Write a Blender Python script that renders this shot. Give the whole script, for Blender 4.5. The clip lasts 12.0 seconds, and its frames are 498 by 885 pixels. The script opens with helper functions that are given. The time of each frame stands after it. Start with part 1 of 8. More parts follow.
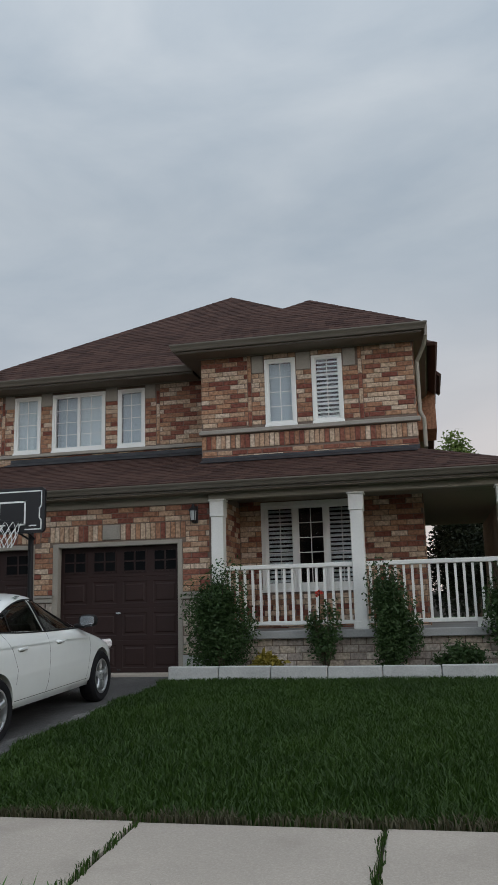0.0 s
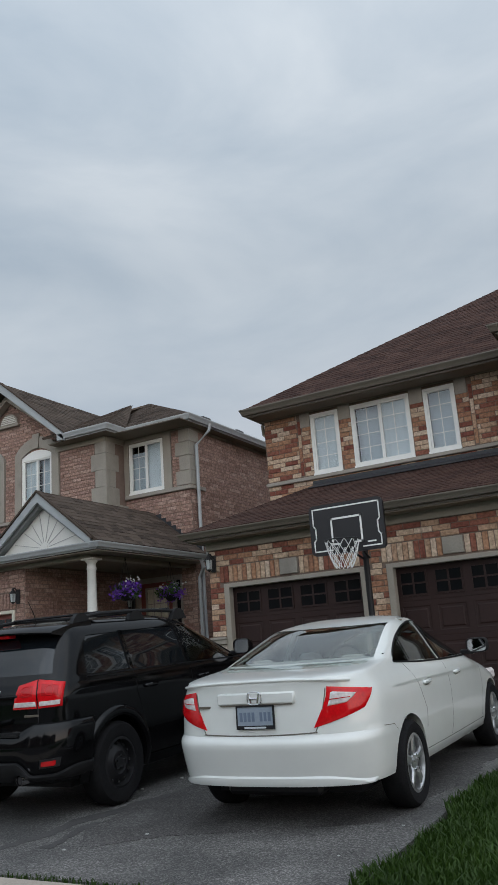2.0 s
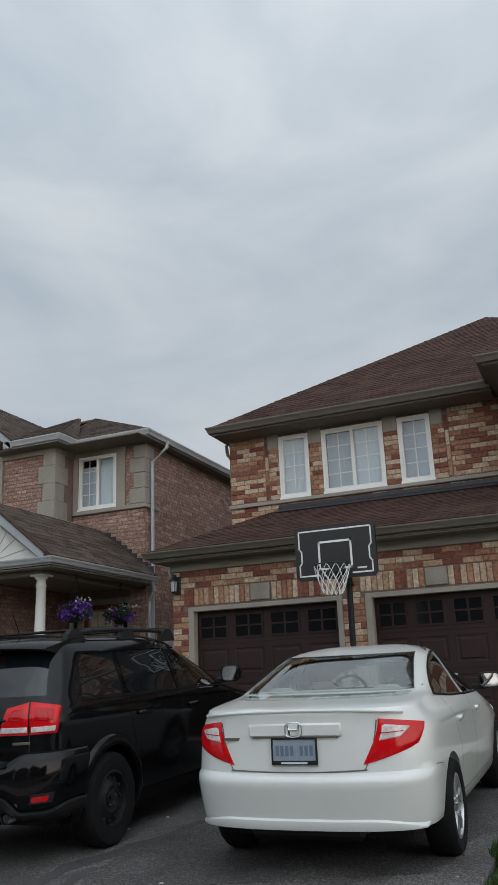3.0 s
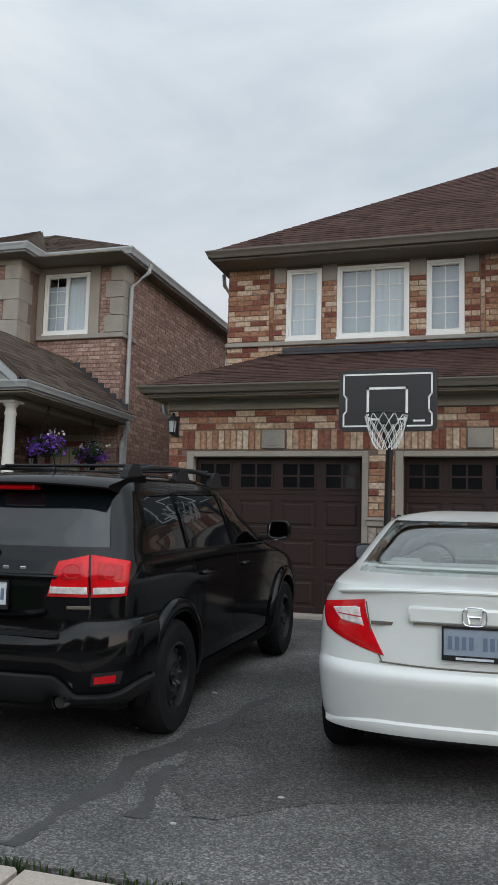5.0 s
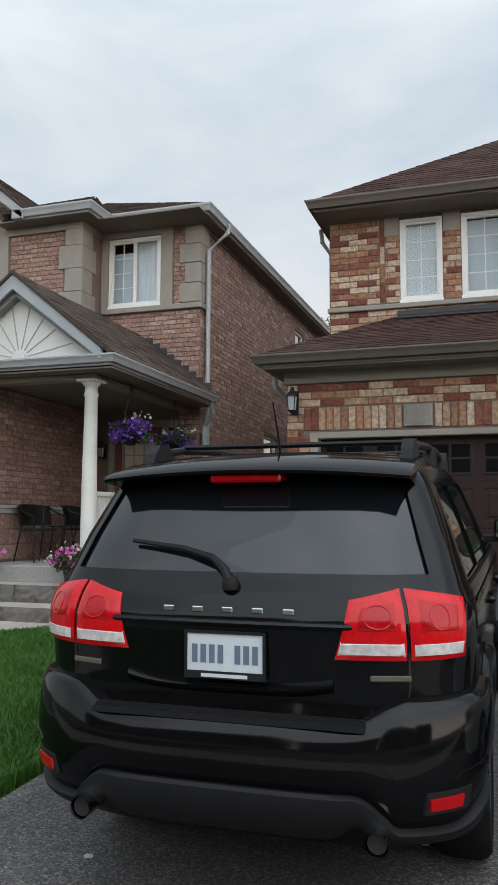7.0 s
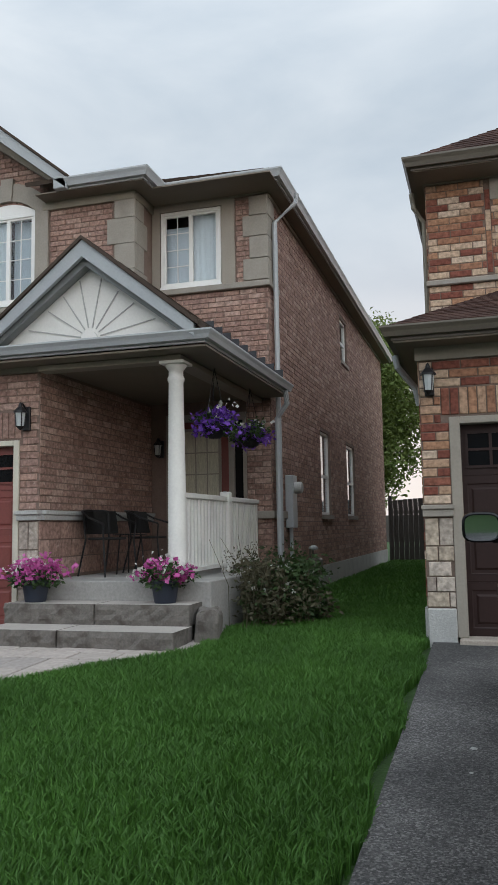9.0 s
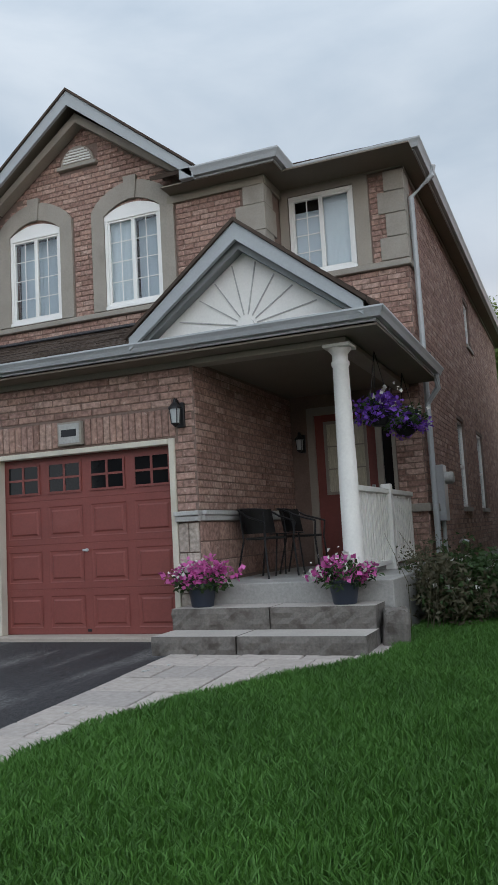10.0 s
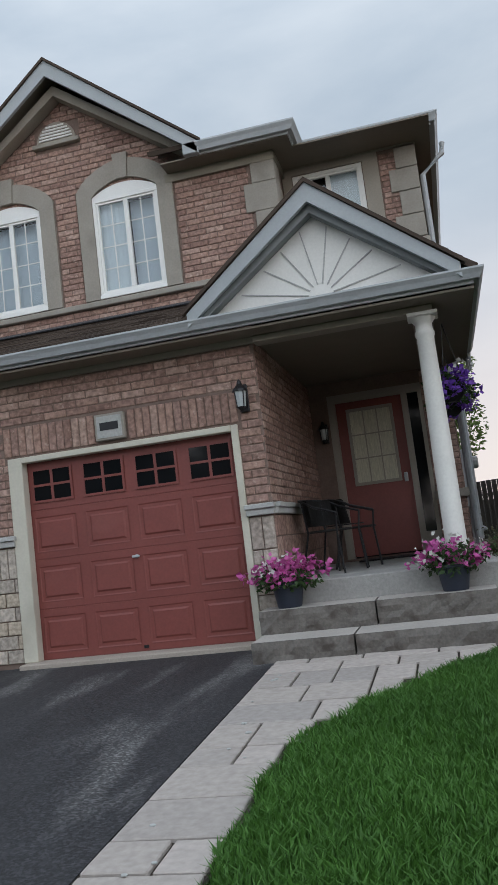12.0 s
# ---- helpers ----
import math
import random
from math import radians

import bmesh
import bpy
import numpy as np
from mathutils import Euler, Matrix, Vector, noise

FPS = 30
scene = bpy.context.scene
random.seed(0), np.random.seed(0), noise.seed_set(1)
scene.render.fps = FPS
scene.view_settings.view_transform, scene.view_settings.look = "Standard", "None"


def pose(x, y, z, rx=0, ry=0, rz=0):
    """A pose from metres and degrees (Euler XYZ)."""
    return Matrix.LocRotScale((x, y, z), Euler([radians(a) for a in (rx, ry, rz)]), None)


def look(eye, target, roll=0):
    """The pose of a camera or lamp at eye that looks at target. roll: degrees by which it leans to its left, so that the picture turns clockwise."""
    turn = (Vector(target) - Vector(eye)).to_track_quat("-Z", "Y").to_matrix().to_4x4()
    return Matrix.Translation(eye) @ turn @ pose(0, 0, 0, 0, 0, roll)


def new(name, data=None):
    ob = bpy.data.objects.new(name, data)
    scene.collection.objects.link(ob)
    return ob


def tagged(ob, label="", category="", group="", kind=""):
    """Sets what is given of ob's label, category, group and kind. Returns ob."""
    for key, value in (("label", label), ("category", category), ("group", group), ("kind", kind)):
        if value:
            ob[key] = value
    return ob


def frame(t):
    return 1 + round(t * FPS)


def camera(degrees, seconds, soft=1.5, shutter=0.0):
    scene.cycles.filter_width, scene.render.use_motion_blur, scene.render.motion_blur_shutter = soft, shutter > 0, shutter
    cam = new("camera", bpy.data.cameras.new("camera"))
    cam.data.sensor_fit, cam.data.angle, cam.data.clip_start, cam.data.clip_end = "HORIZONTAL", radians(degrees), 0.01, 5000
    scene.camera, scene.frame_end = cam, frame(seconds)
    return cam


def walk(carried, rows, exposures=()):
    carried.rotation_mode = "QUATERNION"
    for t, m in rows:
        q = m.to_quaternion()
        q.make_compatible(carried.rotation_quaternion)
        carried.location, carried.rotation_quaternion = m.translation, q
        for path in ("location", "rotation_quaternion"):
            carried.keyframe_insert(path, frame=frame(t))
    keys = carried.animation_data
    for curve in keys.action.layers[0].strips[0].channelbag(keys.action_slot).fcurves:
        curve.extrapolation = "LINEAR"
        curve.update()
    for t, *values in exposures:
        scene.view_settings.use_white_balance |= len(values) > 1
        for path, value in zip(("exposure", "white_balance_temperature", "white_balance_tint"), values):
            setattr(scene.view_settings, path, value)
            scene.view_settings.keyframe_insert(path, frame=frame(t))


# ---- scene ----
cam = camera(34.3, 12.0, soft=1.15)
METRES, EYE, TILT, LEAN, TURN = 13.274, 1.5, 0.0, 0.0, 12.1
ROWS = [
    (0.0, 0.0, 0.0, 0.0, 0.3, 11.47, 1.48),
    (0.5, -0.0264, 0.0364, -0.0012, 5.89, 12.32, 0.62),
    (1.0, -0.0588, 0.0708, -0.0044, 20.25, 11.93, -0.85),
    (1.5, -0.09, 0.0955, -0.0058, 22.63, 8.06, 0.4),
    (2.0, -0.1244, 0.1146, -0.0049, 17.9, 14.79, 4.05),
    (2.5, -0.1634, 0.1251, -0.0042, 13.33, 16.61, 2.92),
    (3.0, -0.2049, 0.1404, -0.0052, 11.28, 16.64, 2.27),
    (5.0, -0.3274, 0.2495, 0.0007, 4.58, 6.42, -1.61),
    (5.5, -0.3553, 0.2847, 0.0018, 6.62, 6.11, -0.04),
    (6.0, -0.3803, 0.3144, 0.0045, 6.32, 6.03, 0.89),
    (6.5, -0.4086, 0.3505, 0.0053, 5.01, 6.1, -0.25),
    (7.0, -0.4392, 0.3788, 0.0064, 6.01, 5.61, -0.23),
    (7.5, -0.4634, 0.4084, 0.007, 9.12, 6.57, 1.36),
    (9.5, -0.6001, 0.4963, 0.004, 3.53, 5.88, 0.93),
    (10.0, -0.6372, 0.513, 0.0027, 10.22, 6.38, 3.17),
    (10.5, -0.672, 0.5217, 0.0023, 10.07, 5.47, 4.41),
    (11.0, -0.7113, 0.5389, 0.0002, 7.35, 5.27, 5.77),
    (11.5, -0.7517, 0.5476, -0.0005, 4.55, 7.23, 6.36),
    (12.0, -0.7918, 0.5579, -0.0027, 1.87, 6.91, 6.93),
]
walk(cam, [(t, pose(0, 0, EYE, TILT, LEAN, TURN) @ pose(METRES * x, METRES * y, METRES * z, 90 + pitch, roll, yaw)) for t, x, y, z, yaw, pitch, roll in ROWS],
     exposures=[(0.0, -0.31, 6250, 10), (0.5, -0.34, 6080, 10), (1.0, -0.17, 6050, 10), (1.5, 0.0, 6150, 10), (2.0, -0.14, 6250, 10), (2.5, -0.17, 6400, 10), (3.2, -0.13, 6400, 10),
                (5.0, 0.17, 6450, 10), (6.5, 0.18, 6450, 10), (7.0, 0.30, 6450, 10), (7.5, 0.20, 6400, 10), (9.5, 0.20, 6300, 10), (10.0, 0.08, 6100, 10), (12.0, 0.02, 6100, 10)])

# ---- sky and light: an overcast evening, brighter overhead, a warm clearing low on the right ----
SUN_EL, SUN_AZ = 23.0, 142.0
world = bpy.data.worlds.new("overcast_sky")
scene.world = world
world.use_nodes = True
wn, wl = world.node_tree.nodes, world.node_tree.links
wn.clear()
w_out = wn.new("ShaderNodeOutputWorld")
w_bg = wn.new("ShaderNodeBackground")
w_sky = wn.new("ShaderNodeTexSky")
w_sky.sky_type = "NISHITA"
w_sky.sun_disc = False
w_sky.sun_elevation, w_sky.sun_rotation = radians(SUN_EL), radians(SUN_AZ)
w_co = wn.new("ShaderNodeTexCoord")
w_map = wn.new("ShaderNodeMapping")
w_map.inputs["Scale"].default_value = (1.0, 1.0, 2.6)
w_map.inputs["Rotation"].default_value = (0.2, 0.35, 0.5)
w_n = wn.new("ShaderNodeTexNoise")
w_n.inputs["Scale"].default_value, w_n.inputs["Detail"].default_value = 2.6, 7.0
w_n.inputs["Roughness"].default_value, w_n.inputs["Distortion"].default_value = 0.52, 0.35
w_ramp = wn.new("ShaderNodeValToRGB")
w_ramp.color_ramp.elements[0].position, w_ramp.color_ramp.elements[0].color = 0.30, (0.43, 0.505, 0.575, 1)
w_ramp.color_ramp.elements[1].position, w_ramp.color_ramp.elements[1].color = 0.70, (0.67, 0.715, 0.745, 1)
w_sep = wn.new("ShaderNodeSeparateXYZ")
wl.new(w_co.outputs["Generated"], w_map.inputs["Vector"])
wl.new(w_map.outputs["Vector"], w_n.inputs["Vector"])
wl.new(w_n.outputs["Fac"], w_ramp.inputs["Fac"])
wl.new(w_co.outputs["Generated"], w_sep.inputs["Vector"])
# low on the horizon the cloud thins and warms, more so towards +x
w_low = wn.new("ShaderNodeMapRange")
w_low.inputs["From Min"].default_value, w_low.inputs["From Max"].default_value = 0.42, 0.0
w_low.interpolation_type = "SMOOTHSTEP"
wl.new(w_sep.outputs["Z"], w_low.inputs["Value"])
w_side = wn.new("ShaderNodeMapRange")
w_side.inputs["From Min"].default_value, w_side.inputs["From Max"].default_value = -0.75, 0.25
w_side.inputs["To Min"].default_value, w_side.inputs["To Max"].default_value = 0.15, 1.0
wl.new(w_sep.outputs["X"], w_side.inputs["Value"])
w_mul = wn.new("ShaderNodeMath")
w_mul.operation = "MULTIPLY"
wl.new(w_low.outputs["Result"], w_mul.inputs[0])
wl.new(w_side.outputs["Result"], w_mul.inputs[1])
w_warm = wn.new("ShaderNodeMix")
w_warm.data_type = "RGBA"
w_warm.inputs["B"].default_value = (1.02, 0.86, 0.76, 1)
wl.new(w_mul.outputs["Value"], w_warm.inputs["Factor"])
wl.new(w_ramp.outputs["Color"], w_warm.inputs["A"])
w_skyx = wn.new("ShaderNodeMix")
w_skyx.data_type = "RGBA"
w_skyx.blend_type = "MULTIPLY"
w_skyx.inputs["Factor"].default_value = 1.0
w_skyx.inputs["B"].default_value = (0.10, 0.10, 0.10, 1)
wl.new(w_sky.outputs["Color"], w_skyx.inputs["A"])
w_veil = wn.new("ShaderNodeMix")
w_veil.data_type = "RGBA"
w_veil.inputs["Factor"].default_value = 0.93
wl.new(w_skyx.outputs["Result"], w_veil.inputs["A"])
wl.new(w_warm.outputs["Result"], w_veil.inputs["B"])
# an overcast sky is brightest towards the zenith
w_zen = wn.new("ShaderNodeMapRange")
w_zen.inputs["From Min"].default_value, w_zen.inputs["From Max"].default_value = 0.45, 1.0
w_zen.inputs["To Min"].default_value, w_zen.inputs["To Max"].default_value = 1.0, 1.5
wl.new(w_sep.outputs["Z"], w_zen.inputs["Value"])
# and brighter on the side of the hidden sun
w_dir = wn.new("ShaderNodeVectorMath")
w_dir.operation = "DOT_PRODUCT"
w_dir.inputs[1].default_value = (0.52, -0.83, 0.20)
wl.new(w_co.outputs["Generated"], w_dir.inputs[0])
w_sunside = wn.new("ShaderNodeMapRange")
w_sunside.interpolation_type = "SMOOTHSTEP"
w_sunside.inputs["From Min"].default_value, w_sunside.inputs["From Max"].default_value = -0.05, 0.95
w_sunside.inputs["To Min"].default_value, w_sunside.inputs["To Max"].default_value = 1.0, 2.1
wl.new(w_dir.outputs["Value"], w_sunside.inputs["Value"])
w_str = wn.new("ShaderNodeMath")
w_str.operation = "MULTIPLY"
wl.new(w_zen.outputs["Result"], w_str.inputs[0])
wl.new(w_sunside.outputs["Result"], w_str.inputs[1])
wl.new(w_str.outputs["Value"], w_bg.inputs["Strength"])
wl.new(w_veil.outputs["Result"], w_bg.inputs["Color"])
wl.new(w_bg.outputs["Background"], w_out.inputs["Surface"])

sun_data = bpy.data.lights.new("sun", "SUN")
sun_data.energy, sun_data.angle, sun_data.color = 0.6, radians(120), (1.0, 0.97, 0.95)
sun = new("sun", sun_data)
_a, _e = radians(SUN_AZ), radians(SUN_EL)
sun.matrix_world = look((math.sin(_a) * 30 * math.cos(_e), math.cos(_a) * 30 * math.cos(_e), 30 * math.sin(_e)), (0, 0, 0))

# ---- materials ----
def mat(name, color, rough=0.6, metal=0.0, vary=0.15, scale=3.0, fine=40.0, bump=0.0, bump_scale=60.0,
        coat=0.0, spec=0.5, stain=None, stain_scale=1.2, stain_at=0.62, stretch=(1, 1, 1)):
    """A surface with broad and fine variation of its colour, optional stains and relief, at world scale."""
    m = bpy.data.materials.new(name)
    m.use_nodes = True
    n, l = m.node_tree.nodes, m.node_tree.links
    b = n["Principled BSDF"]
    b.inputs["Roughness"].default_value, b.inputs["Metallic"].default_value = rough, metal
    b.inputs["Specular IOR Level"].default_value = spec
    b.inputs["Coat Weight"].default_value, b.inputs["Coat Roughness"].default_value = coat, 0.03
    geo = n.new("ShaderNodeNewGeometry")
    mp = n.new("ShaderNodeMapping")
    mp.inputs["Scale"].default_value = stretch
    l.new(geo.outputs["Position"], mp.inputs["Vector"])
    broad, small = n.new("ShaderNodeTexNoise"), n.new("ShaderNodeTexNoise")
    for t, s, d in ((broad, scale, 4.0), (small, fine, 3.0)):
        t.inputs["Scale"].default_value, t.inputs["Detail"].default_value = s, d
        l.new(mp.outputs["Vector"], t.inputs["Vector"])
    add = n.new("ShaderNodeMath")
    add.operation = "ADD"
    l.new(broad.outputs["Fac"], add.inputs[0])
    l.new(small.outputs["Fac"], add.inputs[1])
    rng = n.new("ShaderNodeMapRange")
    rng.inputs["From Min"].default_value, rng.inputs["From Max"].default_value = 0.6, 1.4
    rng.inputs["To Min"].default_value, rng.inputs["To Max"].default_value = 1 - vary, 1 + vary
    l.new(add.outputs["Value"], rng.inputs["Value"])
    hsv = n.new("ShaderNodeHueSaturation")
    hsv.inputs["Color"].default_value = (*color, 1)
    l.new(rng.outputs["Result"], hsv.inputs["Value"])
    out = hsv.outputs["Color"]
    if stain:
        st, sr, mx = n.new("ShaderNodeTexNoise"), n.new("ShaderNodeMapRange"), n.new("ShaderNodeMix")
        st.inputs["Scale"].default_value, st.inputs["Detail"].default_value = stain_scale, 6.0
        l.new(mp.outputs["Vector"], st.inputs["Vector"])
        sr.inputs["From Min"].default_value, sr.inputs["From Max"].default_value = stain_at - 0.06, stain_at + 0.08
        sr.inputs["To Max"].default_value = 0.8
        l.new(st.outputs["Fac"], sr.inputs["Value"])
        mx.data_type = "RGBA"
        mx.inputs["B"].default_value = (*stain, 1)
        l.new(sr.outputs["Result"], mx.inputs["Factor"])
        l.new(out, mx.inputs["A"])
        out = mx.outputs["Result"]
    l.new(out, b.inputs["Base Color"])
    if bump:
        bt, bn = n.new("ShaderNodeTexNoise"), n.new("ShaderNodeBump")
        bt.inputs["Scale"].default_value, bt.inputs["Detail"].default_value = bump_scale, 5.0
        bn.inputs["Strength"].default_value, bn.inputs["Distance"].default_value = bump, 0.01
        l.new(mp.outputs["Vector"], bt.inputs["Vector"])
        l.new(bt.outputs["Fac"], bn.inputs["Height"])
        l.new(bn.outputs["Normal"], b.inputs["Normal"])
    return m


def brick_mat(name, stops, per_island, bump=0.6, fleck=None, mottle=(0.62, 1.35)):
    """Bricks that differ one from the next; stops: (position, colour) of the run of colours."""
    m = bpy.data.materials.new(name)
    m.use_nodes = True
    n, l = m.node_tree.nodes, m.node_tree.links
    b = n["Principled BSDF"]
    b.inputs["Roughness"].default_value, b.inputs["Specular IOR Level"].default_value = 0.9, 0.25
    geo = n.new("ShaderNodeNewGeometry")
    if per_island:
        rnd = geo.outputs["Random Per Island"]
    else:
        rnd = n.new("ShaderNodeObjectInfo").outputs["Random"]
    ramp = n.new("ShaderNodeValToRGB")
    cr = ramp.color_ramp
    cr.interpolation = "CONSTANT"
    while len(cr.elements) < len(stops):
        cr.elements.new(0.5)
    for e, (p, c) in zip(cr.elements, stops):
        e.position, e.color = p, (*c, 1)
    l.new(rnd, ramp.inputs["Fac"])
    tex, rng, hsv = n.new("ShaderNodeTexNoise"), n.new("ShaderNodeMapRange"), n.new("ShaderNodeHueSaturation")
    tex.inputs["Scale"].default_value, tex.inputs["Detail"].default_value = 22.0, 6.0
    l.new(geo.outputs["Position"], tex.inputs["Vector"])
    rng.inputs["From Min"].default_value, rng.inputs["From Max"].default_value = 0.3, 0.7
    rng.inputs["To Min"].default_value, rng.inputs["To Max"].default_value = mottle
    l.new(tex.outputs["Fac"], rng.inputs["Value"])
    l.new(rng.outputs["Result"], hsv.inputs["Value"])
    l.new(ramp.outputs["Color"], hsv.inputs["Color"])
    out = hsv.outputs["Color"]
    if fleck:
        ft, fr, fm = n.new("ShaderNodeTexNoise"), n.new("ShaderNodeMapRange"), n.new("ShaderNodeMix")
        ft.inputs["Scale"].default_value, ft.inputs["Detail"].default_value = 14.0, 8.0
        ft.inputs["Roughness"].default_value = 0.65
        l.new(geo.outputs["Position"], ft.inputs["Vector"])
        fr.inputs["From Min"].default_value, fr.inputs["From Max"].default_value = 0.58, 0.68
        fr.inputs["To Max"].default_value = 0.55
        l.new(ft.outputs["Fac"], fr.inputs["Value"])
        fm.data_type = "RGBA"
        fm.inputs["B"].default_value = (*fleck, 1)
        l.new(fr.outputs["Result"], fm.inputs["Factor"])
        l.new(out, fm.inputs["A"])
        out = fm.outputs["Result"]
    l.new(out, b.inputs["Base Color"])
    bt, bn = n.new("ShaderNodeTexNoise"), n.new("ShaderNodeBump")
    bt.inputs["Scale"].default_value, bt.inputs["Detail"].default_value = 35.0, 5.0
    bn.inputs["Strength"].default_value, bn.inputs["Distance"].default_value = bump, 0.012
    l.new(geo.outputs["Position"], bt.inputs["Vector"])
    l.new(bt.outputs["Fac"], bn.inputs["Height"])
    l.new(bn.outputs["Normal"], b.inputs["Normal"])
    return m


def glass_mat(name, tint, rough=0.02, trans=1.0, ior=1.45):
    m = bpy.data.materials.new(name)
    m.use_nodes = True
    b = m.node_tree.nodes["Principled BSDF"]
    b.inputs["Base Color"].default_value = (*tint, 1)
    b.inputs["Roughness"].default_value, b.inputs["IOR"].default_value = rough, ior
    b.inputs["Transmission Weight"].default_value = trans
    return m


def shingle_mat(name, dark, light):
    """Asphalt shingles: tabs of mixed browns in courses, with a gritty surface."""
    m = mat(name, dark, 0.95, vary=0.25, scale=1.2, fine=90, bump=0.5, bump_scale=160, spec=0.2)
    n, l = m.node_tree.nodes, m.node_tree.links
    b = n["Principled BSDF"]
    link = b.inputs["Base Color"].links[0]
    src = link.from_socket
    geo = n.new("ShaderNodeNewGeometry")
    mx = n.new("ShaderNodeMix")
    mx.data_type = "RGBA"
    mx.inputs["B"].default_value = (*light, 1)
    l.new(geo.outputs["Random Per Island"], mx.inputs["Factor"])
    l.new(src, mx.inputs["A"])
    l.new(mx.outputs["Result"], b.inputs["Base Color"])
    return m


B_STOPS = ((0.0, (0.19, 0.068, 0.048)), (0.15, (0.41, 0.27, 0.18)), (0.33, (0.31, 0.16, 0.098)),
           (0.49, (0.49, 0.365, 0.26)), (0.66, (0.235, 0.095, 0.064)), (0.78, (0.36, 0.20, 0.12)), (0.89, (0.53, 0.415, 0.315)))
A_STOPS = ((0.0, (0.29, 0.185, 0.15)), (0.25, (0.34, 0.22, 0.175)), (0.5, (0.31, 0.20, 0.165)),
           (0.7, (0.39, 0.27, 0.22)), (0.88, (0.25, 0.155, 0.125)))
M_BRICK_B, M_BRICK_B_J = brick_mat("mixed_brick", B_STOPS, False), brick_mat("mixed_brick_wall", B_STOPS, True)
M_BRICK_A = brick_mat("red_brick", A_STOPS, False, fleck=(0.58, 0.46, 0.385))
M_BRICK_A_J = brick_mat("red_brick_wall", A_STOPS, True, fleck=(0.58, 0.46, 0.385))
STONE_STOPS = ((0.0, (0.38, 0.33, 0.28)), (0.3, (0.44, 0.37, 0.29)), (0.6, (0.33, 0.28, 0.24)), (0.8, (0.46, 0.40, 0.34)))
M_STONE_TILE = brick_mat("stone_block", STONE_STOPS, False, bump=0.4)
M_MORTAR_B = mat("mortar_dark", (0.17, 0.125, 0.10), 0.95, vary=0.2, scale=5, bump=0.3, bump_scale=120)
M_MORTAR_A = mat("mortar_red", (0.19, 0.135, 0.11), 0.95, vary=0.2, scale=5, bump=0.3, bump_scale=120)
M_STONE_TRIM = mat("cast_stone", (0.30, 0.275, 0.235), 0.85, vary=0.14, scale=4, bump=0.25, bump_scale=90, stain=(0.19, 0.175, 0.155), stain_at=0.64)
M_CREAM = mat("cream_paint", (0.56, 0.53, 0.44), 0.6, vary=0.08, stain=(0.42, 0.39, 0.31), stain_at=0.66)
M_SHEER = mat("blue_grey_sheer", (0.45, 0.52, 0.57), 0.9, vary=0.06, scale=5, stretch=(4, 4, 0.4))
M_STUCCO = mat("grey_stucco", (0.31, 0.28, 0.235), 0.9, vary=0.1, scale=3, bump=0.3, bump_scale=120)
M_TRIM = mat("taupe_trim_paint", (0.26, 0.235, 0.185), 0.6, vary=0.1, scale=2.5)
M_GUTTER = mat("brown_gutter", (0.115, 0.10, 0.078), 0.45, vary=0.12, scale=3)
M_GUTTER_A = mat("grey_gutter", (0.40, 0.42, 0.43), 0.35, vary=0.1, scale=3)
M_RAKE = mat("blue_grey_rake_paint", (0.34, 0.365, 0.375), 0.5, vary=0.08, scale=3)
M_RAKE_DIM = mat("grey_moulding_paint", (0.20, 0.215, 0.215), 0.55, vary=0.08, scale=3)
M_SOFFIT = mat("soffit", (0.17, 0.145, 0.11), 0.7, vary=0.08)
M_ROOF_B = shingle_mat("brown_shingles", (0.042, 0.022, 0.018), (0.080, 0.044, 0.035))
M_ROOF_A = shingle_mat("grey_brown_shingles", (0.050, 0.037, 0.030), (0.11, 0.085, 0.068))
M_FLASH = mat("dark_flashing", (0.025, 0.027, 0.032), 0.5, vary=0.15)
M_WHITE = mat("white_vinyl", (0.78, 0.78, 0.75), 0.45, vary=0.05)
M_WHITE_PAINT = mat("white_paint", (0.70, 0.69, 0.65), 0.55, vary=0.08, stain=(0.55, 0.53, 0.48), stain_at=0.68)
M_DOOR_B = mat("dark_brown_door_paint", (0.026, 0.012, 0.010), 0.55, vary=0.2, scale=2, spec=0.3)
M_DOOR_A = mat("red_brown_door_paint", (0.20, 0.052, 0.042), 0.5, vary=0.14, scale=2, stain=(0.26, 0.09, 0.075), stain_at=0.70)
M_PANE = glass_mat("window_glass", (0.92, 0.96, 0.97))
M_DARK_PANE = mat("dark_glass", (0.008, 0.009, 0.010), 0.06, vary=0.05, spec=0.3)
M_CURTAIN = mat("white_curtain", (0.55, 0.61, 0.635), 0.9, vary=0.04, scale=6, stretch=(4, 4, 0.4))
M_BLIND = mat("white_blind", (0.78, 0.80, 0.80), 0.6, vary=0.04)
# Near-black: the shade inside rooms, wheel slots, pipes and gaps put into colour.
M_SHADE_BLACK = mat("shade_black", (0.018, 0.017, 0.018), 0.9, vary=0.3)
M_ASPHALT = mat("asphalt", (0.110, 0.105, 0.101), 0.92, vary=0.75, scale=1.4, fine=75, bump=1.0, bump_scale=85, stain=(0.050, 0.049, 0.048), stain_scale=0.55, stain_at=0.54)
M_ASPHALT_NEW = mat("sealed_asphalt", (0.030, 0.030, 0.033), 0.7, vary=0.5, scale=1.1, fine=110, bump=0.5, bump_scale=140, stain=(0.13, 0.128, 0.125), stain_scale=1.1, stain_at=0.60, stretch=(2.2, 0.5, 1))
M_CONCRETE = mat("pavement_concrete", (0.39, 0.338, 0.285), 0.9, vary=0.16, scale=0.9, fine=70, bump=0.35, bump_scale=120, stain=(0.31, 0.265, 0.22), stain_scale=1.6)
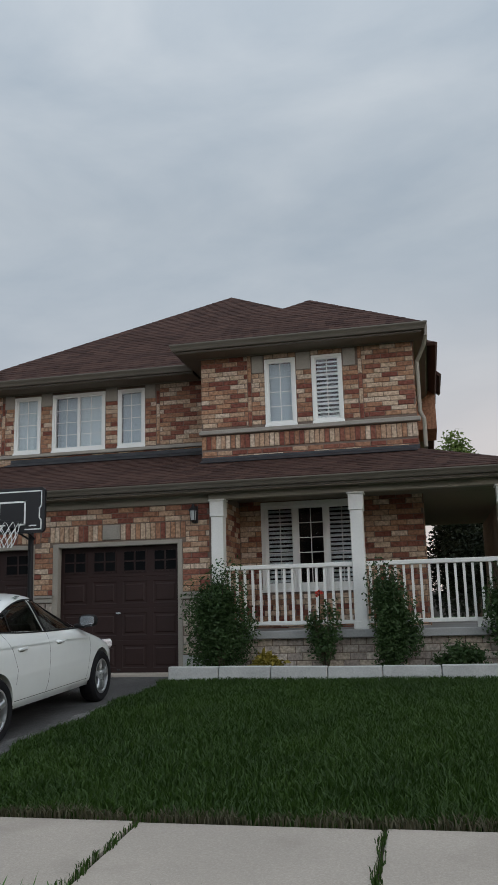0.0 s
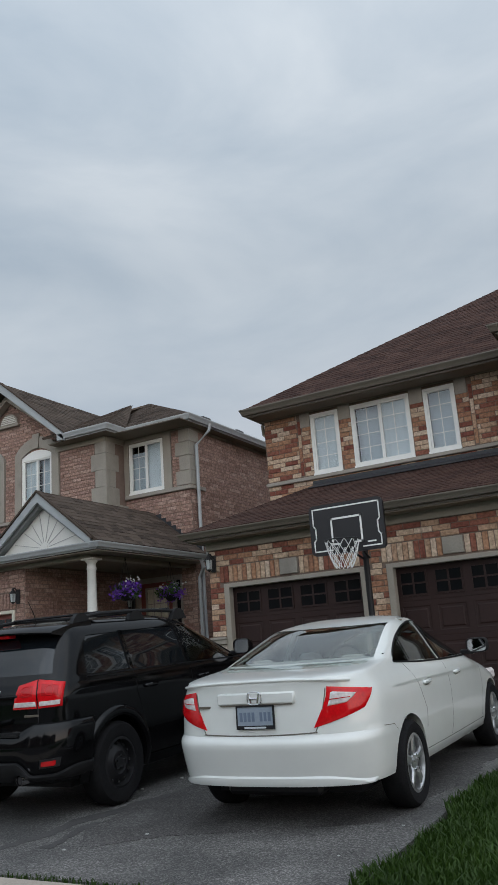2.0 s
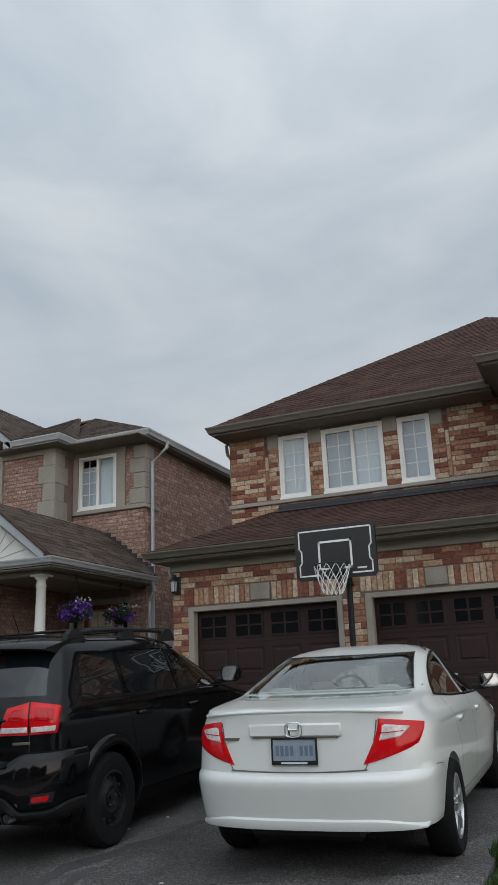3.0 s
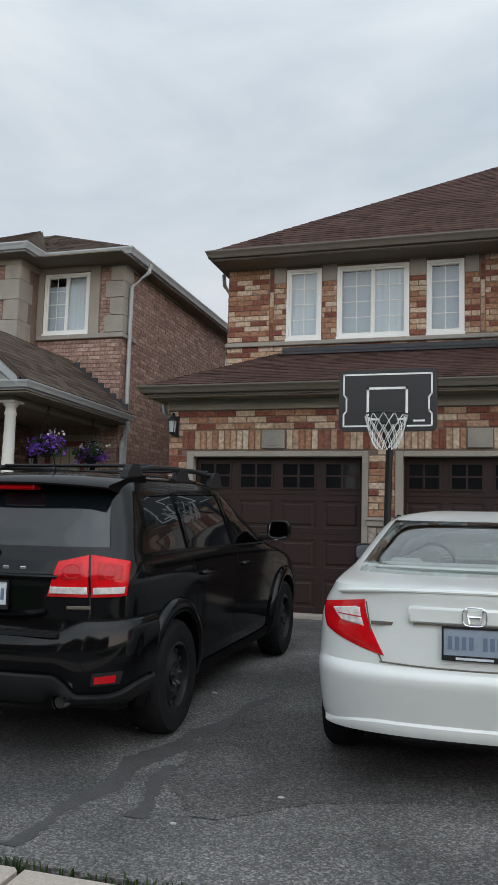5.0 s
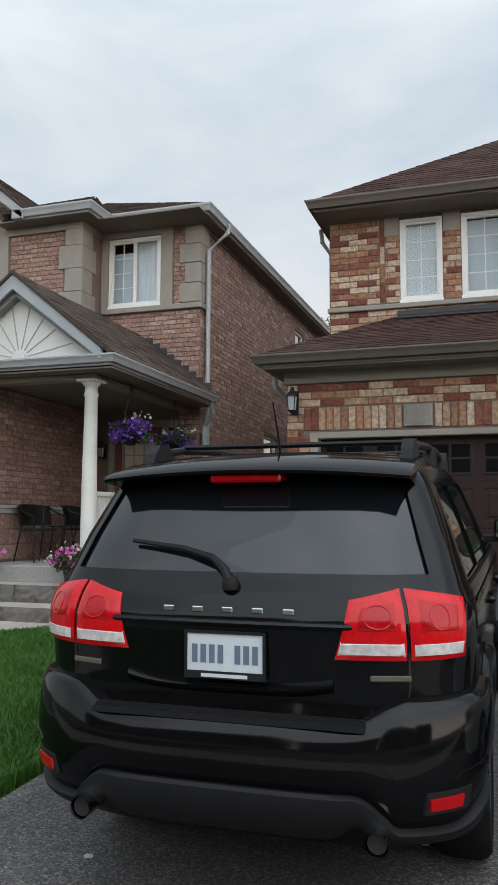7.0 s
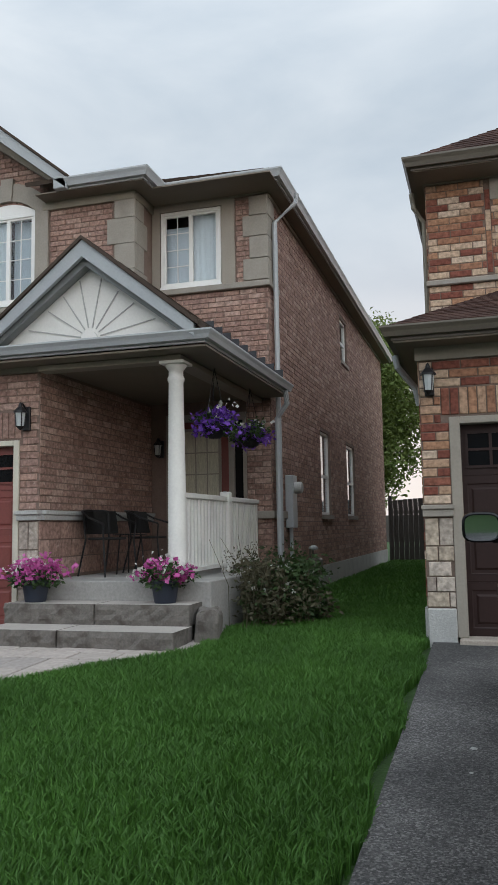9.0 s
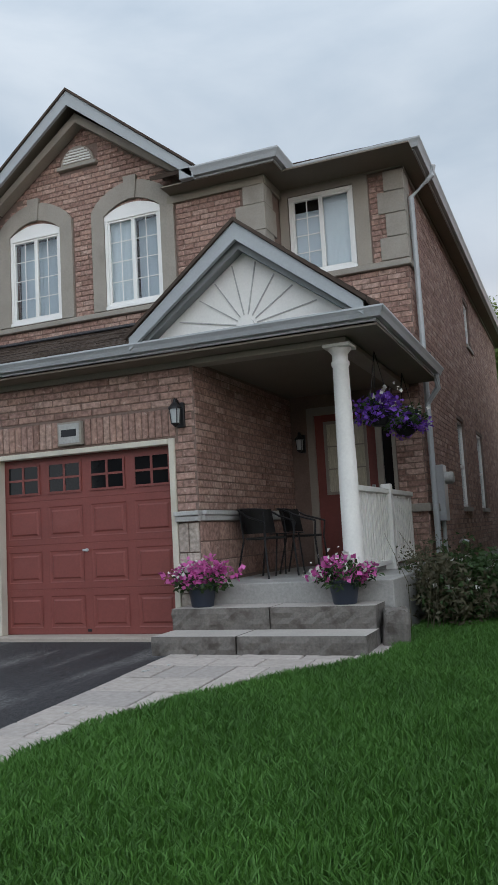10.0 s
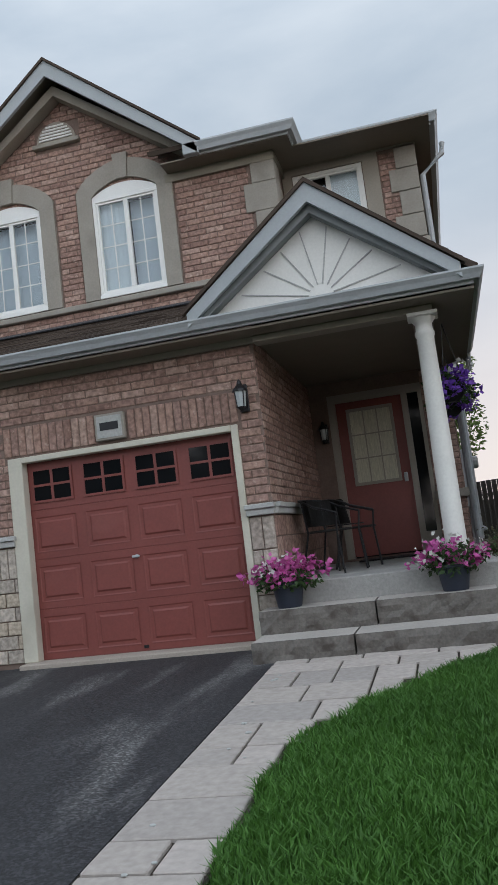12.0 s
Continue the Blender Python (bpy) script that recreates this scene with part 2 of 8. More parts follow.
M_KERB = mat("pale_stone_edging", (0.42, 0.42, 0.40), 0.9, vary=0.2, scale=3, bump=0.5, bump_scale=60)
# Block faces are set much darker than the treads.
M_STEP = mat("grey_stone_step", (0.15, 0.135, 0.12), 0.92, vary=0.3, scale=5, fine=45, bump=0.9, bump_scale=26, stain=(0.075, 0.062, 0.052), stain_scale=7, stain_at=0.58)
M_STEP_TOP = mat("pale_stone_tread", (0.42, 0.385, 0.35), 0.9, vary=0.16, scale=3, bump=0.4, bump_scale=60)
M_PAVER = brick_mat("paver", ((0.0, (0.40, 0.355, 0.32)), (0.3, (0.37, 0.33, 0.30)), (0.6, (0.43, 0.38, 0.345)), (0.85, (0.35, 0.315, 0.29))), False, bump=0.25, mottle=(0.88, 1.12))
M_SOIL = mat("soil", (0.035, 0.026, 0.018), 0.98, vary=0.4, scale=8, bump=0.9, bump_scale=40)
M_TURF = mat("turf", (0.032, 0.072, 0.014), 0.95, vary=0.4, scale=1.5, fine=60, bump=0.9, bump_scale=50)
M_METAL_DARK = mat("dark_metal", (0.03, 0.03, 0.032), 0.45, metal=0.6, vary=0.1)
M_PORCH = mat("porch_concrete", (0.33, 0.32, 0.30), 0.9, vary=0.2, scale=2, bump=0.3, bump_scale=80, stain=(0.45, 0.44, 0.41), stain_scale=3)
M_PORCH_B = mat("grey_painted_concrete", (0.27, 0.27, 0.26), 0.9, vary=0.2, scale=2, bump=0.3, bump_scale=80)



def stony(m, size, low, high):
    """Give a surface small stones of differing tone."""
    n, l = m.node_tree.nodes, m.node_tree.links
    b = n["Principled BSDF"]
    src = b.inputs["Base Color"].links[0].from_socket
    geo, v, sep, rng, mx = n.new("ShaderNodeNewGeometry"), n.new("ShaderNodeTexVoronoi"), n.new("ShaderNodeSeparateColor"), n.new("ShaderNodeMapRange"), n.new("ShaderNodeMix")
    v.inputs["Scale"].default_value = 1 / size
    l.new(geo.outputs["Position"], v.inputs["Vector"])
    l.new(v.outputs["Color"], sep.inputs["Color"])
    pw = n.new("ShaderNodeMath")
    pw.operation = "POWER"
    pw.inputs[1].default_value = 2.2
    l.new(sep.outputs["Red"], pw.inputs[0])
    l.new(pw.outputs["Value"], rng.inputs["Value"])
    rng.inputs["To Min"].default_value, rng.inputs["To Max"].default_value = low, high
    mx.data_type, mx.blend_type = "RGBA", "MULTIPLY"
    mx.inputs["Factor"].default_value = 1.0
    l.new(src, mx.inputs["A"])
    l.new(rng.outputs["Result"], mx.inputs["B"])
    l.new(mx.outputs["Result"], b.inputs["Base Color"])


stony(M_ASPHALT, 0.010, 0.62, 2.0)
stony(M_ASPHALT_NEW, 0.014, 0.6, 1.9)
stony(M_CONCRETE, 0.008, 0.94, 1.08)


def leaf_mat(name, dark, light, rough=0.55, trans=0.25):
    """Leaves or blades: every one a little different, and a little light comes through."""
    m = bpy.data.materials.new(name)
    m.use_nodes = True
    n, l = m.node_tree.nodes, m.node_tree.links
    b = n["Principled BSDF"]
    b.inputs["Roughness"].default_value, b.inputs["Specular IOR Level"].default_value = rough, 0.3
    geo, mx, noi, add = n.new("ShaderNodeNewGeometry"), n.new("ShaderNodeMix"), n.new("ShaderNodeTexNoise"), n.new("ShaderNodeMath")
    noi.inputs["Scale"].default_value = 1.3
    l.new(geo.outputs["Position"], noi.inputs["Vector"])
    add.operation = "MULTIPLY_ADD"
    add.inputs[1].default_value, add.inputs[2].default_value = 0.45, 0.02
    l.new(geo.outputs["Random Per Island"], add.inputs[0])
    sm = n.new("ShaderNodeMath")
    sm.operation = "MULTIPLY_ADD"
    sm.inputs[1].default_value = 0.9
    l.new(noi.outputs["Fac"], sm.inputs[0])
    off = n.new("ShaderNodeMath")
    off.operation = "SUBTRACT"
    off.inputs[1].default_value = 0.22
    l.new(add.outputs["Value"], off.inputs[0])
    l.new(off.outputs["Value"], sm.inputs[2])
    mx.data_type = "RGBA"
    mx.inputs["A"].default_value, mx.inputs["B"].default_value = (*dark, 1), (*light, 1)
    l.new(sm.outputs["Value"], mx.inputs["Factor"])
    l.new(mx.outputs["Result"], b.inputs["Base Color"])
    tr, ms = n.new("ShaderNodeBsdfTranslucent"), n.new("ShaderNodeMixShader")
    l.new(mx.outputs["Result"], tr.inputs["Color"])
    ms.inputs["Fac"].default_value = trans
    l.new(b.outputs["BSDF"], ms.inputs[1])
    l.new(tr.outputs["BSDF"], ms.inputs[2])
    l.new(ms.outputs["Shader"], n["Material Output"].inputs["Surface"])
    return m


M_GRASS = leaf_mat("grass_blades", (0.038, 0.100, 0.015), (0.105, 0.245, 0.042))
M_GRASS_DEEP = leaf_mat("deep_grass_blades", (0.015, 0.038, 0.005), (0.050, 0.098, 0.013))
M_LEAF = leaf_mat("shrub_leaves", (0.022, 0.048, 0.014), (0.070, 0.120, 0.038))
M_LEAF_TREE = leaf_mat("tree_leaves", (0.07, 0.11, 0.022), (0.20, 0.26, 0.07))
M_LEAF_DARK = leaf_mat("dark_leaves", (0.010, 0.016, 0.009), (0.030, 0.042, 0.020))
M_LEAF_GREY = leaf_mat("dry_leaves", (0.06, 0.055, 0.030), (0.13, 0.12, 0.07))
M_LEAF_YEL = leaf_mat("yellow_leaves", (0.12, 0.11, 0.02), (0.36, 0.27, 0.04))
M_PINK = leaf_mat("pink_petals", (0.42, 0.03, 0.24), (0.74, 0.24, 0.54), trans=0.3)
M_PURPLE = leaf_mat("purple_petals", (0.10, 0.03, 0.33), (0.30, 0.13, 0.62), trans=0.3)
M_WHITE_PETAL = leaf_mat("white_petals", (0.55, 0.55, 0.50), (0.80, 0.80, 0.76), trans=0.3)
M_RED_PETAL = leaf_mat("red_petals", (0.45, 0.03, 0.02), (0.65, 0.08, 0.05), trans=0.3)
M_BARK = mat("bark", (0.07, 0.05, 0.035), 0.95, vary=0.35, scale=6, bump=0.8, bump_scale=30)

# ---- building helpers ----
BASE = {}


def thing(name, at, label, category, group="", kind=""):
    ob = new(name)
    ob.empty_display_size = 0.1
    ob.location = at
    BASE[ob] = Vector(at)
    return tagged(ob, label, category, group, kind)


def mesh_of(name, bm, material, smooth=False):
    me = bpy.data.meshes.new(name)
    bm.to_mesh(me)
    bm.free()
    for m in (material if isinstance(material, (list, tuple)) else (material,)):
        me.materials.append(m)
    if smooth:
        me.shade_smooth()
        me.set_sharp_from_angle(angle=radians(40))
    return me


def part(name, bm, material, parent, label="", smooth=False):
    """One mesh in world places, under a thing or a part."""
    ob = new(name, mesh_of(name, bm, material, smooth))
    ob.parent = parent
    if parent in BASE:
        ob.matrix_parent_inverse = Matrix.Translation(-BASE[parent])
    if SLOPES:
        shingles(ob, material)
    return tagged(ob, label)


SLOPES = []


def clip(poly, axis, low, high):
    """The part of a flat polygon between two values of one coordinate."""
    for sign, lim in ((1, low), (-1, -high)):
        out = []
        for p, q in zip(poly, poly[1:] + poly[:1]):
            a, b = sign * p[axis] - lim, sign * q[axis] - lim
            if a >= 0:
                out.append(p)
            if (a > 0) != (b > 0) and a != b:
                t = a / (a - b)
                out.append((p[0] + (q[0] - p[0]) * t, p[1] + (q[1] - p[1]) * t))
        poly = out
        if len(poly) < 3:
            return []
    return poly


def shingles(roof, material):
    """Courses of shingle tabs over the roof planes, each tab a little proud at its lower edge."""
    rs = random.Random(len(SLOPES) * 7 + int(SLOPES[0][1].x * 10))
    verts, faces = [], []
    for vs, o, along, up, n, thick in SLOPES:
        flat = [((v - o).dot(along), (v - o).dot(up)) for v in vs]
        lo, hi = min(p[1] for p in flat), max(p[1] for p in flat)
        k = int((hi - lo) / 0.145) + 1
        for c in range(k):
            z0, z1 = lo + c * 0.145, lo + (c + 1) * 0.145
            band = clip(flat, 1, z0, z1)
            if not band:
                continue
            x, xe = min(p[0] for p in band), max(p[0] for p in band)
            x -= rs.uniform(0, 0.3)
            while x < xe:
                w = rs.choice((0.16, 0.24, 0.33))
                tab = clip(band, 0, x, x + w)
                x += w
                if len(tab) < 3:
                    continue
                drop = rs.choice((0.005, 0.006, 0.009))
                i = len(verts)
                for a, b in tab:
                    lift = thick + 0.004 + drop * (1 - (b - z0) / 0.145)
                    verts.append(o + along * a + up * b + n * lift)
                m = len(tab)
                verts.extend(o + along * a + up * b + n * (thick - 0.002) for a, b in tab)
                faces.append(tuple(range(i, i + m)))
                faces.extend((i + m + j, i + m + (j + 1) % m, i + (j + 1) % m, i + j) for j in range(m))
    SLOPES.clear()
    me = bpy.data.meshes.new("shingle_cover")
    me.from_pydata([tuple(v) for v in verts], [], faces)
    me.materials.append(material)
    ob = new("shingle_cover", me)
    ob.parent = roof
    ob["kind"] = "stuff"


def solo(name, bm, material, label, category="", kind="", smooth=False, group=""):
    return tagged(new(name, mesh_of(name, bm, material, smooth)), label, category, group, kind)


def box(bm, x0, x1, y0, y1, z0, z1, bevel=0.0, m=None, index=0):
    vs = [bm.verts.new(p) for p in ((x0, y0, z0), (x1, y0, z0), (x1, y1, z0), (x0, y1, z0), (x0, y0, z1), (x1, y0, z1), (x1, y1, z1), (x0, y1, z1))]
    fs = [bm.faces.new([vs[i] for i in q]) for q in ((3, 2, 1, 0), (4, 5, 6, 7), (0, 1, 5, 4), (1, 2, 6, 5), (2, 3, 7, 6), (3, 0, 4, 7))]
    if m is not None:
        for v in vs:
            v.co = m @ v.co
    for f in fs:
        f.material_index = index
    if bevel:
        es = {e for f in fs for e in f.edges}
        bmesh.ops.bevel(bm, geom=list(es), offset=bevel, segments=1, affect="EDGES", profile=0.5)
    return bm



def each(name, bm, material, parent, label=""):
    """Separate boxes of one bmesh as separate parts of one name."""
    fs = bm.faces[:]
    for i in range(0, len(fs), 6):
        piece, seen = bmesh.new(), {}
        for f in fs[i:i + 6]:
            vs = []
            for v in f.verts:
                if v not in seen:
                    seen[v] = piece.verts.new(v.co)
                vs.append(seen[v])
            piece.faces.new(vs)
        part(name, piece, material, parent, label)
    bm.free()


def boxes(*rows, bevel=0.0):
    bm = bmesh.new()
    for r in rows:
        box(bm, *r, bevel=bevel)
    return bm


def prism(bm, pts, axis, a, b):
    """A flat outline of 2D points pushed along an axis from a to b. axis y: points are (x, z); x: (y, z); z: (x, y)."""
    def at(p, d):
        return {"y": (p[0], d, p[1]), "x": (d, p[0], p[1]), "z": (p[0], p[1], d)}[axis]
    v0, v1 = [bm.verts.new(at(p, a)) for p in pts], [bm.verts.new(at(p, b)) for p in pts]
    k = len(pts)
    bm.faces.new(v0)
    bm.faces.new(v1[::-1])
    for i in range(k):
        bm.faces.new((v0[i], v1[i], v1[(i + 1) % k], v0[(i + 1) % k]))
    bmesh.ops.recalc_face_normals(bm, faces=bm.faces[:])
    return bm


def tube(bm, path, r, sides=10, r_end=None, cap=True):
    """A round bar along a path of points."""
    path = [Vector(p) for p in path]
    rings = []
    up = Vector((0, 0, 1))
    for i, p in enumerate(path):
        d = (path[min(i + 1, len(path) - 1)] - path[max(i - 1, 0)]).normalized()
        side = d.cross(up) if abs(d.dot(up)) < 0.98 else d.cross(Vector((0, 1, 0)))
        side.normalize()
        other = side.cross(d)
        rr = r if r_end is None else r + (r_end - r) * i / (len(path) - 1)
        rings.append([bm.verts.new(p + rr * (side * math.cos(2 * math.pi * k / sides) + other * math.sin(2 * math.pi * k / sides))) for k in range(sides)])
    for a, b in zip(rings, rings[1:]):
        for k in range(sides):
            bm.faces.new((a[k], a[(k + 1) % sides], b[(k + 1) % sides], b[k]))
    if cap:
        bm.faces.new(rings[0][::-1])
        bm.faces.new(rings[-1])
    return bm


def lathe(bm, at, rows, sides=20):
    """A turned form: rows of (radius, height) above the point at."""
    rings = [[bm.verts.new((at[0] + r * math.cos(2 * math.pi * k / sides), at[1] + r * math.sin(2 * math.pi * k / sides), at[2] + z)) for k in range(sides)] for r, z in rows]
    for a, b in zip(rings, rings[1:]):
        for k in range(sides):
            bm.faces.new((a[k], a[(k + 1) % sides], b[(k + 1) % sides], b[k]))
    bm.faces.new(rings[0][::-1])
    bm.faces.new(rings[-1])
    return bm


def wall_boxes(bm, a0, a1, z0, z1, d0, d1, holes, axis="y"):
    """A wall as blocks round its openings. Holes: (a0, a1, z0, z1). axis y: it faces along y, a is x."""
    cuts = sorted({a0, a1, *[min(max(v, a0), a1) for h in holes for v in h[:2]]})
    for s, e in zip(cuts, cuts[1:]):
        mid = (s + e) / 2
        spans, low = [], z0
        for h in sorted((h for h in holes if h[0] < mid < h[1]), key=lambda h: h[2]):
            if h[2] > low:
                spans.append((low, h[2]))
            low = max(low, h[3])
        if low < z1:
            spans.append((low, z1))
        for lo, hi in spans:
            if axis == "y":
                box(bm, s, e, d0, d1, lo, hi)
            else:
                box(bm, d0, d1, s, e, lo, hi)
    return bm


BRICK_MESH = {}


def brick_mesh(l, h, d, material, name="brick"):
    key = (round(l, 2), round(h, 3), d, material.name)
    if key not in BRICK_MESH:
        bm = bmesh.new()
        box(bm, -l / 2, l / 2, -d / 2, d / 2, -h / 2, h / 2)
        front = [e for e in bm.edges if all(v.co.y < 0 for v in e.verts)]
        bmesh.ops.bevel(bm, geom=front, offset=0.006, segments=1, affect="EDGES", profile=0.5)
        BRICK_MESH[key] = mesh_of(name, bm, material)
    return BRICK_MESH[key]


def bond(a0, a1, z0, z1, length, course, holes, rng, soldier=False, joint=0.011):
    """Bricks of a running bond (or one soldier row) that keep clear of the holes: rows of (a, z, l, h)."""
    out = []
    if soldier:
        k = max(1, round((a1 - a0) / course))
        w = (a1 - a0) / k
        return [(a0 + w * (i + 0.5), (z0 + z1) / 2, w - joint, z1 - z0 - joint) for i in range(k)]
    rows = max(1, round((z1 - z0) / course))
    h = (z1 - z0) / rows
    for r in range(rows):
        lo, hi = z0 + r * h, z0 + (r + 1) * h
        blocks, cur = [], a0
        for hh in sorted(q for q in holes if q[2] < hi - 0.3 * h and q[3] > lo + 0.3 * h):
            if hh[0] > cur:
                blocks.append((cur, hh[0]))
            cur = max(cur, hh[1])
        if cur < a1:
            blocks.append((cur, a1))
        shift = (0.5 * length if r % 2 else 0.0) + rng.uniform(-0.02, 0.02)
        for s, e in blocks:
            first = math.floor((s - a0 - shift) / length)
            x = a0 + shift + first * length
            while x < e - 1e-6:
                p, q = max(x, s), min(x + length, e)
                if q - p > 0.035:
                    out.append(((p + q) / 2, (lo + hi) / 2, q - p - joint, h - joint))
                x += length
    return out


def lay(rows, wall, plane, axis, face, material, joined, depth=0.05, name="brick"):
    """Lay bricks on a wall. face: -1 or 1, the way they look along the axis; each one a part of the wall, or all in one mesh."""
    rng = random.Random(int(abs(plane) * 1000) + len(rows))
    centre = plane - face * (depth / 2 - 0.010)
    turn = {("y", -1): 0, ("y", 1): 180, ("x", 1): 90, ("x", -1): -90}[(axis, face)]
    if not joined:
        for a, z, l, h in rows:
            ob = new(name, brick_mesh(l, h, depth, material, name))
            push = face * rng.uniform(-0.003, 0.003)
            at = (a, centre + push, z) if axis == "y" else (centre + push, a, z)
            ob.matrix_basis = pose(*at, 0, 0, turn)
            ob.parent = wall
        return None
    verts, faces = [], []
    for a, z, l, h in rows:
        p = face * rng.uniform(-0.003, 0.003)
        f, b = centre + face * depth / 2 + p, centre - face * depth / 2
        k = len(verts)
        for d in (f, b):
            for sa, sz in ((-1, -1), (1, -1), (1, 1), (-1, 1)):
                verts.append((a + sa * l / 2, d, z + sz * h / 2) if axis == "y" else (d, a + sa * l / 2, z + sz * h / 2))
        quads = ((0, 1, 2, 3), (1, 0, 4, 5), (2, 1, 5, 6), (3, 2, 6, 7), (0, 3, 7, 4))
        flip = (axis == "y") == (face > 0)
        faces += [tuple(k + i for i in (q[::-1] if flip else q)) for q in quads]
    me = bpy.data.meshes.new(name + "_facing")
    me.from_pydata(verts, [], faces)
    me.materials.append(material)
    ob = new(name + "_facing", me)
    ob.parent = wall
    ob["kind"] = "stuff"
    return ob


def slope(bm, corners, thick=0.05):
    """A roof plane with thickness, from its corners in order."""
    vs = [Vector(c) for c in corners]
    n = (vs[1] - vs[0]).cross(vs[2] - vs[0]).normalized()
    if n.z < 0:
        vs.reverse()
        n = -n
    along = Vector((0, 0, 1)).cross(n).normalized()
    SLOPES.append((list(vs), vs[0].copy(), along, n.cross(along), n, thick))
    top, low = [bm.verts.new(v + n * thick) for v in vs], [bm.verts.new(v) for v in vs]
    bm.faces.new(top)
    bm.faces.new(low[::-1])
    k = len(vs)
    for i in range(k):
        bm.faces.new((top[i], low[i], low[(i + 1) % k], top[(i + 1) % k]))
    return bm


def ground_z(y):
    """The height of the ground: level at the street, then a gentle rise to the houses."""
    if y <= 3.95:
        return 0.06
    if y <= 5.36:
        return 0.08 + 0.05 * (y - 3.95)
    return min(0.1505 + 0.0425 * (y - 5.36), 0.47)

# ---- ground: one sheet to the horizon, with street, pavement, drives and lawns on it ----
def strip(bm, x0, x1, ys, lift=0.0, step=None, base=None):
    """A sheet that follows the rise of the ground between the given y's, with depth."""
    for a, b in zip(ys, ys[1:]):
        za, zb = ground_z(a + 1e-4) + lift, ground_z(b - 1e-4) + lift
        low = -0.3 if base is None else base
        p = [(x0, a, za), (x1, a, za), (x1, b, zb), (x0, b, zb)]
        t, u = [bm.verts.new(q) for q in p], [bm.verts.new((q[0], q[1], low)) for q in p]
        bm.faces.new(t)
        bm.faces.new(u[::-1])
        for i in range(4):
            bm.faces.new((t[i], u[i], u[(i + 1) % 4], t[(i + 1) % 4]))
    return bm


def smooth_steps(a, b, n):
    return [a + (b - a) * i / n for i in range(n + 1)]


bm = bmesh.new()
for r0, r1 in ((0.0, 1.0),):
    xs = (-2500, -60, 40, 2500)
    ys = (-2500, -7.0, 0.58, 0.70, 3.95, 5.36, 12.6, 60, 2500)
    vs = {}
    for x in xs:
        for y in ys:
            z = -0.16 if y <= 0.6 else (ground_z(y) - 0.05)
            vs[x, y] = bm.verts.new((x, y, z - (0.3 if abs(x) > 100 else 0)))
    for x0, x1 in zip(xs, xs[1:]):
        for y0, y1 in zip(ys, ys[1:]):
            bm.faces.new((vs[x0, y0], vs[x1, y0], vs[x1, y1], vs[x0, y1]))
solo("ground", bm, M_TURF, "grassy ground reaching to the horizon", "ground", "structure")

bm = bmesh.new()
box(bm, -60, 40, -7.0, 0.55, -0.3, -0.07)
solo("road", bm, M_ASPHALT, "grey asphalt residential street", "road", "structure")
bm = bmesh.new()
x = -60.0
while x < 40:
    if not -9.4 < x + 1.0 < -3.6 and not -17 < x + 1.0 < -13:
        box(bm, x, x + 1.99, 0.55, 0.72, -0.3, 0.065, bevel=0.02)
    x += 2.0
solo("kerb", bm, M_CONCRETE, "low concrete kerb along the street", "kerb", "structure")

# drives
bm = strip(bmesh.new(), -9.18, -3.95, (5.38, 12.60), 0.0)
strip(bm, -9.18, -4.05, (0.72, 3.93), 0.0)
solo("driveway", bm, M_ASPHALT, "worn grey asphalt driveway with darker patches", "driveway", "structure")


def ragged(name, left, right, material, label, lift, seed):
    """A thin worn layer on the drive between two wandering edges, each of (y, x)."""
    rs = random.Random(seed)
    ya, yb = left[0][0], left[-1][0]
    n = int((yb - ya) / 0.035)
    bm, prev = bmesh.new(), None
    for i in range(n + 1):
        y = ya + (yb - ya) * i / n
        xs = [float(np.interp(y, [p[0] for p in e], [p[1] for p in e])) + rs.uniform(-0.018, 0.018) + 0.03 * math.sin(y * 9 + seed + j) for j, e in enumerate((left, right))]
        row = [bm.verts.new((x, y, ground_z(y) + h)) for x, h in ((xs[0], -0.02), (xs[0] + 0.006, lift), (xs[1] - 0.006, lift), (xs[1], -0.02))]
        if prev:
            for a in range(3):
                bm.faces.new((prev[a], prev[a + 1], row[a + 1], row[a]))
        prev = row
    bmesh.ops.recalc_face_normals(bm, faces=bm.faces[:])
    solo(name, bm, material, label, "asphalt", "structure")


M_ASPHALT_PATCH = mat("patched_asphalt", (0.062, 0.058, 0.056), 0.9, vary=0.6, scale=1.6, fine=70, bump=1.0, bump_scale=85, stain=(0.10, 0.097, 0.094), stain_scale=1.3, stain_at=0.60)
stony(M_ASPHALT_PATCH, 0.010, 0.6, 2.2)
M_TAR = mat("tar_seam", (0.056, 0.054, 0.053), 0.85, vary=0.3, scale=6, fine=60, bump=0.6, bump_scale=90)
ragged("asphalt_patch", [(6.05, -6.35), (6.5, -6.60), (7.1, -6.72), (8.0, -6.58), (9.6, -6.46), (12.45, -6.40)], [(6.05, -6.20), (6.4, -5.75), (7.0, -4.25), (8.5, -4.10), (10.0, -4.05), (12.45, -4.05)], M_ASPHALT_PATCH, "darker repaired patch in the worn asphalt drive", 0.004, 3)
ragged("asphalt_seam", [(5.50, -6.98), (6.1, -6.93), (6.7, -6.95), (7.1, -6.86), (7.6, -6.72), (8.4, -6.60)], [(5.50, -6.90), (6.1, -6.82), (6.6, -6.78), (7.1, -6.70), (7.6, -6.58), (8.4, -6.54)], M_TAR, "dark tarred seam wandering along the drive", 0.003, 7)
ragged("asphalt_seam", [(5.95, -6.60), (6.3, -6.66), (6.7, -6.70)], [(5.95, -6.52), (6.3, -6.55), (6.7, -6.60)], M_TAR, "short dark tarred crack in the drive", 0.0035, 9)
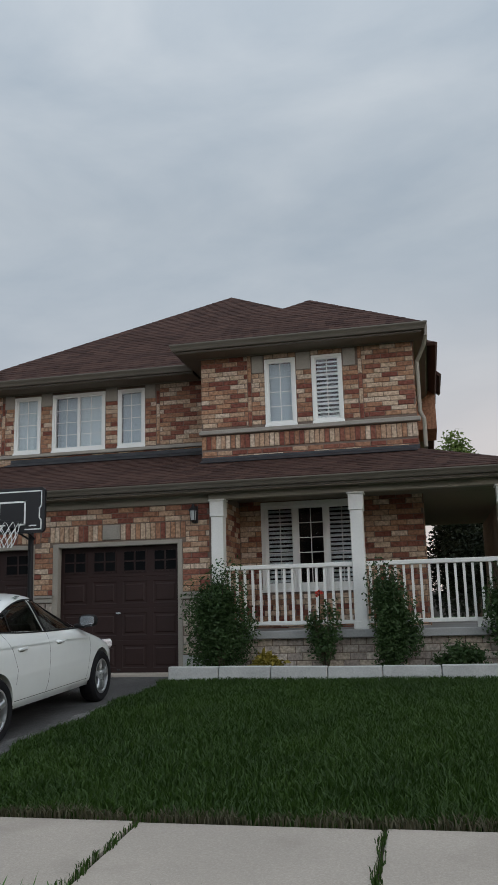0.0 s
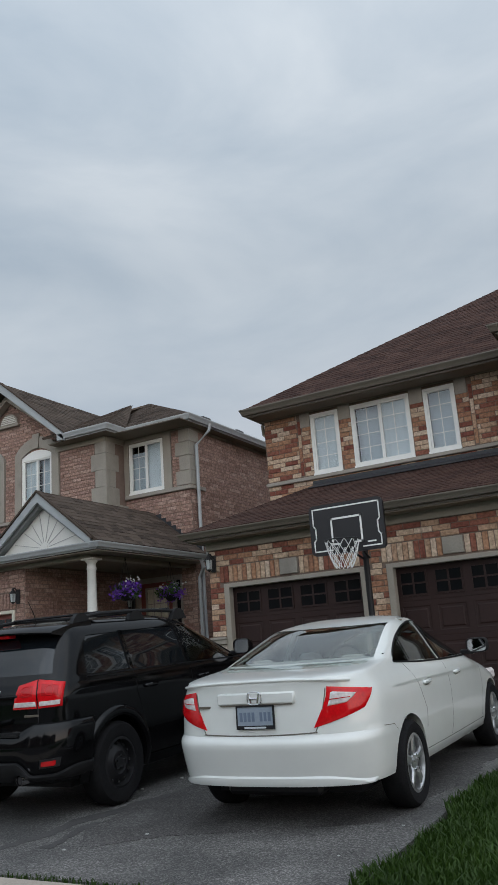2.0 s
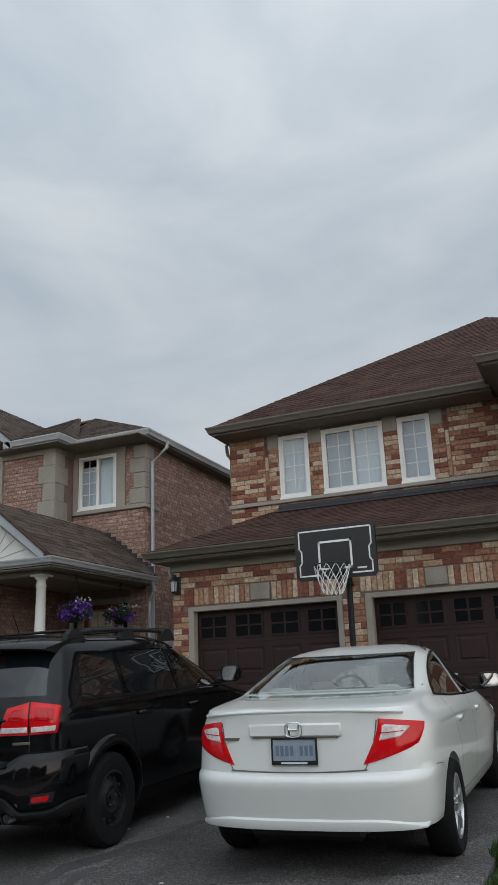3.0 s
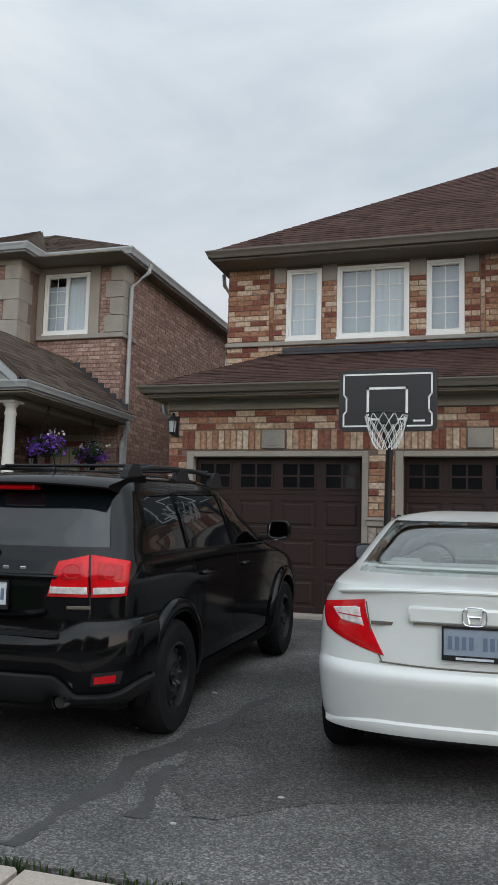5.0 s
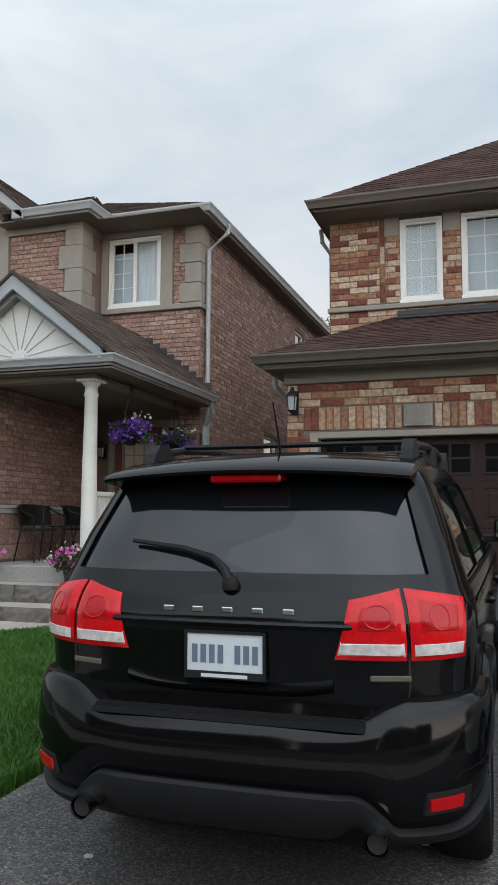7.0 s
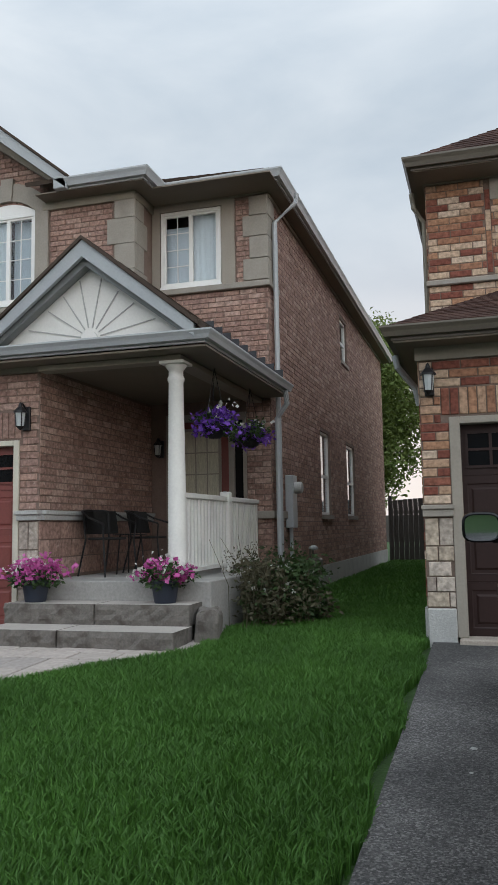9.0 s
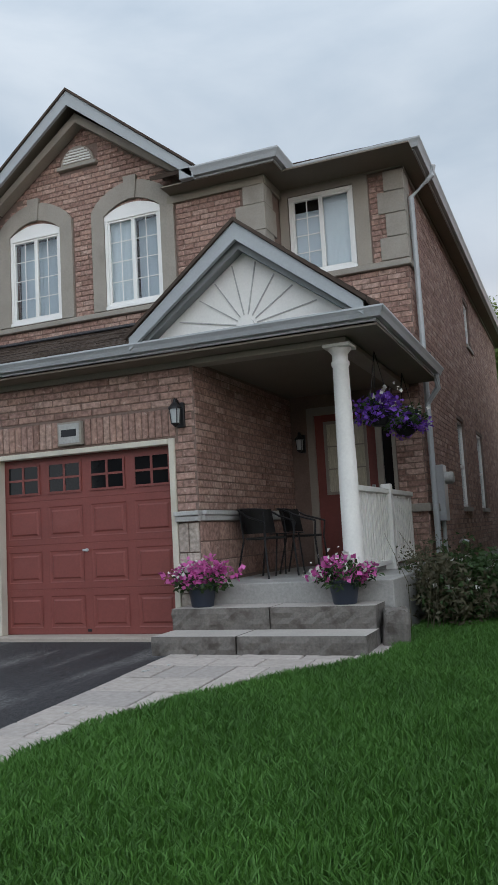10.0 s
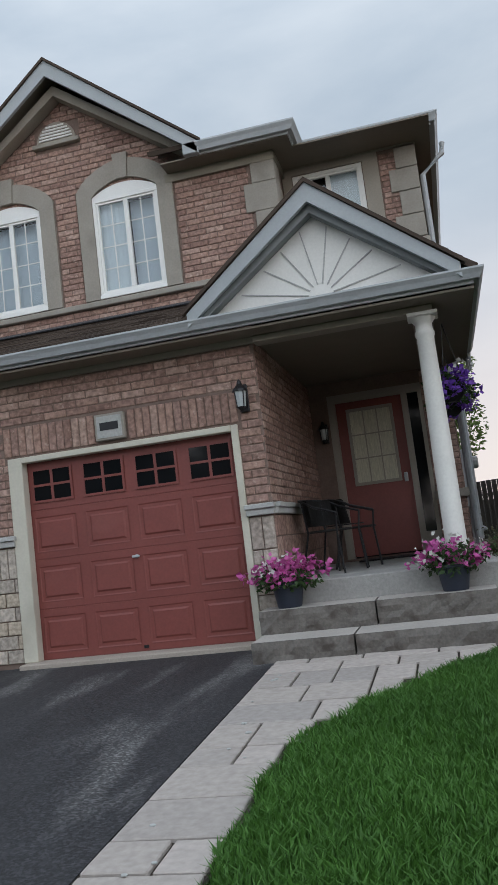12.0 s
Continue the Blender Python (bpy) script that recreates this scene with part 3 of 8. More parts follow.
bm = strip(bmesh.new(), -20.5, -13.42, (5.38, 12.60), 0.0)
strip(bm, -20.5, -13.2, (0.72, 3.93), 0.0)
solo("driveway_sealed", bm, M_ASPHALT_NEW, "black sealed asphalt driveway with pale scuffs", "driveway", "structure")
bm = bmesh.new()
for x0, x1 in ((-8.93, -6.48), (-6.14, -3.84), (-16.19, -13.70), (-19.2, -16.6)):
    box(bm, x0, x1, 12.48, 12.80, 0.3, 0.50, bevel=0.01)
solo("door_sill", bm, M_CONCRETE, "pale concrete sill under the garage doors", "sill", "structure")

# pavement: slabs with open joints
pavement = thing("pavement", (0, 4.75, 0.1), "pale concrete pavement of square slabs with grassy joints", "pavement", kind="structure")
bm = strip(bmesh.new(), -60, 40, (3.97, 5.35), -0.03, base=-0.3)
part("joint_bed", bm, M_SOIL, pavement)
xs = [-3.56 + 1.60 * k for k in range(-22, 20)]
rng = random.Random(5)
for x0, x1 in zip(xs, xs[1:]):
    bm = bmesh.new()
    box(bm, x0 + 0.012, x1 - 0.012, 3.98, 5.34, 0.0, 0.1, bevel=0.012)
    dz = rng.uniform(-0.006, 0.006)
    for v in bm.verts:
        v.co.z = (ground_z(max(3.951, min(v.co.y, 5.359))) + dz if v.co.z > 0.05 else -0.1) - (0.012 if 0.02 < v.co.z < 0.095 else 0)
    part("slab", bm, M_CONCRETE, pavement)

# paved path beside the sealed drive, widening to the steps
path = thing("paved_path", (-13.0, 9.5, 0.3), "path of pale grey paving stones curving to the porch steps", "path", kind="structure")


def path_right(y):
    """The curved lawn edge of the path."""
    if y < 9.3:
        return -12.88
    t = min((y - 9.3) / 2.5, 1.0)
    return -12.88 + 1.5 * t ** 1.5


bm = bmesh.new()
ys = smooth_steps(5.6, 12.3, 16)
for a, b in zip(ys, ys[1:]):
    p = [(-13.42, a), (path_right(a), a), (path_right(b), b), (-13.42, b)]
    t = [bm.verts.new((q[0], q[1], ground_z(q[1]) - 0.006)) for q in p]
    bm.faces.new(t)
part("sand_bed", bm, M_SOIL, path)
y, row = 5.62, 0
while y < 12.2:
    h = rng.choice((0.30, 0.30, 0.45))
    x = -13.41
    xe = path_right(y + h / 2)
    while x < xe - 0.06:
        w = min(rng.choice((0.30, 0.45, 0.60)), xe - x)
        if xe - x - w < 0.10:
            w = xe - x
        bm = bmesh.new()
        box(bm, -w / 2 + 0.009, w / 2 - 0.009, -h / 2 + 0.009, h / 2 - 0.009, -0.04, 0.014, bevel=0.006)
        ob = part("paver", bm, M_PAVER, path)
        ob.matrix_basis = pose(x + w / 2, y + h / 2, ground_z(y + h / 2) + rng.uniform(-0.003, 0.003), 2.4, rng.uniform(-0.4, 0.4), 0)
        x += w
    y += h


def blades(name, count, inside, x0, x1, y0, y1, h0, h1, seed, label, material=None, lift=0.0, wide=0.007):
    """A lawn of single bent blades over the area where inside(x, y) holds."""
    rs = np.random.RandomState(seed)
    x, y = rs.uniform(x0, x1, count), rs.uniform(y0, y1, count)
    keep = inside(x, y)
    x, y = x[keep], y[keep]
    n = len(x)
    clump = 0.85 + 0.3 * (np.sin(x * 2.7 + 1.3 * np.sin(y * 1.9)) * np.sin(y * 3.1 + np.sin(x * 2.2)) * 0.5 + 0.5)
    h = rs.uniform(h0, h1, n) * clump
    z = np.where(y <= 3.95, 0.06, np.minimum(0.1505 + 0.0425 * (y - 5.36), 0.47)) - 0.05 + lift
    a, b = rs.uniform(0, 2 * np.pi, n), rs.uniform(0, 2 * np.pi, n)
    w = wide * rs.uniform(0.6, 1.5, n)
    lean = h * rs.uniform(0.25, 1.25, n)
    dx, dy, lx, ly = np.cos(a) * w, np.sin(a) * w, np.cos(b) * lean, np.sin(b) * lean
    v = np.empty((n, 5, 3))
    v[:, 0] = np.stack((x - dx, y - dy, z), 1)
    v[:, 1] = np.stack((x + dx, y + dy, z), 1)
    v[:, 2] = np.stack((x + lx * 0.35 + dx * 0.8, y + ly * 0.35 + dy * 0.8, z + 0.05 + h * 0.6), 1)
    v[:, 3] = np.stack((x + lx * 0.35 - dx * 0.8, y + ly * 0.35 - dy * 0.8, z + 0.05 + h * 0.6), 1)
    v[:, 4] = np.stack((x + lx, y + ly, z + 0.05 + h), 1)
    base = np.arange(n)[:, None] * 5
    loops = (base + np.array([0, 1, 2, 3, 3, 2, 4])).ravel()
    me = bpy.data.meshes.new(name)
    me.vertices.add(n * 5)
    me.vertices.foreach_set("co", v.ravel())
    me.loops.add(n * 7)
    me.loops.foreach_set("vertex_index", loops.astype(np.int32))
    me.polygons.add(n * 2)
    me.polygons.foreach_set("loop_start", (np.arange(n)[:, None] * 7 + np.array([0, 4])).ravel().astype(np.int32))
    me.update(calc_edges=True)
    me.materials.append(material or M_GRASS)
    return tagged(new(name, me), label, "grass", kind="stuff")


def lawn_b(x, y):
    edge = -3.93 + 0.06 * np.sin(y * 3.0) + 0.04 * np.sin(y * 7.3)
    return (x > edge) & (y < 11.95)


def lawn_a(x, y):
    t = np.clip((y - 9.3) / 2.5, 0, 1)
    right = -12.86 + 1.5 * t ** 1.5
    return (x > right + 0.03 * np.sin(y * 9)) & (x < -9.22 + 0.05 * np.sin(y * 4.0)) & ~((y > 11.7) & (x < -11.5))


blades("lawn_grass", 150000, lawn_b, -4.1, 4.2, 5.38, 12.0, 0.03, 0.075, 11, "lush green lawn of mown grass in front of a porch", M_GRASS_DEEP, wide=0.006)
blades("side_lawn_grass", 340000, lawn_a, -13.0, -9.1, 5.38, 16.0, 0.020, 0.070, 12, "lush green lawn strip between two drives", wide=0.0045)
blades("side_passage_grass", 30000, lambda x, y: x > -99, -11.5, -9.3, 16.0, 30.0, 0.03, 0.08, 13, "grass in the passage between two houses", wide=0.010)
blades("boulevard_grass", 90000, lambda x, y: ((x > -3.95 + 0.1 * np.sin(y * 5)) & (y < 3.99 + 0.03 * np.sin(x * 9))) | ((x > -13.1) & (x < -9.3)), -13.2, 3.2, 0.75, 4.03, 0.05, 0.12, 14, "longer grass of the strip between pavement and street")
blades("joint_grass", 60000, lambda x, y: ((np.abs((x + 3.56 + 16.0 + 0.8 + 0.015 * np.sin(y * 14)) % 1.60 - 0.8) < 0.030) & ((x > -4.2) | (x < -9.0))) | (np.abs(y - 5.365) < 0.025 + 0.015 * np.sin(x * 5.0)), -13.0, 3.5, 3.97, 5.44, 0.01, 0.035, 15, "tufts of grass in the joints of the pavement", M_GRASS_DEEP, wide=0.004)
blades("fringe_grass", 12000, lambda x, y: (x > -3.93) & (y < 5.44 + 0.05 * np.sin(x * 7.0) + 0.04 * np.sin(x * 17.0)), -4.0, 3.6, 5.33, 5.60, 0.02, 0.07, 16, "dry brownish fringe of grass along the pavement", M_LEAF_GREY, wide=0.005)
rng = random.Random(44)
bm = bmesh.new()
for i in range(46):
    x, y = rng.uniform(-9.0, -4.1), rng.uniform(4.1, 12.0)
    if i > 30:
        x, y = rng.uniform(-13.3, -12.95), rng.uniform(6.5, 11.5)
    r = rng.uniform(0.008, 0.020)
    bmesh.ops.create_icosphere(bm, subdivisions=1, radius=r, matrix=pose(x, y, ground_z(y) + (0.018 if i > 30 else 0.004)) @ Matrix.Diagonal((1.3, 1, 0.5, 1)))
solo("pebbles", bm, M_KERB, "scattered pale pebbles on the drive", "pebbles", "stuff")

# ---- the stone-brick house with two dark garage doors and a front porch ----
house_b = thing("house", (-4.6, 15.0, 0.4), "two-storey mixed buff and red brick house with dark garage doors", "house")
BW = {"main": [(-8.20, -7.61, 4.69, 5.89), (-7.35, -6.19, 4.69, 5.89), (-5.92, -5.34, 4.69, 5.89)],
      "bay": [(-2.66, -2.09, 4.66, 5.90), (-1.80, -1.25, 4.66, 5.90)],
      "porch": [(-2.80, -1.05, 1.75, 3.28)]}
G_B = [(-8.95, -6.46, 0.44, 2.60), (-6.12, -3.86, 0.44, 2.60)]
rng = random.Random(21)


def wall_part(house, name, a0, a1, z0, z1, d0, d1, holes, axis, mortar):
    return part(name, wall_boxes(bmesh.new(), a0, a1, z0, z1, d0, d1, holes, axis), mortar, house)


wb_gar = wall_part(house_b, "garage_wall", -9.22, -3.40, 0.3, 3.42, 12.64, 12.85, G_B, "y", M_MORTAR_B)
wb_main = wall_part(house_b, "upper_wall", -9.22, -3.86, 3.9, 6.05, 15.01, 15.22, BW["main"], "y", M_MORTAR_B)
wb_bay = wall_part(house_b, "bay_wall", -3.86, 0.0, 3.6, 6.12, 13.91, 14.12, BW["bay"], "y", M_MORTAR_B)
wb_porch = wall_part(house_b, "porch_wall", -3.19, 0.0, 0.9, 3.45, 13.91, 14.12, BW["porch"], "y", M_MORTAR_B)
wb_left = part("side_wall", boxes((-9.22, -9.02, 12.85, 27.0, 0.3, 3.42), (-9.22, -9.02, 15.22, 27.0, 3.42, 6.05)), M_MORTAR_B, house_b)
wb_right = part("side_wall", boxes((-0.2, 0.0, 14.12, 27.0, 0.3, 6.05)), M_MORTAR_B, house_b)
wb_rec = part("recess_wall", boxes((-3.40, -3.19, 12.64, 14.12, 0.3, 3.42)), M_MORTAR_B, house_b)
part("bay_side_wall", boxes((-3.86, -3.66, 14.12, 15.22, 3.6, 6.12)), M_MORTAR_B, house_b)
part("back_wall", boxes((-9.22, 0.0, 27.0, 27.2, 0.3, 6.05)), M_MORTAR_B, house_b)
# Floor and dividers are coloured near-black so the rooms behind the windows look unlit.
part("upper_floor", boxes((-9.0, -0.2, 14.15, 27.0, 3.45, 3.55)), M_SHADE_BLACK, house_b)
each("room_divider", boxes((-9.0, -3.9, 16.4, 16.5, 3.55, 6.0), (-3.6, -0.2, 15.6, 15.7, 3.55, 6.0), (-3.1, -0.2, 15.9, 16.0, 0.9, 3.4)), M_SHADE_BLACK, house_b)

# bricks of the fronts, one by one
sold_b = [(-9.02, -7.90, 2.62, 2.89), (-7.55, -6.36, 2.62, 2.89), (-6.18, -5.24, 2.62, 2.89), (-4.92, -3.80, 2.62, 2.89)]
sold_all = [(-9.02, -6.36, 2.60, 2.90), (-6.18, -3.80, 2.60, 2.90)]
lay(bond(-9.22, -3.40, 1.76, 3.16, 0.275, 0.090, G_B + sold_all, rng), wb_gar, 12.64, "y", -1, M_BRICK_B, False)
for s in sold_b:
    lay(bond(*s, 0.27, 0.088, [], rng, True), wb_gar, 12.636, "y", -1, M_BRICK_B, False)
# pale stone blocks below the belt
for x0, x1 in ((-9.22, -8.95), (-6.46, -6.12), (-3.86, -3.40)):
    lay(bond(x0, x1, 1.36, 1.63, 0.27, 0.11, [], rng, True), wb_gar, 12.63, "y", -1, M_STONE_TILE, False, name="stone_block")
    lay(bond(x0, x1, 0.78, 1.36, 0.22, 0.145, [], rng), wb_gar, 12.63, "y", -1, M_STONE_TILE, False, name="stone_block")
    part("stone_belt", boxes((x0 - 0.01, x1 + 0.01, 12.585, 12.66, 1.64, 1.71), (x0 - 0.02, x1 + 0.02, 12.565, 12.655, 1.712, 1.752), bevel=0.006), M_STONE_TRIM, house_b)
    part("plinth", boxes((x0, x1, 12.60, 12.68, 0.3, 0.77), bevel=0.01), M_KERB, house_b)
part("address_stone", boxes((-7.88, -7.57, 12.60, 12.66, 2.64, 2.88), (-7.85, -7.60, 12.594, 12.60, 2.67, 2.85), bevel=0.004), M_STONE_TRIM, house_b)
part("address_stone", boxes((-5.23, -4.93, 12.60, 12.66, 2.64, 2.88), (-5.20, -4.96, 12.594, 12.60, 2.67, 2.85), bevel=0.004), M_STONE_TRIM, house_b)

blk_main = [(a - 0.24 if i != 0 else a - 0.24, b + 0.22, 5.66, 5.95) for i, (a, b, c, d) in enumerate(BW["main"])]
belt_main = [(-9.3, -3.8, 4.58, 4.68)]
col_main = [(-8.49, -8.42, 4.68, 5.95), (-5.10, -5.03, 4.68, 5.95)]
lay(bond(-9.22, -3.86, 3.98, 5.94, 0.275, 0.088, BW["main"] + blk_main + belt_main + col_main, rng), wb_main, 15.01, "y", -1, M_BRICK_B, False)
for c in col_main:
    lay([((c[0] + c[1]) / 2, 4.72 + 0.275 * i + 0.13, 0.062, 0.262) for i in range(4)], wb_main, 15.008, "y", -1, M_BRICK_B, False)
for x0, x1 in ((-8.42, -8.21), (-7.60, -7.36), (-6.18, -5.93), (-5.33, -5.12)):
    part("stone_block", boxes((x0, x1, 14.985, 15.03, 5.66, 5.94), bevel=0.006), M_STONE_TRIM, house_b)
part("stone_belt", boxes((-9.25, -3.84, 14.95, 15.03, 4.60, 4.67), bevel=0.01), M_STONE_TRIM, house_b)

belt_bay = [(-3.9, 0.1, 4.55, 4.65)]
sold_bay = [(-3.9, 0.1, 4.28, 4.55)]
col_bay = [(-2.98, -2.91, 4.65, 6.0), (-0.97, -0.90, 4.65, 6.0)]
blk_bay = [(-2.90, -2.67, 5.66, 5.98), (-2.08, -1.81, 5.66, 5.98), (-1.24, -1.00, 5.66, 5.98)]
lay(bond(-3.86, 0.0, 4.00, 6.00, 0.275, 0.088, BW["bay"] + belt_bay + sold_bay + col_bay + blk_bay, rng), wb_bay, 13.91, "y", -1, M_BRICK_B, False)
for c in col_bay:
    lay([((c[0] + c[1]) / 2, 4.68 + 0.275 * i + 0.13, 0.062, 0.262) for i in range(5)], wb_bay, 13.905, "y", -1, M_BRICK_B, False)
lay(bond(-3.86, 0.0, 4.29, 4.545, 0.27, 0.090, [], rng, True), wb_bay, 13.906, "y", -1, M_BRICK_B, False)
for b in blk_bay:
    part("stone_block", boxes((b[0] + 0.01, b[1] - 0.01, 13.885, 13.93, b[2], b[3]), bevel=0.006), M_STONE_TRIM, house_b)
part("stone_belt", boxes((-3.90, 0.06, 13.84, 13.93, 4.56, 4.64), bevel=0.012), M_STONE_TRIM, house_b)

lay(bond(-3.19, 0.0, 1.05, 3.42, 0.275, 0.090, BW["porch"], rng), wb_porch, 13.91, "y", -1, M_BRICK_B, False)
lay(bond(12.64, 13.90, 1.05, 3.20, 0.275, 0.090, [], rng), wb_rec, -3.19, "x", 1, M_BRICK_B, False)
lay(bond(12.66, 27.0, 0.78, 3.20, 0.275, 0.090, [], rng), wb_left, -9.22, "x", -1, M_BRICK_B_J, True)
lay(bond(15.02, 27.0, 3.20, 5.94, 0.275, 0.090, [], rng), wb_left, -9.22, "x", -1, M_BRICK_B_J, True)
lay(bond(13.92, 27.0, 1.0, 6.0, 0.275, 0.090, [], rng), wb_right, 0.0, "x", 1, M_BRICK_B_J, True)
part("plinth", boxes((-9.25, -9.18, 12.68, 27.0, 0.3, 0.77)), M_KERB, house_b)


def window(house, a0, a1, z0, z1, y, sashes, rows, cols, lining, frame_w=0.05, head=0.0, back=0.28, label="", f=0.032):
    """A white window with sashes, grilles, glass and what hangs behind it. head: rise of a curved top panel."""
    win = part("window", boxes((a0, a1, y - 0.035, y + 0.06, z0, z0 + frame_w), (a0, a1, y - 0.035, y + 0.06, z1 - frame_w, z1),
                               (a0, a0 + frame_w, y - 0.035, y + 0.06, z0 + frame_w, z1 - frame_w), (a1 - frame_w, a1, y - 0.035, y + 0.06, z0 + frame_w, z1 - frame_w), bevel=0.004), M_WHITE, house, label)
    if head:
        bm = bmesh.new()
        w = a1 - a0
        pts = [(a0, z1)] + [(a0 + w * i / 12, z1 + 0.03 + head * math.sin(math.pi * i / 12) ** 0.8) for i in range(13)] + [(a1, z1)]
        prism(bm, pts, "y", y - 0.03, y + 0.04)
        part("head_panel", bm, M_WHITE, win)
    part("sill", boxes((a0 - 0.01, a1 + 0.01, y - 0.055, y - 0.033, z0 - 0.03, z0 + 0.02), bevel=0.004), M_WHITE, win)
    n = len(sashes)
    w = (a1 - a0 - 2 * frame_w) / n
    for i, kind in enumerate(sashes):
        s0, s1 = a0 + frame_w + i * w, a0 + frame_w + (i + 1) * w
        part("sash", boxes((s0, s1, y - 0.02, y + 0.03, z0 + frame_w, z0 + frame_w + f), (s0, s1, y - 0.02, y + 0.03, z1 - frame_w - f, z1 - frame_w),
                           (s0, s0 + f, y - 0.02, y + 0.03, z0 + frame_w + f, z1 - frame_w - f), (s1 - f, s1, y - 0.02, y + 0.03, z0 + frame_w + f, z1 - frame_w - f), bevel=0.003), M_WHITE, win)
        p0, p1, q0, q1 = s0 + f, s1 - f, z0 + frame_w + f, z1 - frame_w - f
        pane = part("pane", boxes((p0, p1, y + 0.002, y + 0.008, q0, q1)), M_PANE, win)
        pane.visible_shadow = False
        bars = [(p0 + (p1 - p0) * k / cols - 0.007, p0 + (p1 - p0) * k / cols + 0.007, y - 0.008, y + 0.0, q0, q1) for k in range(1, cols)]
        bars += [(p0, p1, y - 0.0078, y + 0.0002, q0 + (q1 - q0) * k / rows - 0.007, q0 + (q1 - q0) * k / rows + 0.007) for k in range(1, rows)]
        if bars and kind != "p":
            part("grille", boxes(*bars), M_WHITE, win)
        if kind in "cp":
            bm = bmesh.new()
            k = 28
            vs = [[bm.verts.new((p0 - 0.03 + (p1 - p0 + 0.06) * j / k, y + 0.07 + 0.0025 * math.sin(j * 1.1 + i), zz)) for j in range(k + 1)] for zz in (q0 - 0.03, q1 + 0.03)]
            for j in range(k):
                bm.faces.new((vs[0][j], vs[0][j + 1], vs[1][j + 1], vs[1][j]))
            part("curtain", bm, M_CURTAIN, win, "white sheer curtain", True)
        elif kind == "h":
            part("curtain", boxes((p0 - 0.03, p1 + 0.03, y + 0.06, y + 0.07, q0 - 0.03, q0 + (q1 - q0) * 0.86)), M_SHEER, win, "blue-grey sheer curtain")
        elif kind == "s":
            part("curtain", boxes((p0 - 0.03, p1 + 0.03, y + 0.16, y + 0.17, q0 - 0.03, q1 + 0.03)), M_SHEER, win, "blue-grey sheer curtain")
        elif kind == "b":
            bm = bmesh.new()
            k = int((q1 - q0) / 0.075)
            for j in range(k):
                zc = q0 + (j + 0.5) * (q1 - q0) / k
                box(bm, p0 - 0.01, p1 + 0.01, -0.036, 0.036, -0.003, 0.003, m=Matrix.Translation((0, y + 0.07, zc)) @ pose(0, 0, 0, 38))
            part("shutter", bm, M_BLIND, win, "white slatted shutter")
    return win


for (a0, a1, z0, z1), k in zip(BW["main"], ("c", "sc", "s")):
    window(house_b, a0, a1, z0, z1, 15.02, k, 4, 2, None)
window(house_b, *BW["bay"][0], 13.92, "s", 4, 2, None)
window(house_b, *BW["bay"][1], 13.92, "b", 4, 2, None)
a0, a1, z0, z1 = BW["porch"][0]
window(house_b, a0, a1, z0, z1, 13.92, "bdb", 5, 2, None, frame_w=0.065, f=0.06, label="white three-sash window with dark rooms behind")


def garage_door(house, x0, x1, z0, z1, y, paint, pane_mat, label):
    """A sectional door: four rows of four raised panels, the top row glazed."""
    door = part("garage_door", boxes((x0, x1, y, y + 0.05, z0, z1)), paint, house, label)
    w, h = (x1 - x0) / 4, (z1 - z0) / 4
    for r in range(4):
        bm = boxes((x0, x1, y - 0.006, y, z0 + r * h + 0.004, z0 + (r + 1) * h - 0.004), bevel=0.002)
        part("section", bm, paint, door)
        for c in range(4):
            a, b, lo, hi = x0 + c * w + 0.055, x0 + (c + 1) * w - 0.055, z0 + r * h + 0.075, z0 + (r + 1) * h - 0.075
            if r < 3:
                bm = bmesh.new()
                ring = []
                for inset, d in ((0, 0.0062), (0.02, -0.004), (0.035, -0.004), (0.06, 0.012)):
                    ring.append([bm.verts.new(p) for p in ((a + inset, y - d, lo + inset), (b - inset, y - d, lo + inset), (b - inset, y - d, hi - inset), (a + inset, y - d, hi - inset))])
                for p, q in zip(ring, ring[1:]):
                    for i in range(4):
                        bm.faces.new((p[i], p[(i + 1) % 4], q[(i + 1) % 4], q[i]))
                bm.faces.new(ring[-1])
                for v in bm.verts:
                    v.co.y -= 0.006
                part("panel", bm, paint, door)
            else:
                part("pane", boxes((a + 0.02, b - 0.02, y - 0.014, y - 0.008, lo + 0.02, hi - 0.02)), pane_mat, door)
                m1, m2 = (a + b) / 2, (lo + hi) / 2
                part("pane_frame", boxes((a, b, y - 0.022, y - 0.007, lo, lo + 0.025), (a, b, y - 0.022, y - 0.007, hi - 0.025, hi), (a, a + 0.025, y - 0.022, y - 0.007, lo + 0.025, hi - 0.025),
                                         (b - 0.025, b, y - 0.022, y - 0.007, lo + 0.025, hi - 0.025), (m1 - 0.014, m1 + 0.014, y - 0.022, y - 0.007, lo + 0.025, hi - 0.025),
                                         (a + 0.025, m1 - 0.014, y - 0.022, y - 0.007, m2 - 0.012, m2 + 0.012), (m1 + 0.014, b - 0.025, y - 0.022, y - 0.007, m2 - 0.012, m2 + 0.012)), paint, door)
    xm = (x0 + x1) / 2
    part("handle", boxes((xm - 0.05, xm + 0.03, y - 0.05, y - 0.035, z0 + 0.93, z0 + 0.955), (xm - 0.02, xm + 0.0, y - 0.036, y - 0.006, z0 + 0.925, z0 + 0.96), bevel=0.004), M_GUTTER_A, door, "small metal handle")
    part("lock", boxes((xm - 0.03, xm + 0.02, y - 0.02, y - 0.006, z0 + 0.03, z0 + 0.06), bevel=0.003), M_METAL_DARK, door)
    return door


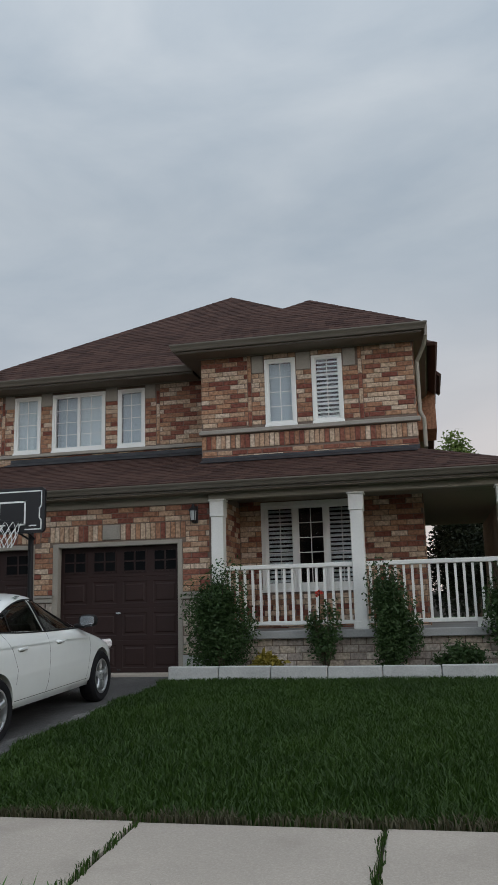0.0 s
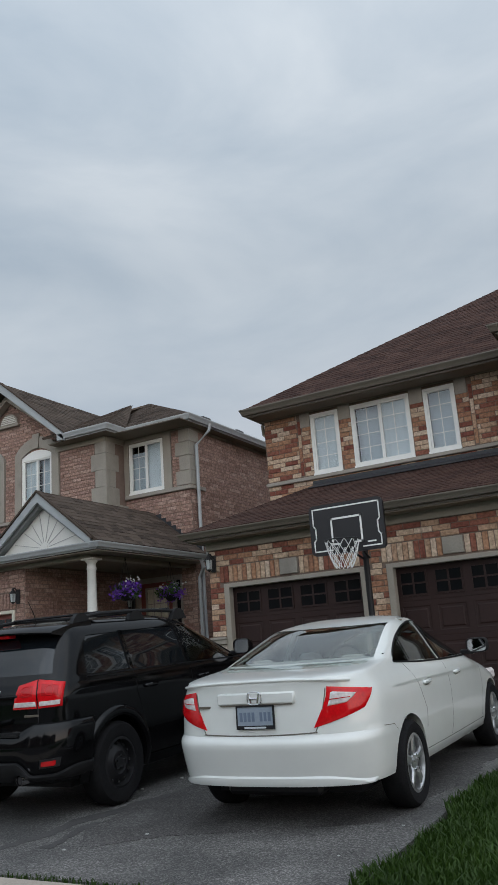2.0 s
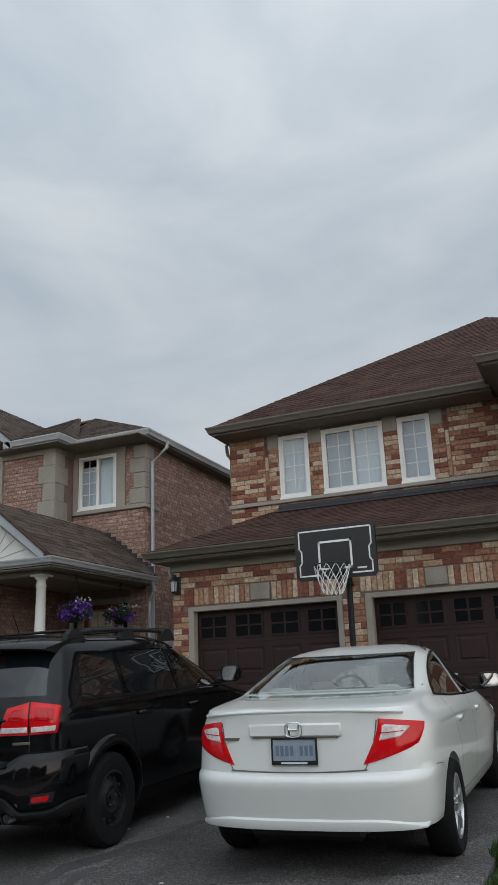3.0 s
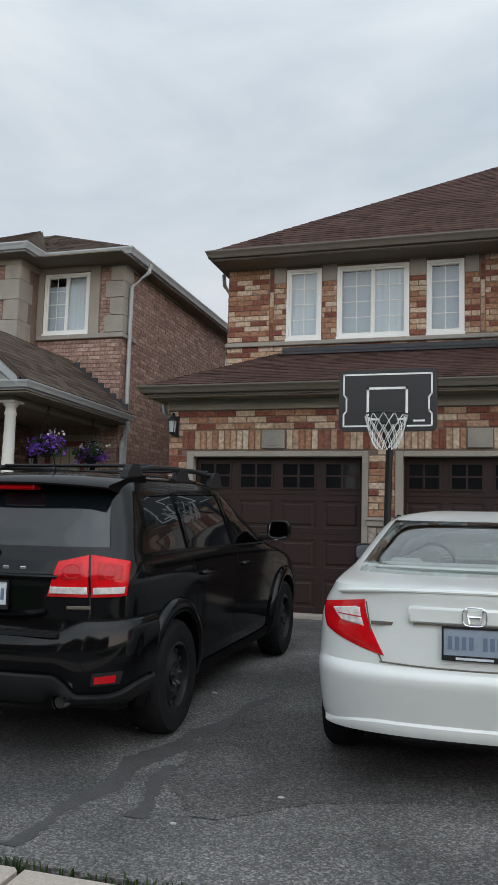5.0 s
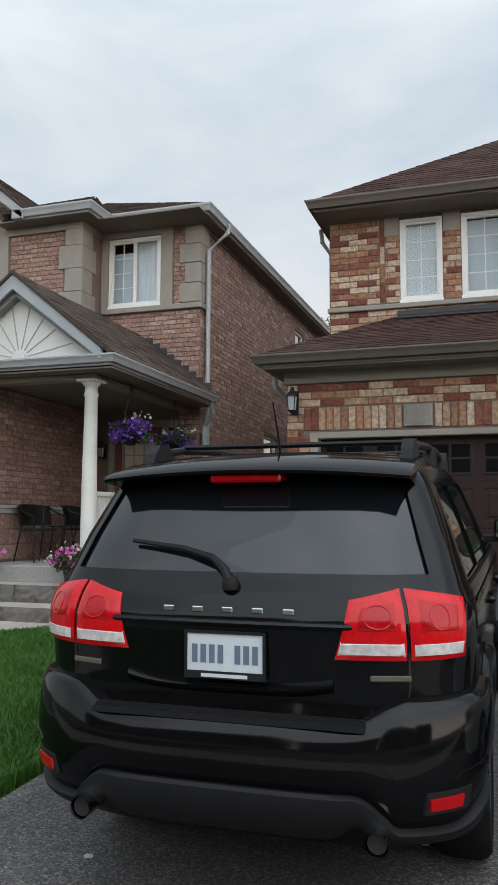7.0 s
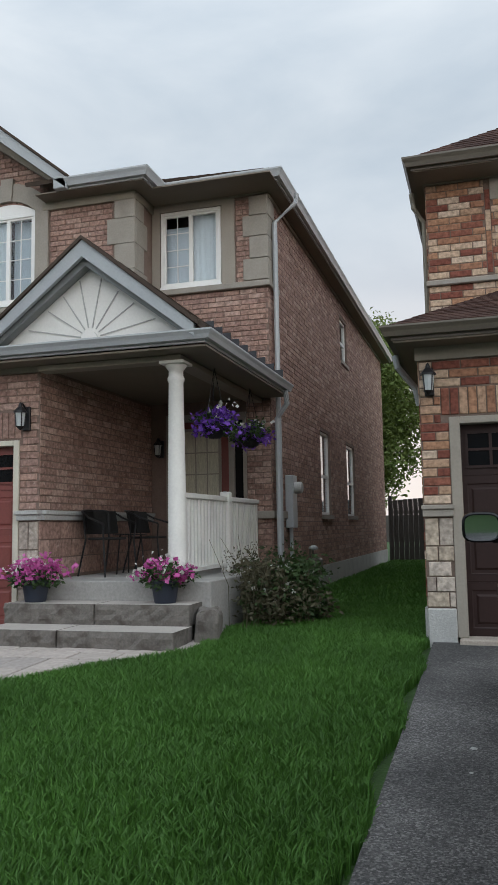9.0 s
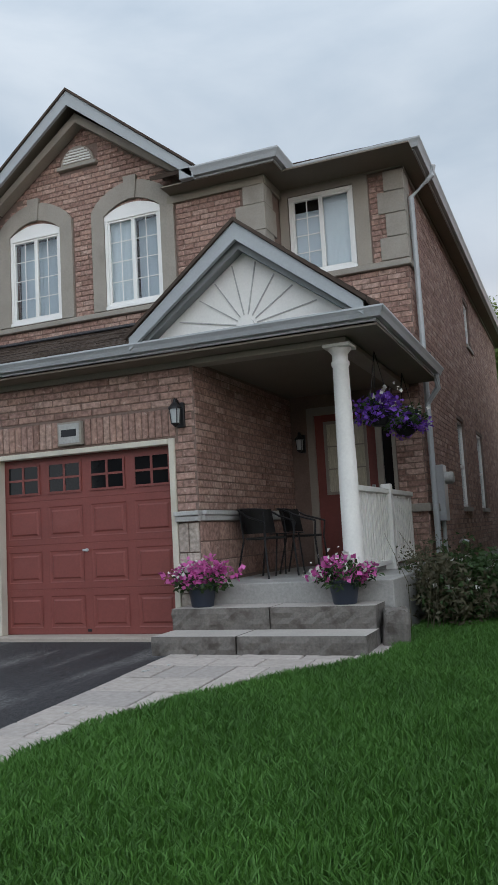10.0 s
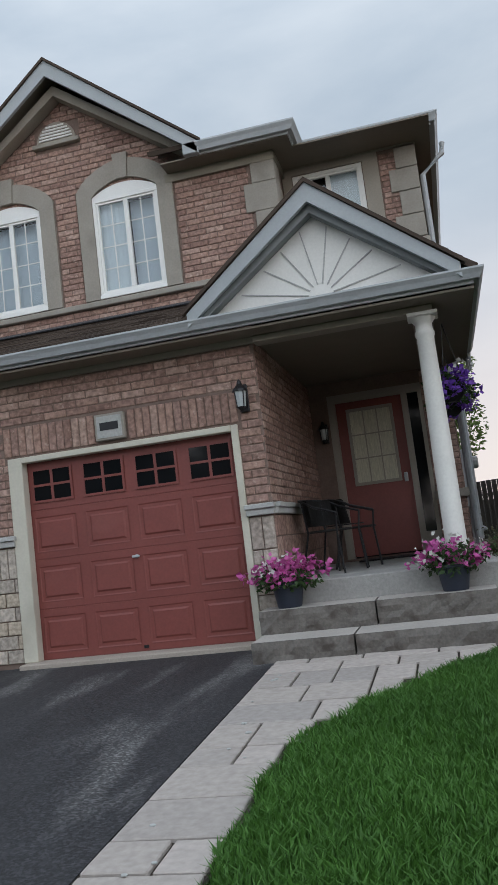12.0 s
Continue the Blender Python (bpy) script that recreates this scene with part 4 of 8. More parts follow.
for (x0, x1, z0, z1) in G_B:
    garage_door(house_b, x0 + 0.085, x1 - 0.065, 0.50, z1 - 0.06, 12.76, M_DOOR_B, M_DARK_PANE, "dark brown panelled garage door with small panes on top")
    part("door_trim", boxes((x0, x0 + 0.10, 12.62, 12.75, 0.50, z1), (x1 - 0.08, x1, 12.62, 12.75, 0.50, z1), (x0 + 0.10, x1 - 0.08, 12.62, 12.75, z1 - 0.07, z1), bevel=0.006), M_STUCCO, house_b)
# Garage back panel, its shade put into the near-black colour.
part("garage_back", boxes((-9.0, -3.42, 13.4, 13.5, 0.4, 3.4)), M_SHADE_BLACK, house_b)

# eaves: soffit, fascia and gutter
def eave(house, x0, x1, y0, y1, z, gut, soff, sides=("f",), deep=0.12):
    """A flat soffit from the wall line to the edge, with fascia and gutter round the given sides."""
    each("soffit", boxes((x0, x1, y0, y1, z - deep - 0.02, z - deep)), soff, house)


def gutter(house, pts, z, gut, h=0.12, w=0.10, name="gutter"):
    """A trough gutter along the outer edge of a roof; pts run with the outside on the right hand."""
    prof = [(-0.03, 0), (-0.03, -h - 0.03), (0, -h - 0.03), (0, -h), (w * 0.55, -h), (w * 0.75, -h * 0.55), (w, -h * 0.18), (w, 0), (w * 0.88, 0), (w * 0.88, -h * 0.1), (0.02, -h * 0.1), (0, 0)]
    bm = bmesh.new()
    pts = [Vector((p[0], p[1], 0)) for p in pts]
    rings = []
    for i, p in enumerate(pts):
        d0 = (p - pts[i - 1]).normalized() if i else None
        d1 = (pts[i + 1] - p).normalized() if i + 1 < len(pts) else None
        nrm = [Vector((d.y, -d.x, 0)) for d in (d0, d1) if d is not None]
        n = sum(nrm, Vector()) / len(nrm)
        n /= n.length_squared
        rings.append([bm.verts.new((p.x + n.x * a, p.y + n.y * a, z + b)) for a, b in prof])
    k = len(prof)
    for a, b in zip(rings, rings[1:]):
        for j in range(k):
            bm.faces.new((a[j], b[j], b[(j + 1) % k], a[(j + 1) % k]))
    bm.faces.new(rings[0])
    bm.faces.new(rings[-1][::-1])
    bmesh.ops.recalc_face_normals(bm, faces=bm.faces[:])
    return part(name, bm, gut, house)


# lower roof over garage and porch
LZ = 3.42
bm = bmesh.new()
slope(bm, [(-9.44, 12.28, LZ), (-3.86, 12.28, LZ), (-3.86, 15.02, LZ + 1.01), (-8.30, 15.02, LZ + 1.01)])
slope(bm, [(-3.86, 12.28, LZ), (1.75, 12.28, LZ), (0.0, 13.92, LZ + 0.61), (-3.86, 13.92, LZ + 0.61)])
slope(bm, [(-9.44, 12.28, LZ), (-8.30, 15.02, LZ + 1.01), (-9.22, 15.02, LZ + 0.62), (-9.44, 15.02, LZ + 0.40)], 0.05)
slope(bm, [(1.75, 12.28, LZ), (1.75, 20.0, LZ), (0.0, 20.0, LZ + 0.61), (0.0, 13.92, LZ + 0.61)])
part("porch_roof", bm, M_ROOF_B, house_b, "brown shingled lower roof over garage and porch")
each("soffit", boxes((-9.42, 1.73, 12.30, 12.66, LZ - 0.12, LZ - 0.10), (-9.42, -9.22, 12.66, 15.0, LZ - 0.12, LZ - 0.10), (-3.19, 1.73, 12.66, 13.90, LZ - 0.121, LZ - 0.10), (0.01, 1.73, 13.90, 20.0, LZ - 0.122, LZ - 0.10)), M_SOFFIT, house_b)
gutter(house_b, [(-9.44, 15.0), (-9.44, 12.28), (1.75, 12.28), (1.75, 20.0)], LZ + 0.03, M_GUTTER, 0.10)
each("frieze", boxes((-9.25, -3.38, 12.60, 12.64, 3.17, LZ - 0.12), (-9.25, -9.23, 12.64, 15.0, 3.17, LZ - 0.12)), M_TRIM, house_b)
part("porch_beam", boxes((-3.38, 1.35, 12.52, 12.68, 3.20, LZ - 0.12), bevel=0.005), M_TRIM, house_b)
each("flashing", boxes((-8.25, -3.86, 14.985, 15.0, LZ + 0.98, LZ + 1.15), (-3.86, 0.02, 13.885, 13.898, LZ + 0.60, LZ + 0.73)), M_FLASH, house_b)


def apron(house, x0, x1, y, z, rise, reach):
    """A dark strip of flashing laid down the roof from the wall it meets."""
    a = math.atan(rise)
    part("flashing_apron", box(bmesh.new(), x0, x1, -reach, 0.0, 0.0, 0.018, bevel=0.004, m=Matrix.Translation((0, y, z)) @ Matrix.Rotation(a, 4, "X")), M_FLASH, house)


apron(house_b, -8.22, -3.88, 14.99, LZ + 1.072, 1.01 / 2.74, 0.36)
apron(house_b, -3.84, -0.02, 13.89, LZ + 0.675, 0.61 / 1.64, 0.26)

# main hipped roof, and the hipped roof of the bay
EZ = 6.09
PK = (-4.52, 19.4, 9.36)
bm = bmesh.new()
slope(bm, [(-9.36, 14.52, EZ), (0.42, 14.52, EZ), PK])
slope(bm, [(-9.36, 14.52, EZ), PK, (-4.52, 22.6, 9.36), (-9.36, 27.5, EZ)])
slope(bm, [(0.42, 14.52, EZ), PK, (-4.52, 22.6, 9.36), (0.42, 27.5, EZ)])
slope(bm, [(-9.36, 27.5, EZ), (0.42, 27.5, EZ), (-4.52, 22.6, 9.36)])
part("main_roof", bm, M_ROOF_B, house_b, "brown shingled hip roof")
BZ = 6.14
BP = (-2.0, 15.60, 7.56)
bm = bmesh.new()
slope(bm, [(-4.20, 13.45, BZ), (0.17, 13.45, BZ), BP], 0.06)
slope(bm, [(-4.20, 13.45, BZ), BP, (-2.0, 17.0, 7.56), (-4.20, 14.65, BZ)], 0.06)
slope(bm, [(0.17, 13.45, BZ), BP, (-2.0, 17.0, 7.56), (0.17, 15.6, BZ)], 0.06)
part("bay_roof", bm, M_ROOF_B, house_b, "brown shingled hip roof over the bay")
each("soffit", boxes((-9.34, -4.2, 14.54, 15.0, EZ - 0.13, EZ - 0.11), (-9.34, -9.22, 15.0, 27.4, EZ - 0.13, EZ - 0.11), (-4.18, 0.15, 13.47, 13.90, BZ - 0.13, BZ - 0.11),
                     (-4.18, -3.86, 13.90, 15.0, BZ - 0.13, BZ - 0.11), (0.0, 0.15, 13.90, 27.4, BZ - 0.13, BZ - 0.11)), M_SOFFIT, house_b)
gutter(house_b, [(-9.36, 27.4), (-9.36, 14.52), (-4.2, 14.52)], EZ + 0.03, M_GUTTER)
part("downspout", tube(bmesh.new(), [(-9.42, 15.3, EZ - 0.1), (-9.40, 15.3, EZ - 0.3), (-9.27, 15.35, EZ - 0.5), (-9.27, 15.35, 4.3)], 0.035, 8), M_TRIM, house_b)
part("downspout", tube(bmesh.new(), [(-9.48, 13.0, LZ - 0.1), (-9.46, 13.0, LZ - 0.22), (-9.30, 13.2, LZ - 0.42), (-9.27, 13.25, LZ - 0.60)], 0.035, 8), M_GUTTER_A, house_b)
gutter(house_b, [(-4.20, 14.5), (-4.20, 13.45), (0.17, 13.45), (0.17, 27.4)], BZ + 0.03, M_GUTTER)
each("frieze", boxes((-9.25, -3.88, 14.97, 15.0, 5.945, EZ - 0.13), (-3.89, 0.03, 13.87, 13.90, 6.0, BZ - 0.13), (0.003, 0.03, 13.90, 27.0, 6.0, BZ - 0.13), (-9.25, -9.233, 15.0, 27.0, 5.945, EZ - 0.13)), M_TRIM, house_b)
bm = bmesh.new()
tube(bm, [(0.24, 13.72, BZ - 0.1), (0.20, 13.80, BZ - 0.25), (0.06, 13.98, BZ - 0.5), (0.06, 13.98, 4.75), (0.12, 13.95, 4.6), (0.12, 13.93, 4.1)], 0.035, 8)
part("downspout", bm, M_TRIM, house_b)
# a box window with its own small roof on the far side wall
part("side_box", boxes((0.0, 0.42, 18.2, 19.6, 5.3, 6.5)), M_BRICK_B_J, house_b)
bm = bmesh.new()
slope(bm, [(0.55, 18.0, 6.45), (0.55, 19.8, 6.45), (0.0, 19.8, 7.0), (0.0, 18.0, 7.0)])
part("side_box_roof", bm, M_ROOF_B, house_b)

# porch: slab, base, posts and railing
part("porch_floor", boxes((-3.19, 1.45, 12.45, 13.90, 1.00, 1.12), (0.01, 1.45, 13.90, 20.0, 1.00, 1.12), bevel=0.01), M_PORCH_B, house_b, "grey concrete porch floor")
wb_base = part("porch_base", boxes((-3.38, 1.35, 12.56, 12.70, 0.3, 1.0), (1.2, 1.35, 12.7, 20.0, 0.3, 1.0)), M_MORTAR_B, house_b)
lay(bond(-3.38, 1.35, 0.45, 1.0, 0.24, 0.110, [], rng), wb_base, 12.56, "y", -1, M_STONE_TILE, False, name="stone_block")


def square_post(house, x, y, z0, z1, w=0.2):
    post = part("porch_post", boxes((x - w / 2, x + w / 2, y - w / 2, y + w / 2, z0, z1), bevel=0.01), M_WHITE_PAINT, house, "square white porch post")
    e = w / 2 + 0.015
    part("capital", boxes((x - e, x + e, y - e, y + e, z1 - 0.28, z1 - 0.03), (x - e - 0.02, x + e + 0.02, y - e - 0.02, y + e + 0.02, z1 - 0.03, z1 + 0.0), bevel=0.006), M_WHITE_PAINT, post)
    part("base", boxes((x - e, x + e, y - e, y + e, z0, z0 + 0.12), bevel=0.008), M_WHITE_PAINT, post)


for x in (-3.24, -1.02, 1.20):
    square_post(house_b, x, 12.60, 1.12, 3.20)
for x0, x1 in ((-3.14, -1.12), (-0.92, 1.10)):
    rail = thing("porch_railing", ((x0 + x1) / 2, 12.6, 1.12), "white wooden porch railing with square balusters", "railing", "porch railings")
    part("top_rail", boxes((x0, x1, 12.555, 12.645, 2.06, 2.13), bevel=0.01), M_WHITE_PAINT, rail)
    part("bottom_rail", boxes((x0, x1, 12.565, 12.635, 1.20, 1.26), bevel=0.006), M_WHITE_PAINT, rail)
    k = 16
    for i in range(k):
        x = x0 + (x1 - x0) * (i + 0.5) / k
        part("baluster", boxes((x - 0.019, x + 0.019, 12.58, 12.62, 1.26, 2.06)), M_WHITE_PAINT, rail)
    for x in (x0 + 0.4, x1 - 0.4):
        part("foot", boxes((x - 0.03, x + 0.03, 12.57, 12.63, 1.115, 1.20)), M_WHITE_PAINT, rail)
screen = thing("privacy_screen", (1.38, 18.0, 1.12), "pale board screen along the porch side", "screen")
for i in range(10):
    part("board", boxes((1.36, 1.39, 16.0 + i * 0.42, 16.39 + i * 0.42, 1.12, 3.28)), M_STUCCO, screen)

# ---- the red-brick house with a gabled porch and red garage door ----
house_a = thing("house", (-15.0, 15.0, 0.4), "two-storey red brick house with gabled porch and red garage door", "house")
G_A = [(-16.21, -13.70, 0.44, 2.60), (-19.20, -16.60, 0.44, 2.60)]
AW = [(-17.76, -16.80, 5.00, 6.40), (-16.0, -15.03, 5.00, 6.40)]
AW2 = (-13.26, -12.29, 5.20, 6.40)
rng = random.Random(33)
wa_gar = wall_part(house_a, "garage_wall", -19.6, -13.45, 0.3, 3.56, 12.66, 12.87, G_A, "y", M_MORTAR_A)
wa_recess = part("porch_side_wall", boxes((-13.65, -13.45, 12.87, 15.82, 0.3, 3.56)), M_MORTAR_A, house_a)
wa_up = wall_part(house_a, "upper_wall", -19.25, -13.41, 4.2, 6.55, 15.14, 15.35, AW, "y", M_MORTAR_A)
bm = prism(bmesh.new(), [(-18.34, 6.55), (-14.34, 6.55), (-16.34, 8.16)], "y", 15.14, 15.35)
wa_gable = part("gable_wall", bm, M_MORTAR_A, house_a)
A_LOW = [(-13.20, -11.95, 1.05, 3.25)]
wa_wing = wall_part(house_a, "wing_wall", -13.41, -11.58, 3.5, 6.55, 15.81, 16.02, [AW2], "y", M_MORTAR_A)
wa_door = wall_part(house_a, "porch_wall", -13.45, -11.58, 0.3, 3.5, 15.82, 16.02, A_LOW, "y", M_MORTAR_A)
part("wing_return", boxes((-13.61, -13.41, 15.35, 15.81, 3.5, 6.55)), M_MORTAR_A, house_a)
A_SIDE = [(19.4, 20.35, 1.78, 3.36), (22.3, 23.4, 1.78, 3.36), (21.9, 22.75, 5.18, 6.15)]
wa_side = wall_part(house_a, "side_wall", 16.02, 29.0, 0.3, 6.55, -11.79, -11.58, A_SIDE, "x", M_MORTAR_A)
each("side_wall", boxes((-19.6, -19.4, 12.87, 29.0, 0.3, 6.55)), M_MORTAR_A, house_a)
part("back_wall", boxes((-19.4, -11.79, 28.8, 29.0, 0.3, 6.55)), M_MORTAR_A, house_a)
# Dividers and floor carry the rooms' shade as a near-black colour.
each("room_divider", boxes((-19.2, -13.7, 16.4, 16.5, 4.2, 6.5), (-13.4, -11.8, 17.2, 17.3, 0.5, 6.5), (-19.2, -13.7, 13.5, 13.6, 0.4, 3.5), (-13.0, -12.9, 18.5, 24.5, 0.5, 6.5)), M_SHADE_BLACK, house_a)
part("upper_floor", boxes((-19.2, -11.8, 16.1, 28.0, 3.45, 3.55)), M_SHADE_BLACK, house_a)

sold_a = [(-16.25, -15.20, 2.62, 2.93), (-14.84, -13.68, 2.62, 2.93)]
sold_hole = [(-16.25, -13.66, 2.60, 2.94), (-19.25, -16.55, 2.60, 2.94)]
lay(bond(-19.6, -13.45, 1.81, 3.36, 0.255, 0.080, G_A + sold_hole, rng), wa_gar, 12.66, "y", -1, M_BRICK_A, False)
for s in sold_a + [(-19.25, -16.55, 2.62, 2.93)]:
    lay(bond(*s, 0.25, 0.085, [], rng, True), wa_gar, 12.655, "y", -1, M_BRICK_A, False)
for x0, x1 in ((-16.60, -16.21), (-13.70, -13.45)):
    lay(bond(x0, x1, 1.36, 1.68, 0.27, 0.11, [], rng, True), wa_gar, 12.65, "y", -1, M_STONE_TILE, False, name="stone_block")
    lay(bond(x0, x1, 0.50, 1.36, 0.22, 0.145, [], rng), wa_gar, 12.65, "y", -1, M_STONE_TILE, False, name="stone_block")
    part("stone_belt", boxes((x0 - 0.01, x1 + 0.015, 12.60, 12.68, 1.69, 1.75), (x0 - 0.02, x1 + 0.03, 12.575, 12.675, 1.752, 1.80), bevel=0.006), M_KERB, house_a)
part("stone_belt", boxes((-13.46, -13.40, 12.69, 15.80, 1.69, 1.75), (-13.46, -13.375, 12.69, 15.80, 1.752, 1.80), bevel=0.006), M_KERB, house_a)
lay(bond(12.66, 15.82, 1.81, 3.40, 0.255, 0.080, [], rng), wa_recess, -13.45, "x", 1, M_BRICK_A, False)
lay(bond(12.66, 15.82, 1.05, 1.68, 0.5, 0.21, [], rng), wa_recess, -13.45, "x", 1, M_BRICK_A, False, name="stone_block")
arch_a = [(a - 0.24, b + 0.24, 5.0, 6.62) for a, b, c, d in AW]
vent_hole = [(-16.78, -16.10, 7.30, 7.66)]
lay(bond(-19.25, -13.41, 4.45, 4.86, 0.255, 0.080, [], rng), wa_up, 15.14, "y", -1, M_BRICK_A, False)
lay(bond(-19.25, -13.41, 4.95, 6.55, 0.255, 0.080, arch_a + [(-13.75, -13.3, 4.9, 6.6), (-19.3, -18.9, 4.9, 6.6)], rng), wa_up, 15.14, "y", -1, M_BRICK_A, False)
rows = [q for q in bond(-18.4, -14.3, 6.55, 8.15, 0.255, 0.080, vent_hole, rng) if abs(q[0] + 16.34) + q[2] / 2 < (8.16 - q[1]) * 1.24 - 0.05]
lay(rows, wa_gable, 15.14, "y", -1, M_BRICK_A, False)
lay(bond(-13.40, -11.58, 3.5, 5.08, 0.255, 0.080, [], rng), wa_wing, 15.81, "y", -1, M_BRICK_A, False)
lay(bond(-12.06, -11.58, 5.18, 6.46, 0.255, 0.080, [], rng), wa_wing, 15.81, "y", -1, M_BRICK_A, False)
lay(bond(-11.95, -11.58, 0.5, 3.40, 0.255, 0.080, [], rng), wa_door, 15.82, "y", -1, M_BRICK_A, False)
side_holes = [(a - 0.03, b + 0.03, c - 0.03, d + 0.03) for a, b, c, d in A_SIDE]
lay(bond(15.82, 29.0, 0.85, 6.46, 0.255, 0.080, side_holes, rng), wa_side, -11.58, "x", 1, M_BRICK_A_J, True)
part("plinth", boxes((-11.60, -11.55, 15.84, 29.0, 0.3, 0.85)), M_KERB, house_a)
part("stone_belt", boxes((-11.97, -11.53, 15.74, 15.83, 1.69, 1.80), (-11.585, -11.53, 15.83, 16.6, 1.69, 1.80), bevel=0.008), M_STONE_TRIM, house_a)

# cast-stone trim: belts, quoins, arched surrounds
part("stone_belt", boxes((-19.28, -13.38, 15.07, 15.16, 4.87, 4.95), (-13.38, -13.33, 15.07, 15.82, 4.872, 4.952), bevel=0.01), M_STONE_TRIM, house_a)
part("stone_belt", boxes((-13.38, -11.53, 15.74, 15.83, 5.09, 5.18), (-11.585, -11.53, 15.83, 16.35, 5.09, 5.18), bevel=0.01), M_STONE_TRIM, house_a)
for i, (z0, z1) in enumerate(((5.20, 5.52), (5.53, 5.86), (5.87, 6.18), (6.19, 6.48))):
    w = 0.36 if i in (0, 2) else 0.26
    e = w if i in (0, 2) else w
    part("quoin", boxes((-11.58 - w, -11.555, 15.765, 15.84, z0, z1), (-11.60, -11.553, 15.84, 15.80 + (0.24 if i % 2 == 0 else 0.36), z0, z1), bevel=0.006), M_STONE_TRIM, house_a)
for i, z0 in enumerate((4.96, 5.35, 5.74, 6.13)):
    w = 0.42 if i % 2 == 0 else 0.30
    part("quoin", boxes((-13.41 - w, -13.385, 15.10, 15.17, z0, z0 + 0.385), (-13.43, -13.383, 15.17, 15.14 + (0.3 if i % 2 else 0.42), z0, z0 + 0.385), bevel=0.006), M_STONE_TRIM, house_a)
    part("quoin", boxes((-19.27, -19.25 + w, 15.10, 15.17, z0, z0 + 0.385), bevel=0.006), M_STONE_TRIM, house_a)
each("window_surround", boxes((-13.40, -13.27, 15.775, 15.83, 5.19, 6.50), (-12.28, -12.07, 15.775, 15.83, 5.19, 6.50), (-13.27, -12.28, 15.775, 15.83, 6.41, 6.50)), M_STUCCO, house_a)


def arch_surround(house, a0, a1, z0, z1, y, w=0.22, rise=0.2):
    bm = bmesh.new()
    n = 14
    inner = [(a0, z0)] + [(a0 + (a1 - a0) * i / n, z1 + 0.03 + rise * math.sin(math.pi * i / n) ** 0.8) for i in range(n + 1)] + [(a1, z0)]
    outer = [(a0 - w, z0)] + [(a0 - w + (a1 - a0 + 2 * w) * i / n, z1 + 0.14 + (rise + 0.17) * math.sin(math.pi * i / n) ** 0.7) for i in range(n + 1)] + [(a1 + w, z0)]
    f = [[bm.verts.new((p[0], y - 0.045, p[1])) for p in r] for r in (inner, outer)]
    b = [[bm.verts.new((p[0], y + 0.03, p[1])) for p in r] for r in (inner, outer)]
    for i in range(len(inner) - 1):
        bm.faces.new((f[0][i], f[0][i + 1], f[1][i + 1], f[1][i]))
        bm.faces.new((b[0][i], b[0][i + 1], f[0][i + 1], f[0][i]))
        bm.faces.new((f[1][i], f[1][i + 1], b[1][i + 1], b[1][i]))
    for i in (0, -1):
        bm.faces.new((f[0][i], f[1][i], b[1][i], b[0][i]))
    bmesh.ops.recalc_face_normals(bm, faces=bm.faces[:])
    part("window_surround", bm, M_STONE_TRIM, house)
    m = (a0 + a1) / 2
    bm = prism(bmesh.new(), [(m - 0.08, z1 + rise + 0.02), (m + 0.08, z1 + rise + 0.02), (m + 0.11, z1 + rise + 0.38), (m - 0.11, z1 + rise + 0.38)], "y", y - 0.07, y + 0.02)
    part("keystone", bm, M_STONE_TRIM, house)


for a0, a1, z0, z1 in AW:
    window(house_a, a0, a1, z0, z1, 15.15, "ss" if a0 < -17 else "cs", 4, 2, None, head=0.15)
    arch_surround(house_a, a0, a1, z0 - 0.03, z1, 15.14)
window(house_a, *AW2, 15.82, "hp", 4, 2, None)
# half-round vent in the gable
bm = prism(bmesh.new(), [(-16.44 + 0.30 * math.cos(math.pi * i / 14), 7.38 + 0.30 * math.sin(math.pi * i / 14)) for i in range(15)], "y", 15.10, 15.16)
vent = part("gable_vent", bm, M_STUCCO, house_a, "cream half-round louvred vent")
for i in range(5):
    z = 7.42 + i * 0.045
    w = math.sqrt(max(0.26 ** 2 - (z - 7.38) ** 2, 0.001))
    part("louvre", boxes((-16.44 - w, -16.44 + w, 15.085, 15.10, z, z + 0.025)), M_WHITE_PAINT, vent)
part("vent_sill", boxes((-16.80, -16.08, 15.06, 15.16, 7.32, 7.38), bevel=0.008), M_STONE_TRIM, house_a)


def side_window(house, y0, y1, z0, z1, x):
    win = part("window", boxes((x - 0.10, x - 0.04, y0, y1, z0, z0 + 0.05), (x - 0.10, x - 0.04, y0, y1, z1 - 0.05, z1), (x - 0.10, x - 0.04, y0, y0 + 0.05, z0 + 0.05, z1 - 0.05), (x - 0.10, x - 0.04, y1 - 0.05, y1, z0 + 0.05, z1 - 0.05),
                               (x - 0.09, x - 0.05, y0 + 0.05, y1 - 0.05, z0 + (z1 - z0) * 0.45, z0 + (z1 - z0) * 0.45 + 0.05)), M_WHITE, house)
    part("pane", boxes((x - 0.08, x - 0.074, y0 + 0.05, y1 - 0.05, z0 + 0.05, z1 - 0.05)), M_PANE, win).visible_shadow = False
    part("sill", boxes((x - 0.05, x + 0.05, y0 - 0.04, y1 + 0.04, z0 - 0.08, z0), bevel=0.006), M_STONE_TRIM, win)
    part("curtain", boxes((x - 0.16, x - 0.15, y0, y1, z0, z1)), M_CURTAIN, win)


for s in A_SIDE:
    side_window(house_a, *s, -11.58)

